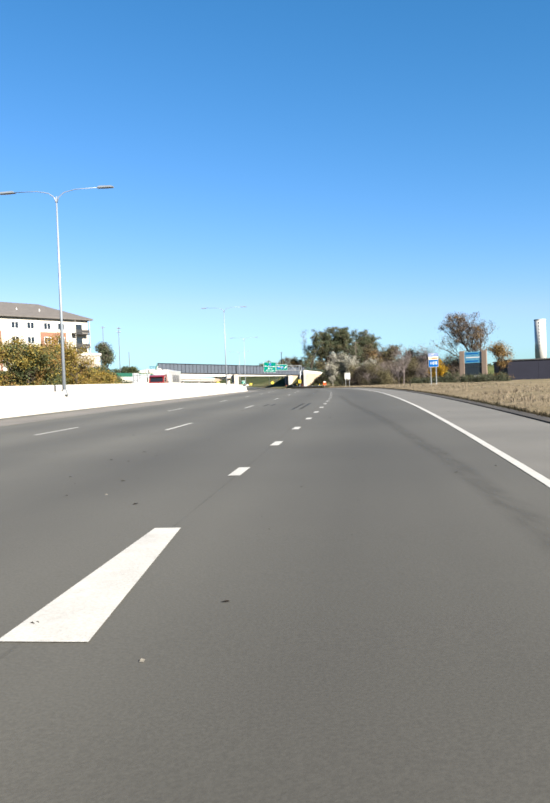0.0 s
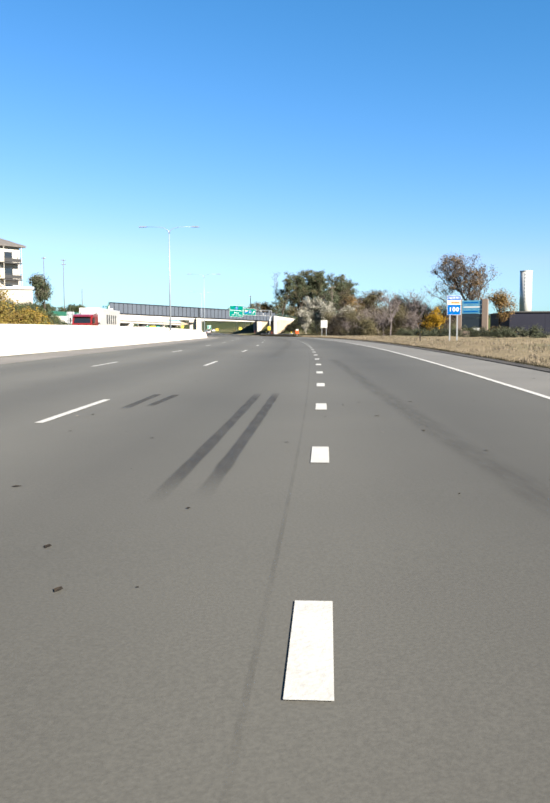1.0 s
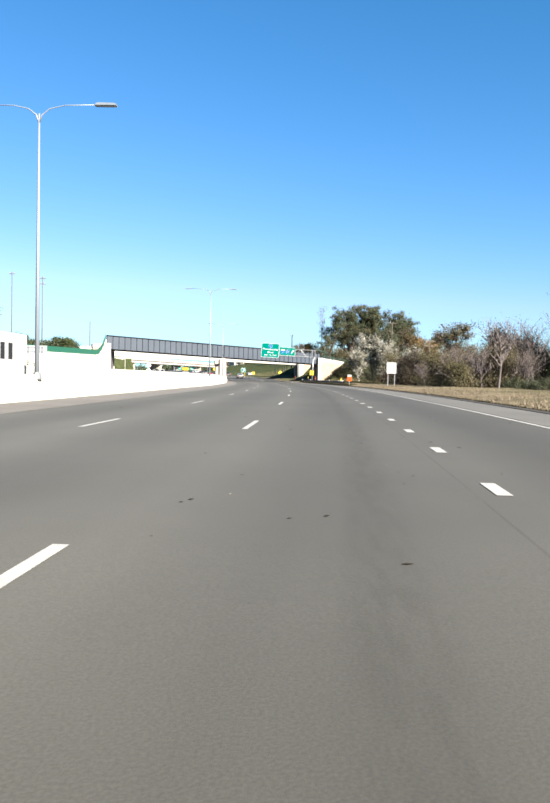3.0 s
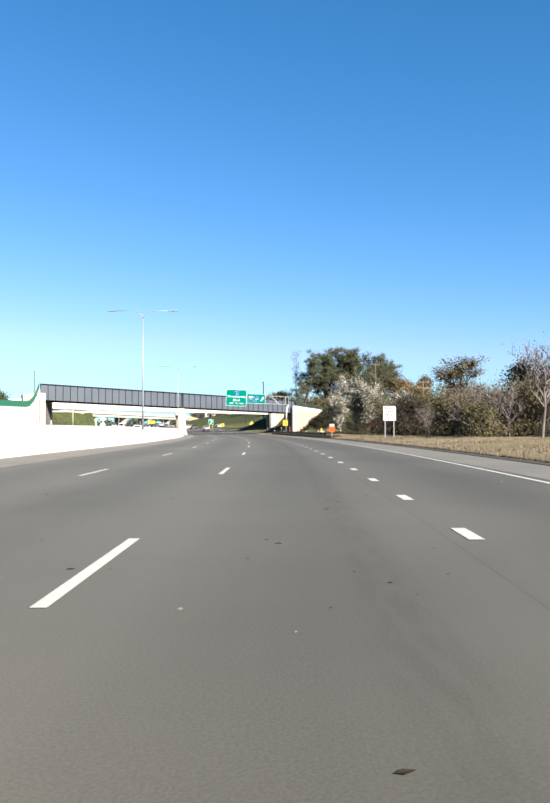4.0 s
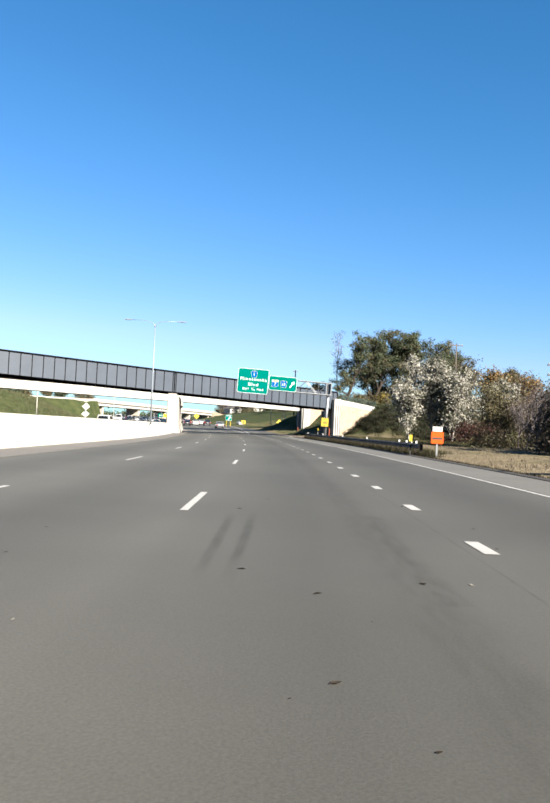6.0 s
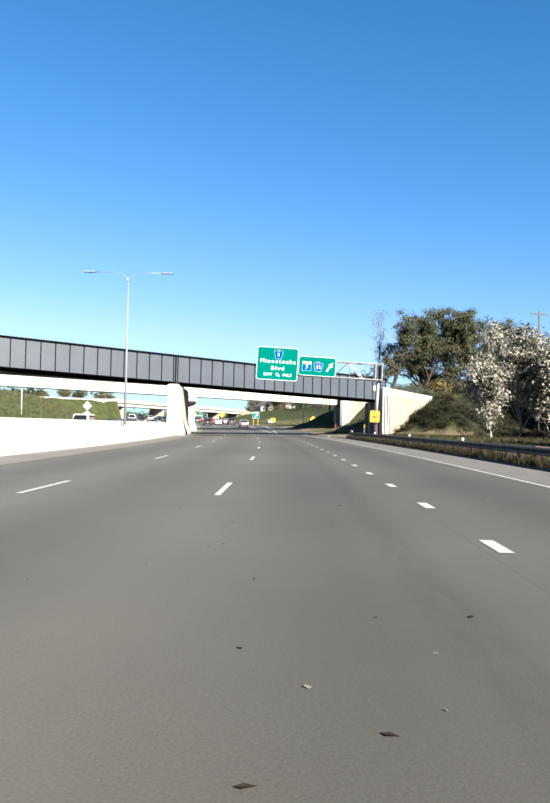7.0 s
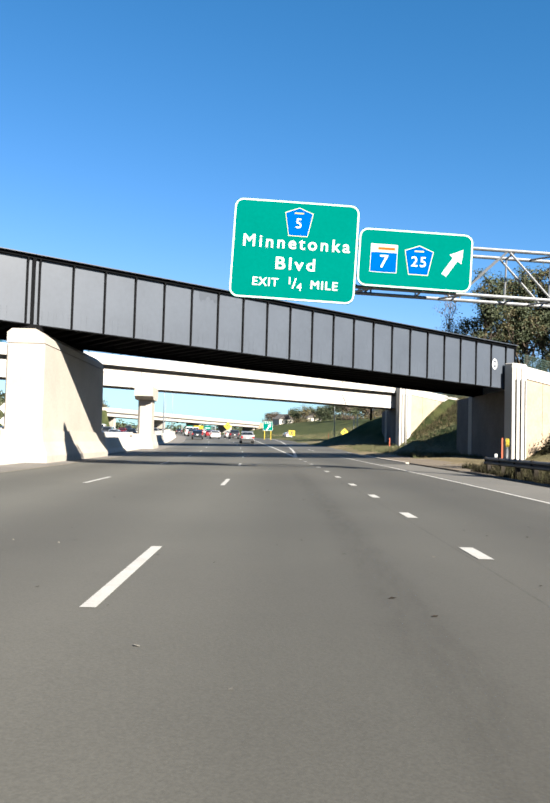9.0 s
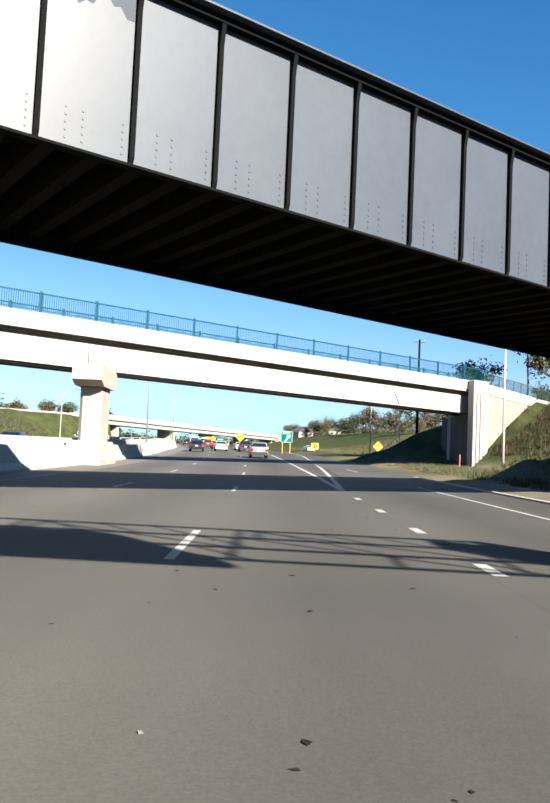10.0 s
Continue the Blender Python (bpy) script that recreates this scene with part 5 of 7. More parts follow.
for k in range(190):
    n_ = -1.5 - 23 * rb.random()
    l_ = rb.uniform(35.5 - 0.25 * min(0, n_ + 8), 66)
    q = RAIL @ Vector((l_, n_, 0))
    h_ = rb.uniform(0.35, 0.75) if l_ < 50 else rb.uniform(0.6, 1.5)
    tree(q.x, q.y, h_, h_ * 1.3, 600 + k, 460, 0.145, L_BRUSH, M_BRUSHBARK, "low dark brush on the railway bank", "brush", trunk=h_ * 0.5, r0=0.05, n_main=8, levels=1, fork=3, cloud=0.4, low=h_ * 0.6, category="shrub", group="bank brush")
for k, (x_, y_, h_) in enumerate(((27.0, 166.0, 11.0), (33.0, 172.0, 10.5), (42.0, 178.0, 9.5))):
    tree(x_, y_, h_, h_ * 0.38, 640 + k, 6000, 0.27, rb.choice((L_DARK, L_OLIVE)), M_BARK, "olive tree growing on the railway bank", n_main=10, levels=3, fork=3, cloud=0.6, second=L_BROWN, low=2.0, group="bank trees")
# silvery bushes by the guardrail
for k, (x_, y_, h_, w_) in enumerate(((13.5, 117.0, 9.0, 3.6), (17.0, 120.5, 12.4, 4.6), (21.0, 118.0, 10.8, 4.4), (25.0, 120.0, 9.0, 4.2), (19.0, 116.5, 8.2, 3.6))):
    tree(x_, y_, h_, w_, 20 + k, 4600, 0.22, L_SILVER, M_PALEBARK, "silvery pale bush tree with several slender trunks", "bush_tree", trunk=h_ * 0.62, r0=0.15, n_main=14, levels=3, fork=4, cloud=0.42, upright=1.1, second=L_HEDGE, group="silvery bushes", base_at=0.12, clump=0.6)
tree(33.9, 146.0, 12.6, 5.8, 30, 7000, 0.32, L_TAN, M_BARK, "rounded tan and gold autumn tree", n_main=12, cloud=0.7, second=L_OLIVE, base_at=0.25)
tree(30.0, 125.0, 10.4, 4.4, 31, 6500, 0.25, L_TAN, M_BARK, "rounded tan and gold autumn bush tree", n_main=12, low=2, second=L_OLIVE, base_at=0.2, clump=0.6)
tree(26.0, 111.0, 4.6, 3.2, 32, 3500, 0.26, L_GREEN, M_BARK, "dull green shrub at the wood's edge", "shrub", n_main=9, low=2, category="shrub")
tree(20.0, 108.0, 2.6, 3.0, 33, 2600, 0.16, L_RED, M_BARK, "low dark red shrub", "shrub", trunk=1.6, n_main=9, low=1.2, category="shrub")
# the thicket along the verge
tree(26.3, 68.0, 11.0, 5.2, 40, 11000, 0.2, L_OLIVE, M_BARK, "olive and brown tree at the wood's edge", n_main=11, cloud=0.5, second=L_BROWN, low=2)
tree(21.5, 24.0, 8.6, 3.2, 41, 260, 0.13, L_BROWN, M_TWIG, "bare purple-brown tree with fine branches", n_main=12, levels=3, fork=5, upright=0.9, r0=0.14, bend=0.14)
tree(31.0, 40.0, 10.0, 5.0, 42, 400, 0.14, L_BROWN, M_TWIG, "bare purple-brown tree with fine branches", n_main=12, levels=3, fork=5, upright=0.9, r0=0.15, bend=0.14)
r = random.Random(77)
spots = []
for k in range(54):
    s_at = r.uniform(32, 90)
    base = 17.5 + (3.0 if s_at > 70 else 0) + (5.5 * smooth(40, 10, s_at))
    spots.append((s_at, base + r.uniform(0, 11)))
for k, (s_at, d_at) in enumerate(spots):
    p = on_road(s_at, d_at)
    h_ = r.uniform(3.2, 6.2) + (d_at - 17) * 0.12
    kind_ = r.choice((0, 0, 0, 1, 2, 1))
    if kind_ == 0:
        tree(p.x, p.y, h_, h_ * 0.5, 100 + k, 420, 0.13, L_BROWN, M_TWIG, "leafless purple-brown thicket shrub", "shrub", trunk=h_ * 0.5, r0=0.07, n_main=11, levels=3, fork=4, upright=0.9, low=1.5, category="shrub", group="thicket")
    elif kind_ == 1:
        tree(p.x, p.y, h_ * 0.95, h_ * 0.45, 100 + k, 3500, 0.145, L_OLIVE, M_BARK, "dull olive autumn shrub", "shrub", trunk=h_ * 0.5, r0=0.07, n_main=9, upright=0.8, low=1.5, category="shrub", group="thicket")
    else:
        tree(p.x, p.y, h_ * 0.9, h_ * 0.45, 100 + k, 3000, 0.145, L_DUSK, M_BARK, "dark brown leafed autumn shrub", "shrub", trunk=h_ * 0.5, r0=0.07, n_main=9, upright=0.8, low=1.5, category="shrub", group="thicket")
for k in range(26):
    p = on_road(r.uniform(38, 114), r.uniform(27, 41))
    h_ = r.uniform(5.0, 7.6)
    lf, tw, n_, words = r.choice(((L_BROWN, M_TWIG, 1500, "tangled purple-brown thicket shrub deep in the wood's edge"), (L_OLIVE, M_BARK, 2400, "dull olive autumn shrub deep in the wood's edge"), (L_BROWN, M_BARK, 2200, "brown leafed autumn shrub deep in the wood's edge")))
    tree(p.x, p.y, h_, h_ * 0.5, 800 + k, int(n_ * 0.62), 0.25, lf, tw, words, "shrub", trunk=h_ * 0.5, r0=0.08, n_main=10, levels=2, fork=5, upright=0.8, low=2.5, category="shrub", group="thicket")
# brush behind the yellow tree
for k, (x_, y_, h_, n_, lf) in enumerate(((31.5, 50.0, 6.4, 2600, L_BROWN), (34.0, 43.0, 6.8, 3000, L_DARK), (36.5, 38.0, 5.6, 2600, L_BROWN), (38.5, 47.0, 6.6, 3000, L_DARK), (41.5, 41.0, 5.4, 2800, L_DARK))):
    tree(x_, y_, h_, h_ * 0.5, 850 + k, n_, 0.18, lf, M_BARK, "dull dark brush tree behind the small yellow tree", n_main=10, levels=2, fork=5, upright=0.8, low=2.2, group="thicket")
# by the roadside monument
tree(41.0, 36.0, 16.8, 7.8, 54, 10500, 0.18, L_BROWN, M_BARK, "tall half-bare tree with grey branches and thin tan leaves", n_main=15, levels=3, fork=4, upright=1.15, r0=0.3, cloud=0.5, trunk=11.5, second=L_TAN, base_at=0.18, clump=0.4)
tree(24.7, 4.3, 4.3, 2.4, 51, 2600, 0.17, L_YELLOW, M_BARK, "small bright yellow tree on the grass", n_main=9, trunk=2.6, cloud=0.36, upright=0.8, low=1.0, base_at=0.15, clump=0.6)
tree(46.0, 35.0, 9.0, 3.4, 52, 4200, 0.2, L_RUST, M_BARK, "tree with rusty tan and gold leaves", n_main=9, second=L_TAN, low=1.5)
tree(29.0, 46.0, 8.5, 4.4, 53, 4200, 0.25, L_OLIVE, M_BARK, "rounded olive tree behind the yellow one", n_main=10, low=1.5)
for k in range(-11, 26):
    s_at = -24 + 2.3 * k
    p = on_road(s_at, 22.5 + r.uniform(-0.6, 0.6) + 0.10 * max(0, s_at))
    tree(p.x, p.y, r.uniform(0.8, 1.3), 1.15, 220 + k, 700, 0.10, L_HEDGE, M_BARK, "low grey-green hedge shrub at the grass edge", "hedge_shrub", trunk=0.35, r0=0.03, n_main=7, levels=1, fork=3, cloud=0.24, low=0.4, category="shrub", group="hedge")
# left bank below the flats
for k in range(24):
    s_at = -92 + 4.6 * k
    p = on_road(s_at, -40.0 - r.uniform(0, 7))
    h_ = (r.uniform(6.6, 8.8) if s_at < -12 else r.uniform(2.2, 4.0))
    lf, l2, words = r.choice(((L_GOLD, L_RUST, "golden green autumn tree on the bank"), (L_GOLD, L_YELLOW, "yellow-green autumn tree on the bank"), (L_RUST, L_GOLD, "orange-brown autumn tree on the bank"), (L_GREEN, L_GOLD, "green shrub tree with yellowing leaves on the bank")))
    tree(p.x, p.y, h_, h_ * 0.5, 300 + k, 4200, 0.21, lf, M_BARK, words, trunk=h_ * 0.55, n_main=10, cloud=0.6, low=2.0, second=l2, group="bank trees")
tree(-48.1, 43.9, 11.0, 2.1, 60, 5200, 0.22, L_DARK, M_BARK, "compact rounded dark green tree", trunk=8.0, n_main=18, cloud=0.5, upright=0.45, second=L_BROWN, base_at=0.5, clump=3.0, r0=0.16)
for k, (x_, y_, h_) in enumerate(((-49.0, 27.0, 3.4), (-47.6, 30.5, 3.8), (-46.8, 34.0, 3.4), (-46.4, 37.5, 3.0), (-45.6, 41.0, 2.6), (-49.5, 23.0, 3.6))):
    tree(x_, y_, h_, h_ * 0.6, 350 + k, 2400, 0.18, (L_GREEN, L_DARK)[k % 2], M_BARK, "dull green shrub on the bank below the low building", "shrub", trunk=h_ * 0.5, r0=0.06, n_main=9, levels=1, fork=3, low=h_ * 0.5, category="shrub", group="bank shrubs")
for k in range(7):
    s_at = 8 + 5.5 * k
    p = on_road(s_at, -40.0 - r.uniform(0, 6))
    tree(p.x, p.y, r.uniform(1.4, 2.8), 1.6, 330 + k, 1300, 0.18, r.choice((L_GREEN, L_DARK, L_OLIVE)), M_BARK, "low green shrub on the grassy bank", "shrub", trunk=1.2, r0=0.06, n_main=8, levels=1, fork=3, low=1.2, category="shrub", group="bank shrubs")
for k in range(60):
    q = RAIL @ Vector((r.uniform(-78, -36.5), r.uniform(1, 10), 0))
    h_ = r.uniform(1.3, 2.7)
    tree(q.x, q.y, h_, h_ * 0.7, 700 + k, 1300, 0.22, r.choice((L_GREEN, L_DARK, L_DARK)), M_BRUSHBARK, "dark green brush on the railway bank", "brush", trunk=h_ * 0.5, r0=0.06, n_main=8, levels=1, fork=3, cloud=0.5, low=h_ * 0.5, category="shrub", group="bank brush")
# woods along the horizon
rw_ = np.random.default_rng(77)
for name_, x0_, x1_, y0_, y1_ in (("far_woods", -330, -75, 330, 620), ("far_woods", -40, 260, 470, 640), ("far_woods", -420, -130, 120, 330)):
    u_ = rw_.uniform(0, 1, 2600)
    cx_, cy_ = x0_ + (x1_ - x0_) * u_ + rw_.normal(0, 8, 2600), y0_ + (y1_ - y0_) * u_ + rw_.normal(0, 8, 2600)
    if x0_ == -40:
        cy_ = y1_ - (y1_ - y0_) * u_ * 0.4 + rw_.normal(0, 8, 2600)
    cz_ = land(cx_, cy_) + rw_.uniform(0.05, 1.0, 2600) * (4.4 + 1.6 * np.sin(u_ * 37) + 1.2 * np.sin(u_ * 91))
    v, f = leaf_cloud(np.c_[cx_, cy_, cz_], 22000, 1.3, 0.95, rw_)
    v[:, 2] = np.maximum(v[:, 2], 0.3)
    me = bpy.data.meshes.new("far_woods")
    me.from_pydata(v.tolist(), [], f.tolist())
    me.materials.append(L_DARK)
    tagged(new(name_, me), "dull olive autumn woods along the horizon", "woods", kind="stuff")
# beyond the bridges
for k in range(90):
    s_at = 270 + 4.0 * k + r.uniform(-4, 4)
    p = on_road(s_at, r.uniform(58, 100))
    tree(p.x, p.y, r.uniform(5, 10.5), 3.8, 460 + k, 520, 0.5, r.choice((L_DARK, L_DARK, L_OLIVE, L_BROWN, L_OLIVE)), M_BARK, "autumn tree on the far grass bank", n_main=9, fork=2, cloud=0.9, low=1.5, group="far trees")
for k in range(22):
    s_at = 225 + 17 * k + r.uniform(-5, 5)
    p = on_road(s_at, r.uniform(-105, -72))
    tree(p.x, p.y, r.uniform(3, 7), 3.4, 390 + k, 800, 0.48, r.choice((L_DARK, L_OLIVE, L_GREEN)), M_BARK, "low tree on the far grass bank", n_main=8, fork=2, cloud=0.8, low=1.5, group="far trees")

for k, (x_, y_, h_, w_) in enumerate(((-138.5, 378, 5.6, 4.6), (-131, 381, 5.0, 4.2), (-120.5, 385, 5.8, 4.4), (-115.5, 387, 5.6, 4.0), (-107.5, 389.5, 6.2, 4.6), (-102, 391, 5.4, 4.2), (-149, 375, 5.0, 4.4))):
    tree(x_, y_, h_ + 10.2 - land_at(x_, y_), w_, 560 + k, 1500, 0.5, (L_DARK, L_OLIVE, L_OLIVE)[k % 3], M_BARK, "rounded dark tree on the skyline above the bank", n_main=10, fork=3, cloud=0.8, low=2.0, group="far trees", base_at=0.3)

# undergrowth on the railway bank and the flat before it, coloured dark for shade
def litter(rows, cols, spot, label, seed):
    """A thin uneven sheet over the ground, its rim tucked into it."""
    sh, rl, w = Shape(), random.Random(seed), len(cols)
    for a in rows:
        for b in cols:
            rim = a in (rows[0], rows[-1]) or b in (cols[0], cols[-1])
            q = spot(a + rl.uniform(-0.5, 0.5) * (1.2 if rim else 0.4), b + rl.uniform(-0.5, 0.5) * (1.2 if rim else 0.0))
            sh.v.append((q.x, q.y, land_at(q.x, q.y) + (-0.08 if rim else 0.10 + rl.uniform(-0.03, 0.05))))
    sh.f = [(w * a + b, w * a + b + 1, w * a + b + w + 1, w * a + b + w) for a in range(len(rows) - 1) for b in range(w - 1)]
    return tagged(part("leaf_or_shade_layer", sh, M_SHADEGROUND, smooth=True), label, "leaf litter", kind="stuff")


# The colour carries the shade that falls on this ground.
M_SHADEGROUND = material("shade_dark_undergrowth", (0.060, 0.058, 0.034), 0.95, vary=0.45, scale=0.8, fine=9, tint=(0.030, 0.036, 0.017), bump=0.8, bump_scale=0.06, spec=0.06)
litter([35.4 + 1.3 * k for k in range(29)], [-27.3 + 1.3 * k for k in range(21)], lambda l, n: RAIL @ Vector((l - 0.3 * min(0, n + 6), n, 0)), "low ground cover with the railway bank's shade in its dark colour", 12)
litter([90 + 1.5 * k for k in range(29)], [8.9 + 1.3 * k for k in range(14)], on_road, "low ground cover with shade under the bushes in its dark colour", 13)
# dry grass along the verge
for k in range(5200):
    s_at = r.uniform(-146, 132)
    d_at = 6.95 + abs(r.gauss(0, 2.4)) if r.random() < 0.6 else r.uniform(7, 17)
    if s_at > 88 or s_at > 56 and d_at < 8.2:
        continue
    p = on_road(s_at, d_at)
    tuft(weeds, pose(p.x, p.y, land_at(p.x, p.y) if k % 400 == 0 else p.z + 0.32 * float(smooth(6.2, 12, d_at)) - 0.06), 0.15 if d_at > 7.5 else 0.1, 7, r)
under, olive = Shape(), Shape()
for k in range(4200):
    s_at = r.uniform(56, 128)
    p = on_road(s_at, 6.75 + abs(r.gauss(0, 0.45)))
    tuft((under, under, olive, under)[k % 4], pose(p.x, p.y, p.z - 0.02), r.uniform(0.15, 0.45), 7, r)
for k in range(3200):
    s_at = r.uniform(60, 132)
    p = on_road(s_at, r.uniform(7.3, 9.6))
    tuft((olive, olive, under)[k % 3] if k % 23 else weeds, pose(p.x, p.y, p.z + 0.05), r.uniform(0.2, 0.45), 6, r)
tagged(part("weeds", olive, material("olive_weeds", (0.10, 0.096, 0.05), 0.95, vary=0.3, scale=0.4, fine=4, bump=0, tint=(0.06, 0.06, 0.03), island=0.4, spec=0.06)), "olive green weeds beside the guardrail", "weeds", kind="stuff")
for k in range(3600):
    s_at = r.uniform(-146, 57)
    p = on_road(s_at, 6.42 + abs(r.gauss(0, 0.13)))
    tuft(under, pose(p.x, p.y, p.z + 0.0), r.uniform(0.06, 0.16), 7, r)
tagged(part("weeds", under, material("dark_dead_weeds", (0.045, 0.037, 0.024), 0.95, vary=0.3, scale=0.4, fine=4, bump=0, tint=(0.028, 0.028, 0.015), island=0.5, spec=0.06)), "dark dead weeds growing under the guardrail", "weeds", kind="stuff")
tagged(part("grass_tufts", weeds, material("dry_straw", (0.285, 0.232, 0.16), 0.9, vary=0.3, scale=0.4, fine=4, bump=0, tint=(0.20, 0.155, 0.10), island=0.25)), "dry straw-coloured grass tufts along the verge", "grass", kind="stuff")
bank, dead, lawn, r = Shape(), Shape(), Shape(), random.Random(5)
for k in range(7500):
    l_, n_ = r.uniform(37.5, 62), r.uniform(-13, -0.8)
    q = DECK @ Vector((l_ if k % 2 else r.uniform(37.5, 48), n_, 0))
    tuft(dead if k % 2 else bank, pose(q.x, q.y, float(land(np.array([q.x]), np.array([q.y]))[0])), r.uniform(0.25, 0.6), 5, r)
for k in range(15000):
    l_, n_ = r.uniform(33.5, 62), r.uniform(-21, -0.8)
    q = RAIL @ Vector((l_, n_, 0))
    tuft(bank, pose(q.x, q.y, land_at(q.x, q.y) if k % 3 == 0 else float(land(np.array([q.x]), np.array([q.y]))[0])), 0.35, 4, r)
for k in range(9000):
    p = on_road(r.uniform(92, 128), 8.4 + 17 * r.random() ** 1.3)
    tuft(bank if k % 9 else dead, pose(p.x, p.y, float(land(np.array([p.x]), np.array([p.y]))[0])), r.uniform(0.2, 0.55), 6, r)
for k in range(5000):
    p = on_road(r.uniform(195, 330), -36 - 28 * r.random())
    tuft(lawn if k % 3 else bank, pose(p.x, p.y, float(land(np.array([p.x]), np.array([p.y]))[0])) @ Matrix.Scale(2.4, 4), r.uniform(0.15, 0.4), 4, r)
for k in range(6000):
    p = on_road(r.uniform(200, 330), r.uniform(16, 62))
    tuft(lawn if k % 4 else dead, pose(p.x, p.y, float(land(np.array([p.x]), np.array([p.y]))[0]), 0, 0, 0) @ Matrix.Scale(2.2, 4), 0.3, 4, r)
for k in range(3200):
    p = on_road(r.uniform(150, 190), r.uniform(9.0, 15.5))
    tuft(lawn if k % 6 else dead, pose(p.x, p.y, float(land(np.array([p.x]), np.array([p.y]))[0])), r.uniform(0.15, 0.4), 6, r)
for k in range(1800):
    p = on_road(r.uniform(127, 150), 6.7 + abs(r.gauss(0, 2.2)))
    if not 137 < to_road(np.array([p.x]), np.array([p.y]))[0][0] < 160:
        tuft(dead, pose(p.x, p.y, float(land(np.array([p.x]), np.array([p.y]))[0])), r.uniform(0.04, 0.13), 6, r)
tagged(part("grass", lawn, material("short_green_grass", (0.10, 0.125, 0.042), 0.9, vary=0.3, scale=0.5, fine=4, bump=0, tint=(0.13, 0.125, 0.055), island=0.3)), "short green grass on the banks beyond the bridges", "grass", kind="stuff")
tagged(part("dead_weeds", dead, material("brown_dead_weeds", (0.24, 0.175, 0.09), 0.95, vary=0.3, scale=0.5, fine=4, bump=0, tint=(0.15, 0.125, 0.06), island=0.35)), "brown dead weeds and long grass on the bank", "weeds", kind="stuff")
tagged(part("bank_grass", bank, material("green_bank_grass", (0.050, 0.058, 0.026), 0.9, vary=0.3, scale=0.5, fine=4, bump=0, tint=(0.075, 0.070, 0.036), island=0.3, spec=0.06)), "rough green and tan grass on the railway bank", "grass", kind="stuff")

def mesh_panel(u0, u1, z0, z1, h, y):
    """A fence panel of thin wires between two rails, its foot from z0 to z1."""
    sh, n = Shape(), max(4, round((u1 - u0) / 0.11))
    for k in range(n + 1):
        u, z = u0 + (u1 - u0) * k / n, z0 + (z1 - z0) * k / n
        sh.box(u - 0.014, y - 0.006, z, u + 0.014, y + 0.006, z + h)
    for k in range(7):
        a, b = z0 + h * k / 6, z1 + h * k / 6
        t = 0.03 if k in (0, 6) else 0.013
        sh.prism([(u0, a - t), (u1, b - t), (u1, b + t), (u0, a + t)], y - 0.009, y + 0.009)
    return sh


# ---------- retaining wall and fence by the railway's left end ----------
wall_a, wall_b = Vector((-44.3, 103.6, 0)), Vector((-55.2, 65.6, 0))
wall_len = (wall_b - wall_a).length
wm = Matrix.Translation(wall_a) @ Matrix.Rotation(math.atan2(wall_b.y - wall_a.y, wall_b.x - wall_a.x), 4, "Z")


def wall_top(u):
    return 5.35 + 3.6 * (1 - min(1.0, u / 4.2)) ** 2.2 - 3.4 * float(smooth(wall_len - 7, wall_len, u))


rw = empty("retaining_wall", wm, "white concrete wing wall with a sweeping top beside the railway bridge", "retaining wall")
us = [wall_len * k / 26 for k in range(27)]
for n_ in range(13):
    a = [us[2 * n_], us[2 * n_ + 1], us[2 * n_ + 2] - 0.015]
    part("wall_panel", Shape().prism([(a[0], -1.0), (a[2], -1.0), (a[2], wall_top(a[2])), (a[1], wall_top(a[1])), (a[0], wall_top(a[0]))], -0.2, 0.2), M_BARRIER, rw)
gf = empty("mesh_fence", wm, "dark green mesh fence along the wall's top", "fence")
for u0, u1 in zip(us, us[1:]):
    z0, z1 = wall_top(u0), wall_top(u1)
    part("fence_panel", Shape().prism([(u0, z0), (u1, z1), (u1, z1 + 1.15), (u0, z0 + 1.15)], -0.03, -0.01), M_FENCEGREEN, gf)
    part("fence_post", Shape().box(u0 - 0.03, -0.08, z0 - 0.05, u0 + 0.03, -0.03, z0 + 1.2), M_FENCEGREEN, gf)
# fences on the right-hand wing walls
gf2 = empty("mesh_fence", RAIL, "dark green mesh fence above the stone wing wall", "fence")
for k in range(9):
    l0_ = 34.6 + 1.0 * k
    zt = rail_z(33.3) + 7.70 - 0.05 - 0.09 * (l0_ - 33.3)
    tagged(part("fence_mesh", mesh_panel(l0_, l0_ + 1.0, zt, zt - 0.09, 1.0, 0.13), M_FENCEDARK, gf2), kind="stuff")
    part("fence_post", Shape().box(l0_ - 0.03, 0.08, zt - 0.05, l0_ + 0.03, 0.12, zt + 0.85), M_FENCEDARK, gf2)
gf3 = empty("mesh_fence", DECK, "dark green mesh fence above the stone wing wall", "fence")
for k in range(11):
    l0_ = 38.2 + 1.1 * k
    zt = DS * 36.4 + 8.6 - 0.05 - 0.09 * (l0_ - 36.4)
    tagged(part("fence_mesh", mesh_panel(l0_, l0_ + 1.1, zt, zt - 0.1, 1.15, 0.13), M_FENCEDARK, gf3), kind="stuff")
    part("fence_post", Shape().box(l0_ - 0.03, 0.08, zt - 0.05, l0_ + 0.03, 0.12, zt + 1.15), M_FENCEDARK, gf3)
tag_shape = Shape()
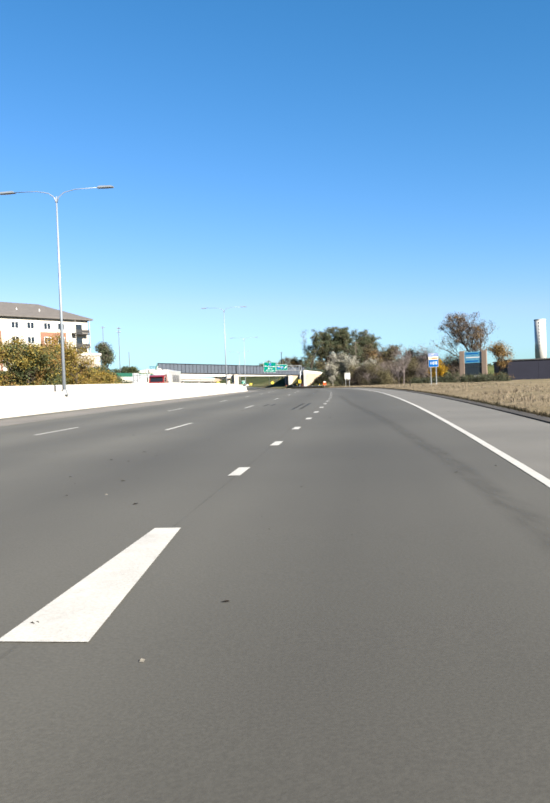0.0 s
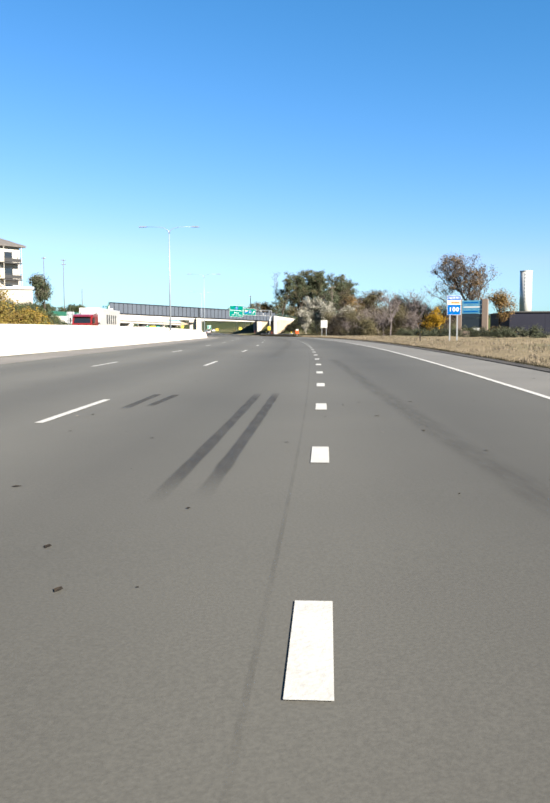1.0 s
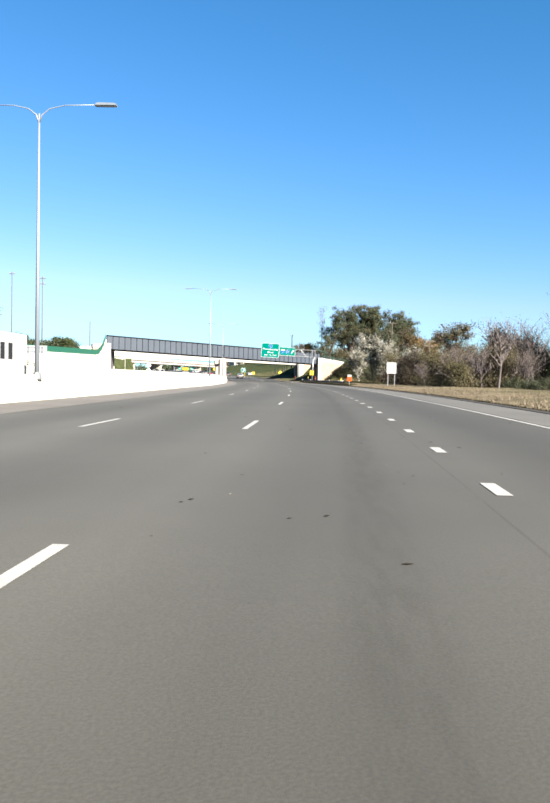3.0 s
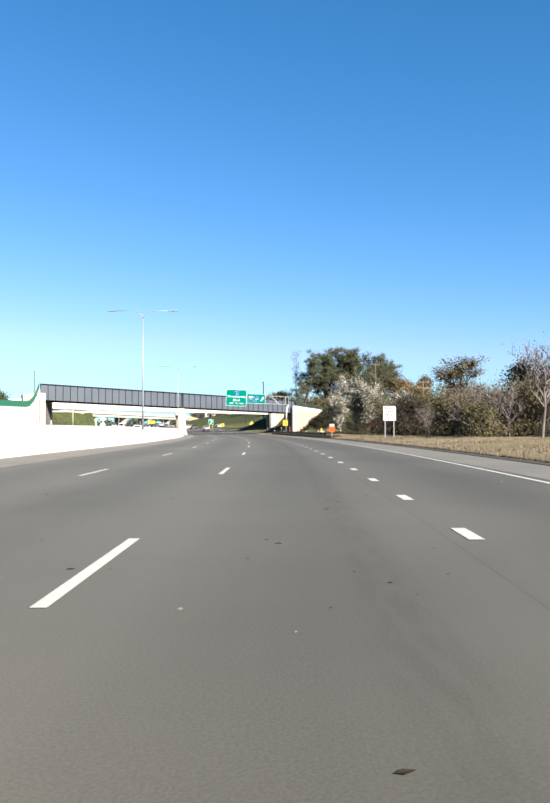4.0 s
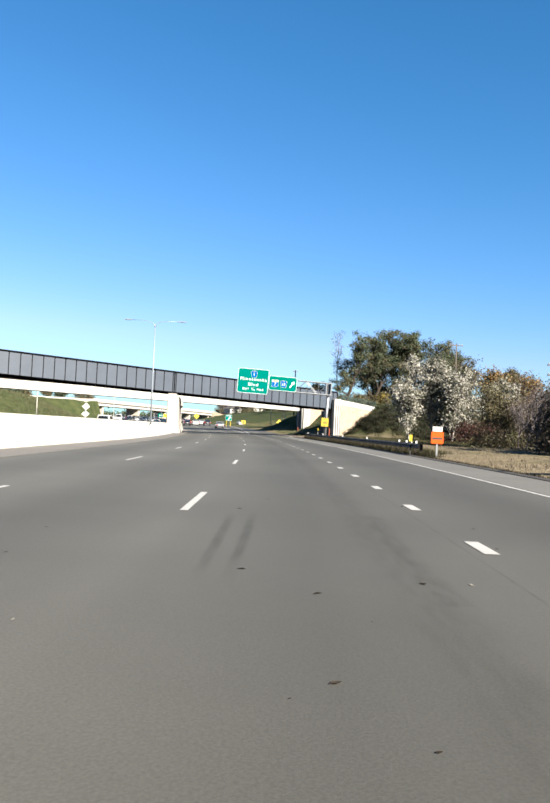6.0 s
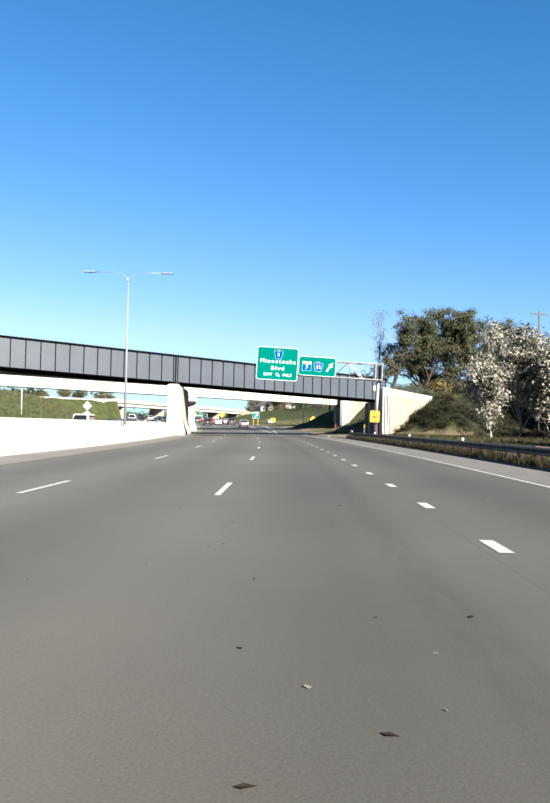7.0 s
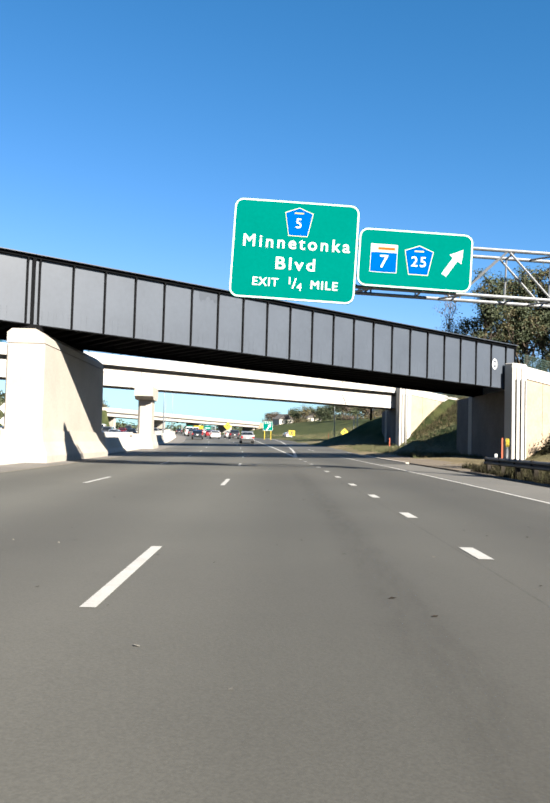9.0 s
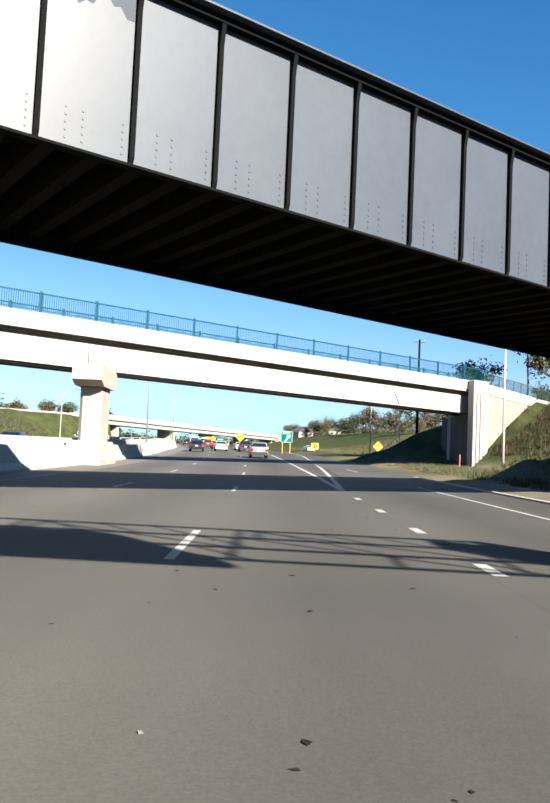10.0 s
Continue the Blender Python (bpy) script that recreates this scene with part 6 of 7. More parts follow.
for k in range(20):
    a0, a1 = 2 * math.pi * k / 20, 2 * math.pi * (k + 1) / 20
    tag_shape.add([(0.26 * math.cos(a0), 0, 0.36 * math.sin(a0)), (0.26 * math.cos(a1), 0, 0.36 * math.sin(a1)), (0.16 * math.cos(a1), 0, 0.26 * math.sin(a1)), (0.16 * math.cos(a0), 0, 0.26 * math.sin(a0))], [(0, 1, 2, 3)], pose(31.3, -0.016, 7.55 + rail_z(31.3)))
tag_shape.add([(31.15, -0.016, 7.45 + rail_z(31.3)), (31.42, -0.016, 7.5 + rail_z(31.3)), (31.40, -0.016, 7.62 + rail_z(31.3)), (31.18, -0.016, 7.66 + rail_z(31.3))], [(0, 1, 2, 3)])
gtag = tagged(part("paint_scrawl", tag_shape, M_SIGNWHITE), "round white spray-painted scrawl on the girder", "graffiti")
gtag.matrix_basis = RAIL


# ---------- vehicles ----------
M_GLASS = glass_material("tinted_car_glass", (0.02, 0.024, 0.028))
M_TYRE = material("tyre", (0.02, 0.02, 0.02), 0.85, vary=0.2)
M_RIM = material("alloy_rim", (0.45, 0.46, 0.47), 0.35, metal=0.8, vary=0.1)
M_TAIL = material("red_tail_lamp", (0.45, 0.012, 0.01), 0.25, vary=0.1, bump=0)
M_HEAD = material("clear_headlamp", (0.75, 0.77, 0.78), 0.15, vary=0.05, bump=0)
M_TRIM = material("black_trim_plastic", (0.02, 0.02, 0.021), 0.6, vary=0.2)


def car_paint(name, colour, metal=0.3):
    mat = material(name, colour, 0.28, metal=metal, vary=0.06, scale=1, fine=30, bump=0, spec=0.6)
    mat.node_tree.nodes["Principled BSDF"].inputs["Coat Weight"].default_value = 0.6
    return mat


PAINT = {"silver": car_paint("silver_paint", (0.55, 0.56, 0.57), 0.5), "white": car_paint("white_paint", (0.82, 0.82, 0.80), 0.0), "black": car_paint("black_paint", (0.02, 0.021, 0.024)), "blue": car_paint("dark_blue_paint", (0.03, 0.045, 0.09)), "red": car_paint("red_paint", (0.42, 0.02, 0.018)), "grey": car_paint("grey_paint", (0.16, 0.165, 0.17), 0.5)}
# side outlines as (along, height), rear to front
BODIES = {
    "suv": ([(-2.3, 0.35), (-2.36, 0.55), (-2.33, 0.95), (-2.28, 1.08), (0.95, 1.06), (1.95, 0.96), (2.28, 0.78), (2.34, 0.5), (2.25, 0.32)], [(-2.24, 1.06), (-1.98, 1.56), (-1.6, 1.66), (0.05, 1.68), (0.35, 1.62), (1.15, 1.04)], 1.84, (1.42, -1.38), 0.36),
    "sedan": ([(-2.35, 0.32), (-2.42, 0.55), (-2.36, 0.92), (-2.2, 1.0), (1.0, 0.94), (2.05, 0.82), (2.36, 0.66), (2.4, 0.42), (2.3, 0.28)], [(-1.75, 0.98), (-0.95, 1.38), (-0.5, 1.45), (0.1, 1.44), (0.3, 1.4), (1.15, 0.93)], 1.80, (1.45, -1.40), 0.33),
    "van": ([(-2.6, 0.35), (-2.66, 0.6), (-2.64, 1.2), (-2.6, 1.3), (1.7, 1.2), (2.3, 1.0), (2.55, 0.8), (2.6, 0.5), (2.5, 0.32)], [(-2.6, 1.28), (-2.54, 2.0), (-2.4, 2.15), (0.8, 2.15), (1.0, 2.08), (1.75, 1.18)], 1.95, (1.65, -1.6), 0.36),
}


def car(kind, colour, m, label):
    low, cab, w, axles, wr = BODIES[kind]
    ob = empty("car", m, label, "car", "traffic")
    h = w / 2

    def loft(outline, stops):
        sh, n = Shape(), len(outline)
        cy, cz = sum(a for a, _ in outline) / n, min(b for _, b in outline)
        for x, k, kz in stops:
            sh.v += [(x, cy + (a - cy) * k, cz + (b - cz) * kz) for a, b in outline]
        for j in range(len(stops) - 1):
            sh.f += [(j * n + i, j * n + (i + 1) % n, (j + 1) * n + (i + 1) % n, (j + 1) * n + i) for i in range(n)]
        sh.f += [tuple(range(n)), tuple((len(stops) - 1) * n + i for i in range(n - 1, -1, -1))]
        return sh

    body = part("body", loft(low, [(-h, 0.97, 0.93), (-h + 0.05, 0.99, 0.98), (-h + 0.2, 1, 1), (h - 0.2, 1, 1), (h - 0.05, 0.99, 0.98), (h, 0.97, 0.93)]), PAINT[colour], ob)
    i_ = 0.06
    cabin = part("cabin", loft(cab, [(-h + i_, 0.97, 0.0), (-h + i_ + 0.02, 0.97, 0.05), (-h + 0.17, 0.93, 0.93), (-h + 0.27, 0.95, 1.0), (h - 0.27, 0.95, 1.0), (h - 0.17, 0.93, 0.93), (h - i_ - 0.02, 0.97, 0.05), (h - i_, 0.97, 0.0)]), PAINT[colour], ob)
    zb, zt = cab[0][1], max(b for _, b in cab)
    # rear window, windscreen and side glass sit just proud of the cabin
    (ya, za), (yb, zb2) = cab[0], cab[1]
    mid = sum(a for a, _ in cab) / len(cab)
    f = lambda a: mid + (a - mid) * 0.955
    rear = [(f(ya + (yb - ya) * 0.22) - 0.025, za + (zb2 - za) * 0.25), (f(ya + (yb - ya) * 0.92) - 0.025, za + (zb2 - za) * 0.92)]
    part("rear_window", Shape().add([(-h + 0.17, rear[0][0], rear[0][1]), (h - 0.17, rear[0][0], rear[0][1]), (h - 0.28, rear[1][0], rear[1][1]), (-h + 0.28, rear[1][0], rear[1][1])], [(0, 1, 2, 3)]), M_GLASS, cabin)
    (yc, zc), (yd, zd) = cab[-1], cab[-2]
    fr = [(f(yc + (yd - yc) * 0.12) + 0.03, zc + (zd - zc) * 0.15), (f(yc + (yd - yc) * 0.9) + 0.03, zc + (zd - zc) * 0.92)]
    part("windscreen", Shape().add([(-h + 0.22, fr[0][0], fr[0][1]), (h - 0.22, fr[0][0], fr[0][1]), (h - 0.36, fr[1][0], fr[1][1]), (-h + 0.36, fr[1][0], fr[1][1])], [(0, 1, 2, 3)]), M_GLASS, cabin)
    for sg in (-1, 1):
        lo, hi = zb + 0.08, zb + (zt - zb) * 0.82
        x0, x1 = sg * (h - 0.065), sg * (h - 0.145)
        part("side_window", Shape().add([(x0 + sg * 0.012, f(cab[0][0]) + 0.35, lo), (x0 + sg * 0.012, f(cab[-1][0]) - 0.45, lo), (x1 + sg * 0.012, f(cab[-2][0]) - 0.15, hi), (x1 + sg * 0.012, f(cab[1][0]) + 0.2, hi)], [(0, 1, 2, 3)]), M_GLASS, cabin)
        yr = low[2][0]
        part("tail_light", Shape().box(min(sg * (h - 0.02), sg * (h - 0.30)), yr - 0.02, low[2][1] - 0.26, max(sg * (h - 0.02), sg * (h - 0.30)), yr + 0.14, low[2][1] + 0.02, b=0.02), M_TAIL, body)
        yf = low[-3][0]
        part("headlight", Shape().box(min(sg * (h - 0.04), sg * (h - 0.42)), yf - 0.16, low[-3][1] - 0.12, max(sg * (h - 0.04), sg * (h - 0.42)), yf + 0.02, low[-3][1] + 0.02, b=0.02), M_HEAD, body)
        part("mirror", Shape().box(min(sg * h, sg * (h + 0.2)), cab[-1][0] - 0.5, zb + 0.02, max(sg * h, sg * (h + 0.2)), cab[-1][0] - 0.38, zb + 0.18, b=0.02), PAINT[colour], ob)
        for ya_ in axles:
            wh = part("wheel", Shape().tube([(sg * (h - 0.22), ya_, wr), (sg * (h - 0.19), ya_, wr), (sg * (h + 0.0), ya_, wr), (sg * (h + 0.02), ya_, wr)], [wr * 0.9, wr, wr, wr * 0.9], 18), M_TYRE, ob)
            part("rim", Shape().tube([(sg * (h + 0.015), ya_, wr), (sg * (h + 0.03), ya_, wr)], [wr * 0.64, wr * 0.55], 14), M_RIM, wh)
    part("rear_bumper", Shape().box(-h + 0.06, low[1][0] - 0.05, 0.30, h - 0.06, low[1][0] + 0.2, 0.62, b=0.04), M_TRIM if kind == "suv" else PAINT[colour], ob)
    part("plate", Shape().box(-0.16, low[2][0] - 0.045, low[2][1] - 0.28, 0.16, low[2][0] - 0.01, low[2][1] - 0.12), M_SIGNWHITE, body)
    return ob


car("suv", "silver", road_pose(203.0, -1.95), "silver sport utility car seen from behind on the highway")
for kind_, colour_, s_at, d_at in (("sedan", "black", 221, -8.9), ("sedan", "white", 236, -5.6), ("suv", "black", 240, -1.9), ("sedan", "red", 262, -5.5), ("sedan", "white", 258, -1.6), ("suv", "grey", 268, -9.0), ("van", "white", 285, -9.0), ("suv", "red", 300, -5.5), ("van", "white", 318, -5.4), ("sedan", "grey", 306, -1.8), ("suv", "white", 335, -1.8), ("sedan", "black", 340, -9.0), ("sedan", "white", 292, 16.5)):
    car(kind_, colour_, road_pose(s_at, d_at), {"sedan": "%s saloon car in slow traffic", "suv": "%s sport utility car in slow traffic", "van": "%s delivery van in slow traffic"}[kind_] % colour_)
for kind_, colour_, s_at, d_at in (("suv", "black", 151, -20.5), ("suv", "blue", 158, -24.0), ("sedan", "grey", 170, -17.0), ("van", "white", 122, -22.0), ("sedan", "blue", 182, -17.0), ("suv", "black", 190, -24.0), ("sedan", "silver", 205, -20.5), ("sedan", "white", 214, -17.0), ("suv", "grey", 228, -24.0), ("sedan", "black", 236, -20.5), ("van", "white", 247, -27.0), ("suv", "silver", 256, -17.0), ("sedan", "red", 266, -24.0), ("sedan", "white", 277, -20.5), ("suv", "white", 290, -27.5), ("sedan", "blue", 301, -17.0), ("van", "grey", 318, -24.0), ("suv", "white", 330, -20.5)):
    car(kind_, colour_, road_pose(s_at, d_at, 0, 180), "%s car in the oncoming carriageway" % colour_)


def truck(m, cab_paint, label, trailer_label, box_mat):
    ob = empty("truck", m, label, "truck")
    cab = part("cab", Shape().prism([(-2.2, 0.6), (1.55, 0.6), (1.55, 2.02), (1.05, 2.88), (0.7, 3.1), (0.2, 3.18), (-2.2, 3.22)], -1.18, 1.18, axis="x"), cab_paint, ob)
    part("bonnet", Shape().prism([(1.553, 0.62), (3.3, 0.62), (3.5, 0.75), (3.58, 1.4), (3.3, 1.72), (1.553, 1.98)], -1.02, 1.02, axis="x"), cab_paint, ob)
    part("windscreen", Shape().add([(-1.0, 1.53, 2.08), (1.0, 1.53, 2.08), (0.96, 1.1, 2.82), (-0.96, 1.1, 2.82)], [(0, 1, 2, 3)]), M_GLASS, ob)
    part("sun_visor", Shape().prism([(0.98, 2.98), (1.36, 2.86), (1.36, 2.9), (0.94, 3.04)], -1.05, 1.05, axis="x"), cab_paint, cab)
    part("grille", Shape().box(-0.6, 3.56, 0.8, 0.6, 3.64, 1.42, b=0.02), M_RIM, ob)
    part("bumper", Shape().box(-1.15, 3.3, 0.42, 1.15, 3.66, 0.74, b=0.05), M_RIM, ob)
    part("chassis", Shape().box(-0.5, -5.1, 0.6, 0.5, 1.5, 0.95), M_TRIM, ob)
    for sg in (-1, 1):
        part("side_window", Shape().add([(sg * 1.185, 0.3, 2.05), (sg * 1.185, 1.4, 2.05), (sg * 1.185, 1.02, 2.75), (sg * 1.185, 0.3, 2.75)], [(0, 1, 2, 3)]), M_GLASS, cab)
        part("headlight", Shape().box(min(sg * 0.66, sg * 0.98), 3.5, 1.0, max(sg * 0.66, sg * 0.98), 3.6, 1.25, b=0.02), M_HEAD, ob)
        part("mirror", Shape().box(min(sg * 1.32, sg * 1.5), 1.3, 2.1, max(sg * 1.32, sg * 1.5), 1.42, 2.75, b=0.02).box(min(sg * 1.17, sg * 1.34), 1.33, 2.4, max(sg * 1.17, sg * 1.34), 1.38, 2.46), M_TRIM, ob)
        part("exhaust_stack", Shape().tube([(sg * 1.0, -2.32, 0.9), (sg * 1.0, -2.32, 3.5)], 0.075, 10), M_RIM, ob)
        part("mudguard", Shape().prism([(1.9, 1.0), (2.1, 1.25), (2.9, 1.25), (3.2, 0.95), (3.2, 1.3), (2.9, 1.5), (2.1, 1.5), (1.85, 1.3)], min(sg * 0.95, sg * 1.2), max(sg * 0.95, sg * 1.2), axis="x"), cab_paint, ob)
    for y_ in (2.5, -3.2, -4.5):
        for sg in (-1, 1):
            wh = part("wheel", Shape().tube([(sg * 0.9, y_, 0.5), (sg * 1.22, y_, 0.5)], 0.5, 18), M_TYRE, ob)
            part("rim", Shape().tube([(sg * 1.225, y_, 0.5), (sg * 1.24, y_, 0.5)], [0.3, 0.24], 14), M_RIM, wh)
    tr = empty("trailer", m @ pose(0, -2.6, 0), trailer_label, "trailer")
    part("box", Shape().box(-1.27, -14.4, 1.15, 1.27, 0.0, 4.05, b=0.04), box_mat, tr)
    part("underframe", Shape().box(-0.6, -14.0, 0.8, 0.6, -0.4, 1.14), M_TRIM, tr)
    for k, (a, b) in enumerate(((-11.4, -10.6), (-9.9, -9.1), (-8.4, -7.6), (-6.9, -6.1), (-5.4, -4.6))):
        for sg in (-1, 1):
            part("marking_bar", Shape().box(min(sg * 1.275, sg * 1.28), a, 2.1, max(sg * 1.275, sg * 1.28), b, 3.3), M_TRIM, tr, "dark bar marking")
    for y_ in (-11.6, -12.9):
        for sg in (-1, 1):
            wh = part("wheel", Shape().tube([(sg * 0.9, y_, 0.5), (sg * 1.22, y_, 0.5)], 0.5, 18), M_TYRE, tr)
            part("rim", Shape().tube([(sg * 1.225, y_, 0.5), (sg * 1.24, y_, 0.5)], [0.3, 0.24], 14), M_RIM, wh)


truck(road_pose(-28.0, -25.5, 0, 180), PAINT["red"], "red tractor unit facing oncoming on the highway", "white box trailer behind the red tractor unit", PAINT["white"])

# ---------- far overpass ----------
fa, fb = Vector((-60.0, 540.0, 0)), Vector((-94.45, 353.3, 0))
fo_len = (fb - fa).length
fm = Matrix.Translation(fa) @ Matrix.Rotation(math.atan2(fb.y - fa.y, fb.x - fa.x), 4, "Z")
fo = empty("flyover", fm, "long pale concrete flyover crossing the highway far off", "bridge")
part("deck", Shape().box(0, -5, 9.6, fo_len, 5, 10.1), M_CONCRETE, fo)
for sg in (-5.0, 4.7):
    part("parapet", Shape().box(0, sg, 10.1, fo_len, sg + 0.3, 11.1), M_BEAM, fo)
for n_ in (-4, -1.4, 1.4, 4):
    part("beam", Shape().box(0, n_ - 0.35, 8.2, fo_len, n_ + 0.35, 9.6), M_BEAM, fo)
for u in (8, 48, 92, 132, 176):
    part("pier", Shape().box(u - 0.7, -3.4, -1, u + 0.7, 3.4, 8.2, b=0.1), M_CONCRETE, fo)
part("end_wall", Shape().prism([(-30, 2.0), (3, -1), (3, 11.1), (-30, 9.0)], -5.3, 5.3), M_STONE, fo, "tan stone end wall")
bsh, rj = Shape(), random.Random(9)
for a in range(16):
    u = fo_len - 3 + 6.2 * a
    for b in range(12):
        f_ = b / 11
        half = 5.6 + 15 * abs(2 * f_ - 1) if b not in (5, 6) else 5.2
        n_ = (half if f_ > 0.5 else -half)
        zt = 10.0 - 0.012 * (6.2 * a) - max(0.0, abs(n_) - 5.6) * 0.75 - (max(0.0, 18.6 - 6.2 * a) * 0.55 if abs(n_) > 5.4 else 0.0)
        bsh.v.append((u + rj.uniform(-1, 1), n_ + rj.uniform(-0.5, 0.5), zt + rj.uniform(-0.35, 0.35)))
bsh.f = [(12 * a + b, 12 * a + b + 1, 12 * a + b + 13, 12 * a + b + 12) for a in range(15) for b in range(11)]
part("wing_wall", Shape().prism([(fo_len - 2, -1.0), (fo_len + 18, 8.6), (fo_len + 18, 10.4), (fo_len - 2, 11.0)], 5.25, 5.55), M_CONCRETE, fo, "pale concrete wing wall")
part("approach_bank", bsh, M_LAND, fo, "grassy approach bank", smooth=True)
part("end_wall", Shape().prism([(fo_len - 2, 10.05), (fo_len + 90, 8.2), (fo_len + 90, 9.2), (fo_len - 2, 11.1)], -5.3, -5.0), M_BEAM, fo, "pale concrete end wall")

far_gantry = empty("far_sign_gantry", pose(-63.8, 395.0, 0, 0, 0, 8), "far overhead sign frame with green and yellow panels", "sign gantry")
gz_ = land_at(-63.8, 395.0) - 0.5
for x_ in (-6.5, 6.5):
    part("post", Shape().tube([(x_, 0.3, gz_), (x_, 0.3, 6.4)], [0.22, 0.18], 8), M_GALV, far_gantry)
for z_ in (4.8, 6.0):
    part("beam", Shape().tube([(-6.7, 0.3, z_), (6.7, 0.3, z_)], 0.1, 6), M_GALV, far_gantry)
for x_, w_, mat_ in ((-3.3, 2.2, M_SIGNGREEN), (0.0, 3.6, M_SIGNYELLOW), (3.5, 2.6, M_SIGNGREEN)):
    pn = part("sign_panel", Shape().box(x_ - w_ / 2, 0.0, 4.6, x_ + w_ / 2, 0.06, 6.2, b=0.02), mat_, far_gantry, "plain sign panel seen from far off")
    part("marking_bar", Shape().box(x_ - w_ * 0.36, -0.012, 5.25, x_ + w_ * 0.36, -0.002, 5.55), M_SIGNWHITE if mat_ is M_SIGNGREEN else M_BLACK, pn)
bank_lamp = empty("street_lamp", pose(-51.6, 226.0, land_at(-51.6, 226.0) - 0.2, 0, 0, 0), "slender pale single-arm lamp on the grass bank", "street lamp")
hl_ = 9.3 - land_at(-51.6, 226.0)
part("pole", Shape().tube([(0, 0, 0), (0, 0, hl_ * 0.8)], [0.075, 0.05], 8), M_POLEWHITE, bank_lamp)
part("arm", Shape().tube([(0, 0, hl_ * 0.8), (0.15, 0, hl_ * 0.9), (0.7, 0, hl_ * 0.98), (1.9, 0, hl_)], [0.06, 0.05, 0.04, 0.035], 7), M_POLEWHITE, bank_lamp)
part("lamp_head", Shape().box(1.8, -0.15, hl_ - 0.06, 2.5, 0.15, hl_ + 0.08, b=0.03), M_LAMP, bank_lamp)

# ---------- houses on the far bank ----------
def house(x, y, w, d_, h, turn, wall_mat, roof_mat, label):
    g = land_at(x, y) - 0.3
    ob = empty("house", pose(x, y, g, 0, 0, turn), label, "house")
    wl = part("wall", Shape().box(-w / 2, -d_ / 2, 0, w / 2, d_ / 2, h), wall_mat, ob)
    part("roof", Shape().prism([(-w / 2 - 0.4, h), (w / 2 + 0.4, h), (0, h + w * 0.32)], -d_ / 2 - 0.4, d_ / 2 + 0.4), roof_mat, ob)
    part("door", Shape().box(-0.5, -d_ / 2 - 0.05, 0.2, 0.5, -d_ / 2 - 0.003, 2.3), M_TRIM, ob)
    for x_ in (-w * 0.3, w * 0.3):
        wi = part("window", Shape().box(x_ - 0.6, -d_ / 2 - 0.06, 1.2, x_ + 0.6, -d_ / 2 - 0.004, 2.4), M_SIGNWHITE, wl)
        part("pane", Shape().box(x_ - 0.5, -d_ / 2 - 0.07, 1.3, x_ + 0.5, -d_ / 2 - 0.062, 2.3), M_GLASS, wi)


M_ROOF = material("grey_shingles", (0.165, 0.15, 0.142), 0.9, vary=0.25, scale=1.2, fine=12, bump=0.3)
M_SIDING = material("cream_siding", (0.74, 0.69, 0.60), 0.8, vary=0.08, scale=0.5, fine=6)
M_BRICK = material("red_brown_brick", (0.34, 0.16, 0.10), 0.85, vary=0.2, scale=1.0, fine=9, bump=0.3)
house(-26.0, 525.0, 9, 8, 3.0, 30, M_SIDING, M_ROOF, "white house with a grey gabled roof among the far trees")
house(-10.6, 539.0, 9, 8, 3.0, 25, M_SIDING, M_ROOF, "pale house with a gabled roof on the far bank")
house(-42.0, 530.0, 9, 8, 3.0, 35, M_SIDING, M_ROOF, "white house with a grey gabled roof among the far trees")

# ---------- the flats ----------
ac = Vector((-51.6, 41.2, 0))
am = Matrix.Translation((ac.x, ac.y, 5.2)) @ Matrix.Rotation(math.atan2(-19.8, -16.5), 4, "Z")
apt = empty("apartment_building", am, "four-storey cream and brick apartment block with a grey hipped roof", "apartment building")
AL, AD, AH, ST = 46.0, 17.0, 13.6, 3.3
walls = part("wall", Shape().box(0.6, -AD, -2.5, AL, -0.0, AH), M_SIDING, apt)
part("roof", Shape().add([(-0.4, 0.9, AH), (AL + 0.8, 0.9, AH), (AL + 0.8, -AD - 0.9, AH), (-0.4, -AD - 0.9, AH), (8.5, -AD / 2, AH + 4.0), (AL - 8.5, -AD / 2, AH + 4.0),
    (-0.4, 0.9, AH - 0.35), (AL + 0.8, 0.9, AH - 0.35), (AL + 0.8, -AD - 0.9, AH - 0.35), (-0.4, -AD - 0.9, AH - 0.35)],
    [(0, 1, 5, 4), (1, 2, 5), (2, 3, 4, 5), (3, 0, 4), (0, 6, 7, 1), (1, 7, 8, 2), (2, 8, 9, 3), (3, 9, 6, 0), (6, 9, 8, 7)]), M_ROOF, apt, "grey shingled hipped roof")
for x_, w_ in ((7.0, 7.0), (24.0, 9.0)):
    part("brick_panel", Shape().box(x_, 0.004, -2.5, x_ + w_, 0.14, AH - ST - 0.2), M_BRICK, walls, "red-brown brick panel")
for x_ in (6.0, 12.0, 18.0, 26.0):
    part("roof_vent", Shape().tube([(x_, -3.0, AH + 1.2), (x_, -3.0, AH + 2.1)], 0.14, 8), M_SIGNWHITE, apt)
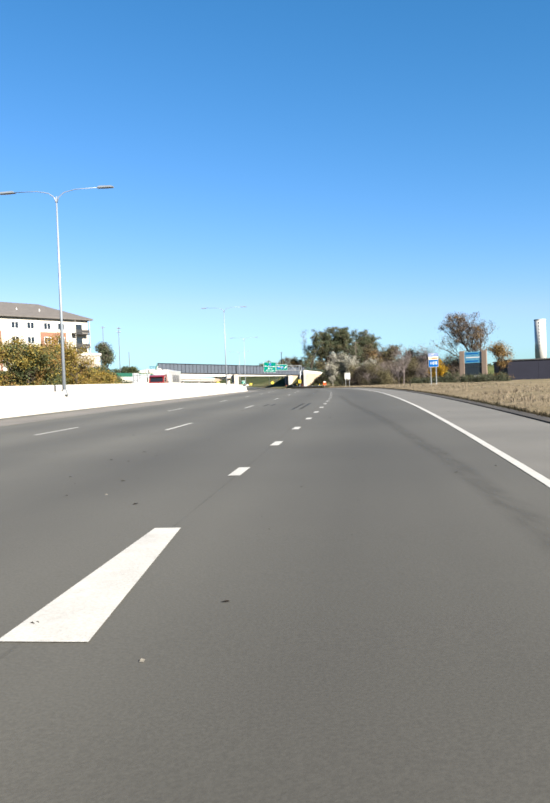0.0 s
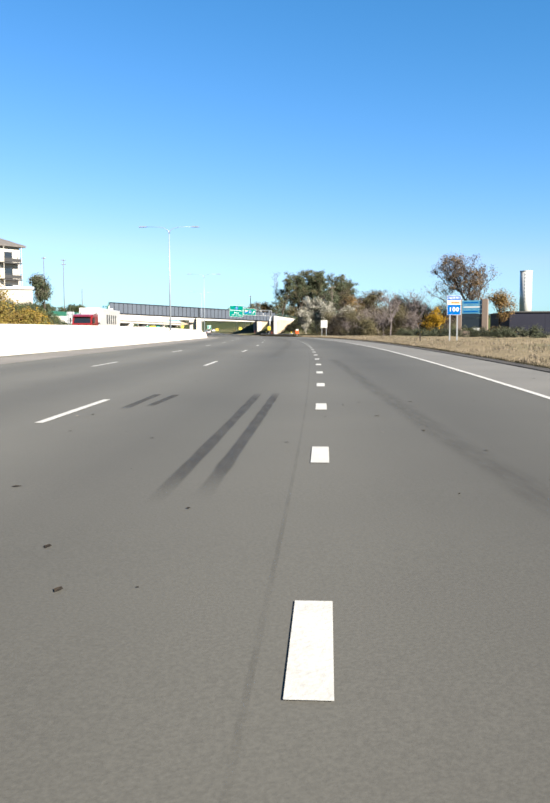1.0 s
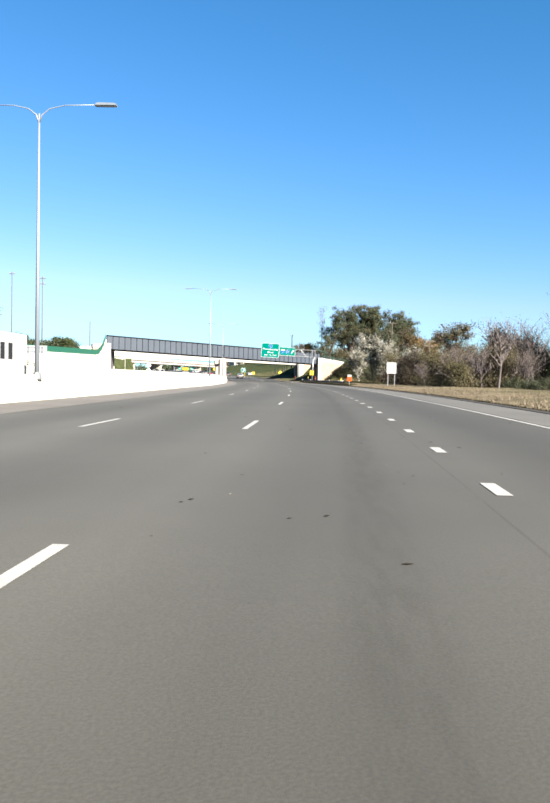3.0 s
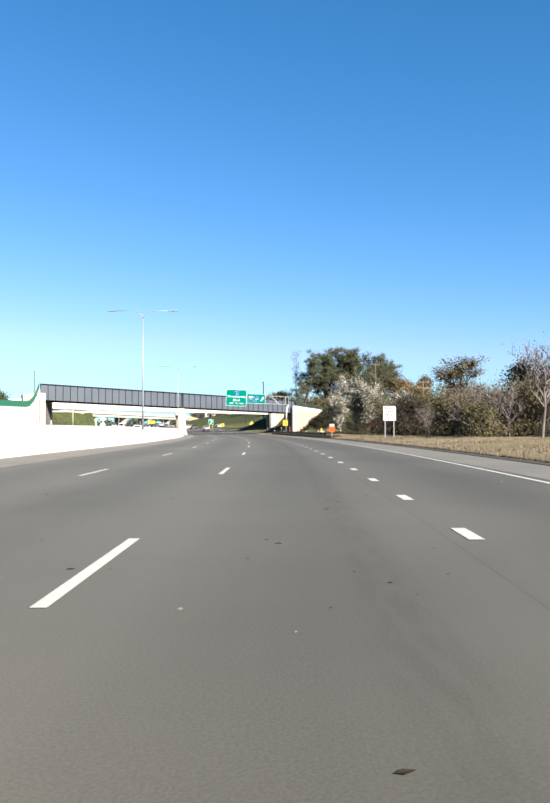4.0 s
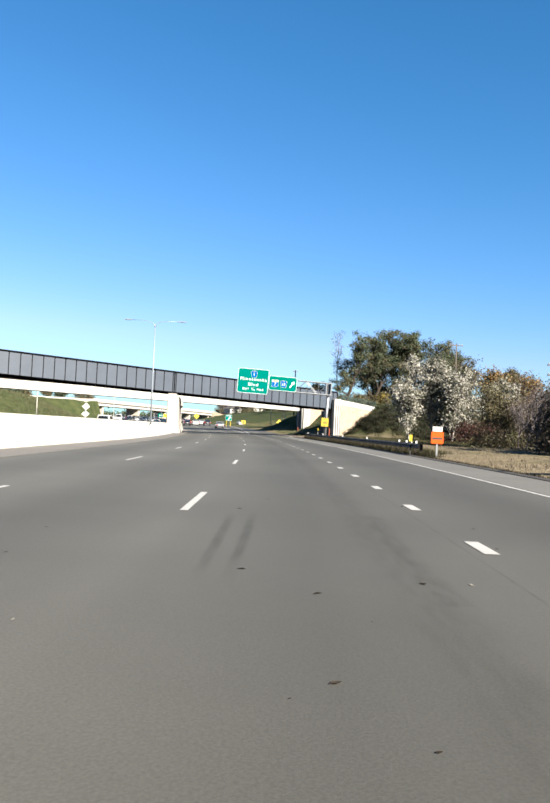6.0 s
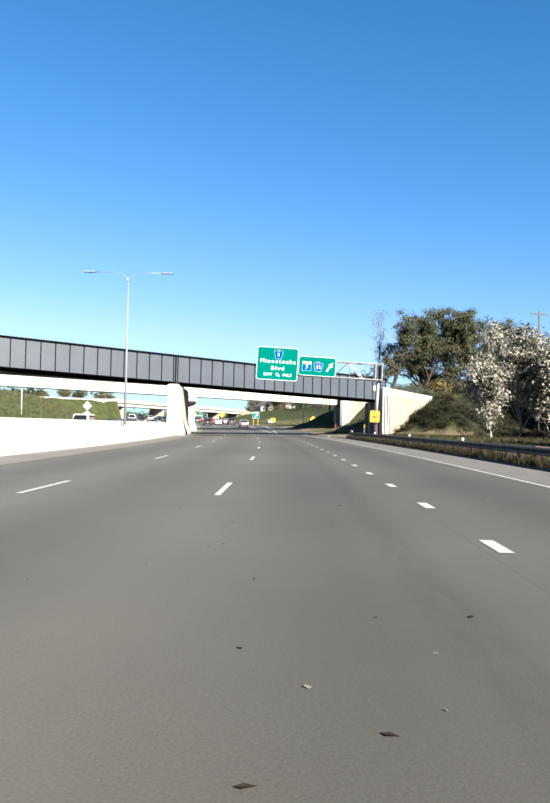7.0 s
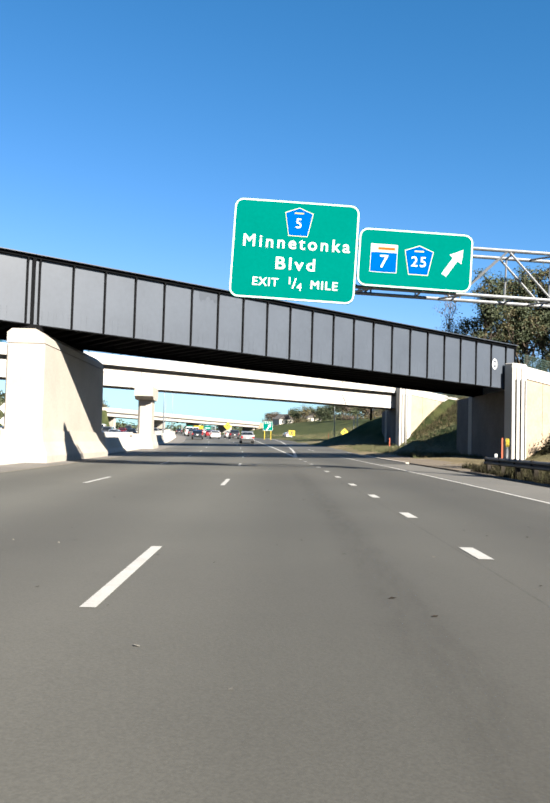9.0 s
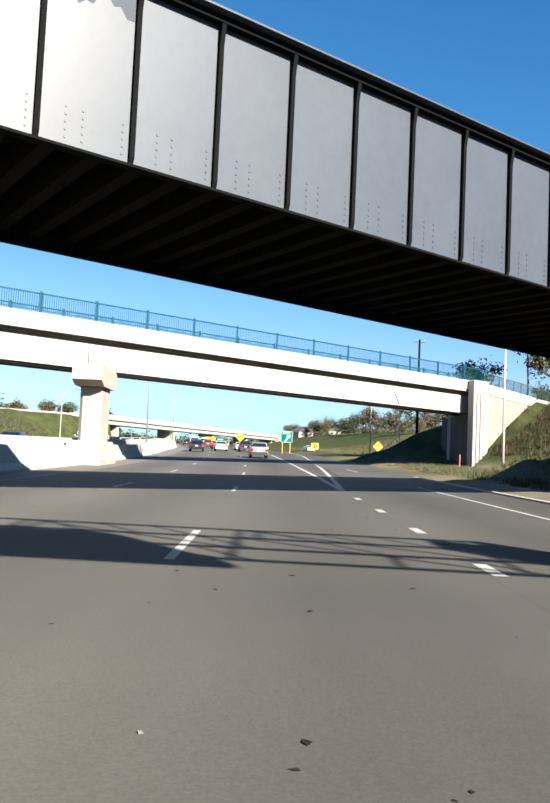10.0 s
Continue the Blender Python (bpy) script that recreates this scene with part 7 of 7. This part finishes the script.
for st in range(4):
    z0 = st * ST + 0.9
    for x_ in (8.4, 12.2, 16.6, 20.6, 25.6, 30.5, 38.5, 43.0):
        wi = part("window", Shape().box(x_ - 0.95, 0.0, z0 - 0.1, x_ + 0.95, 0.18, z0 + 1.5), M_SIGNWHITE, walls, "white window frame")
        for sg in (-1, 1):
            part("pane", Shape().box(x_ + sg * 0.45 - 0.38, 0.181, z0 + 0.02, x_ + sg * 0.45 + 0.38, 0.19, z0 + 1.38), M_GLASS, wi)
    for x_ in (1.2, 34.0):
        bal = part("balcony", Shape().box(x_, 0.0, st * ST - 0.15, x_ + 4.2, 1.6, st * ST + 0.12), M_TRIM, apt, "dark balcony with railing")
        part("balcony_rail", Shape().box(x_, 1.53, st * ST + 1.05, x_ + 4.2, 1.6, st * ST + 1.12).box(x_, 1.55, st * ST + 0.2, x_ + 4.2, 1.58, st * ST + 0.9), M_TRIM, bal)
        for sg in (0.0, 4.1):
            part("balcony_post", Shape().box(x_ + sg, 1.5, st * ST + 0.12, x_ + sg + 0.1, 1.6, min(AH - 0.4, (st + 1) * ST - 0.15)), M_SIDING, bal)
        part("balcony_door", Shape().box(x_ + 1.2, 0.0, st * ST + 0.13, x_ + 3.0, 0.12, st * ST + 2.3), M_GLASS, bal)
    # end wall
    for y_ in (-4.0, -12.0):
        wi = part("window", Shape().box(0.42, y_ - 0.9, z0 - 0.1, 0.6, y_ + 0.9, z0 + 1.5), M_SIGNWHITE, walls)
        part("pane", Shape().box(0.41, y_ - 0.75, z0 + 0.02, 0.419, y_ + 0.75, z0 + 1.38), M_GLASS, wi)
garage = empty("parking_deck", Matrix.Translation((-52.5, 36.5, 0)) @ Matrix.Rotation(radians(20), 4, "Z"), "low tan concrete building on the bank", "building")
part("wall", Shape().box(-3, -4, 2, 3.5, 4, 9.6), M_CONCRETE, garage)
part("roof_slab", Shape().box(-3.3, -4.3, 9.6, 3.8, 4.3, 10.1), M_BEAM, garage)

# ---------- roadside monument, tower and dark shed ----------
pa, pb = Vector((35.0, 25.3, 0)), Vector((39.4, 23.2, 0))
mg = land_at(37, 24)
mm = Matrix.Translation(((pa.x + pb.x) / 2, (pa.y + pb.y) / 2, mg - 0.2)) @ Matrix.Rotation(math.atan2(pb.y - pa.y, pb.x - pa.x), 4, "Z")
hw = (pb - pa).length / 2
mon = empty("monument_sign", mm, "tall sign with brown pillars, blue panels and a dark lower board", "sign")
M_PANELBLUE = material("sky_blue_panel", (0.10, 0.36, 0.58), 0.4, vary=0.08, bump=0)
M_PANELDARK = material("dark_teal_panel", (0.02, 0.035, 0.05), 0.4, vary=0.15, bump=0)
for sg in (-1, 1):
    part("pillar", Shape().box(sg * hw - 0.55, -0.45, 0, sg * hw + 0.55, 0.45, 7.1, b=0.05), M_BROWNWOOD, mon)
part("base_panel", Shape().box(-hw + 0.56, -0.2, 0.3, hw - 0.56, 0.2, 1.1), M_BROWNWOOD, mon)
part("dark_panel", Shape().box(-hw + 0.56, -0.24, 1.7, hw - 0.56, 0.24, 3.5, b=0.03), M_PANELDARK, mon)
for k in range(4):
    z0 = 3.55 + 0.84 * k
    pn = part("blue_panel", Shape().box(-hw + 0.56, -0.26, z0, hw - 0.56, 0.26, z0 + 0.78, b=0.03), M_PANELBLUE if k else M_PANELDARK, mon, "light blue panel with pale bars" if k else "dark panel with pale bars")
    if k:
        part("marking_bar", Shape().box(-hw + 0.9, -0.275, z0 + 0.26, hw - 0.95 - 0.3 * (k % 2), -0.262, z0 + 0.5), M_SIGNWHITE if k == 2 else M_SIGNBLUE, pn)
part("small_panel", Shape().box(0.2, -0.3, 1.15, 1.5, -0.2, 1.65), M_SIGNWHITE, mon)

tx, ty = (140.9, 279.2)
tower = empty("silo", pose(tx, ty, land_at(tx, ty) - 0.5, 0, 0, 12), "tall plain white round concrete grain silo", "silo")
tz = 33.2 - land_at(tx, ty)
part("shaft", Shape().tube([(0, 0, 0), (0, 0, tz - 0.4)], 3.05, 28), PAINT["white"], tower, smooth=True)
part("cap", Shape().tube([(0, 0, tz - 0.4), (0, 0, tz)], 3.2, 28), M_BEAM, tower)
for k in range(9):
    part("marking_bar", Shape().box(-0.22, -0.06, 0.36 * tz + 1.75 * k, 0.18, 0.02, 0.36 * tz + 1.75 * k + 1.0, pose(3.02 * math.cos(4.0), 3.02 * math.sin(4.0), 0, 0, 0, math.degrees(4.0) + 90)), M_GALV, tower, "grey upright lettering as bars")
sx, sy = 47.5, 33.0
shed = empty("warehouse", pose(sx, sy, land_at(sx, sy) - 0.3, 0, 0, -8), "long low dark blue-grey warehouse behind the hedge", "warehouse")
M_SHED = material("dark_blue_cladding", (0.022, 0.024, 0.042), 0.6, vary=0.15, scale=0.6, fine=5, spec=0.08)
for k in range(10):
    part("wall_panel", Shape().box(7.0 * k, 0, 0, 7.0 * k + 6.97, 22, 4.9), M_SHED, shed)
part("roof", Shape().box(-0.3, -0.3, 4.9, 70.3, 22.3, 5.15), M_TRIM, shed)
for k, x_ in enumerate((12.0, 26.0, 47.0)):
    part("vent_plate", Shape().box(x_, -0.05, 3.0, x_ + 1.1, -0.004, 4.0), M_SIGNWHITE, shed)
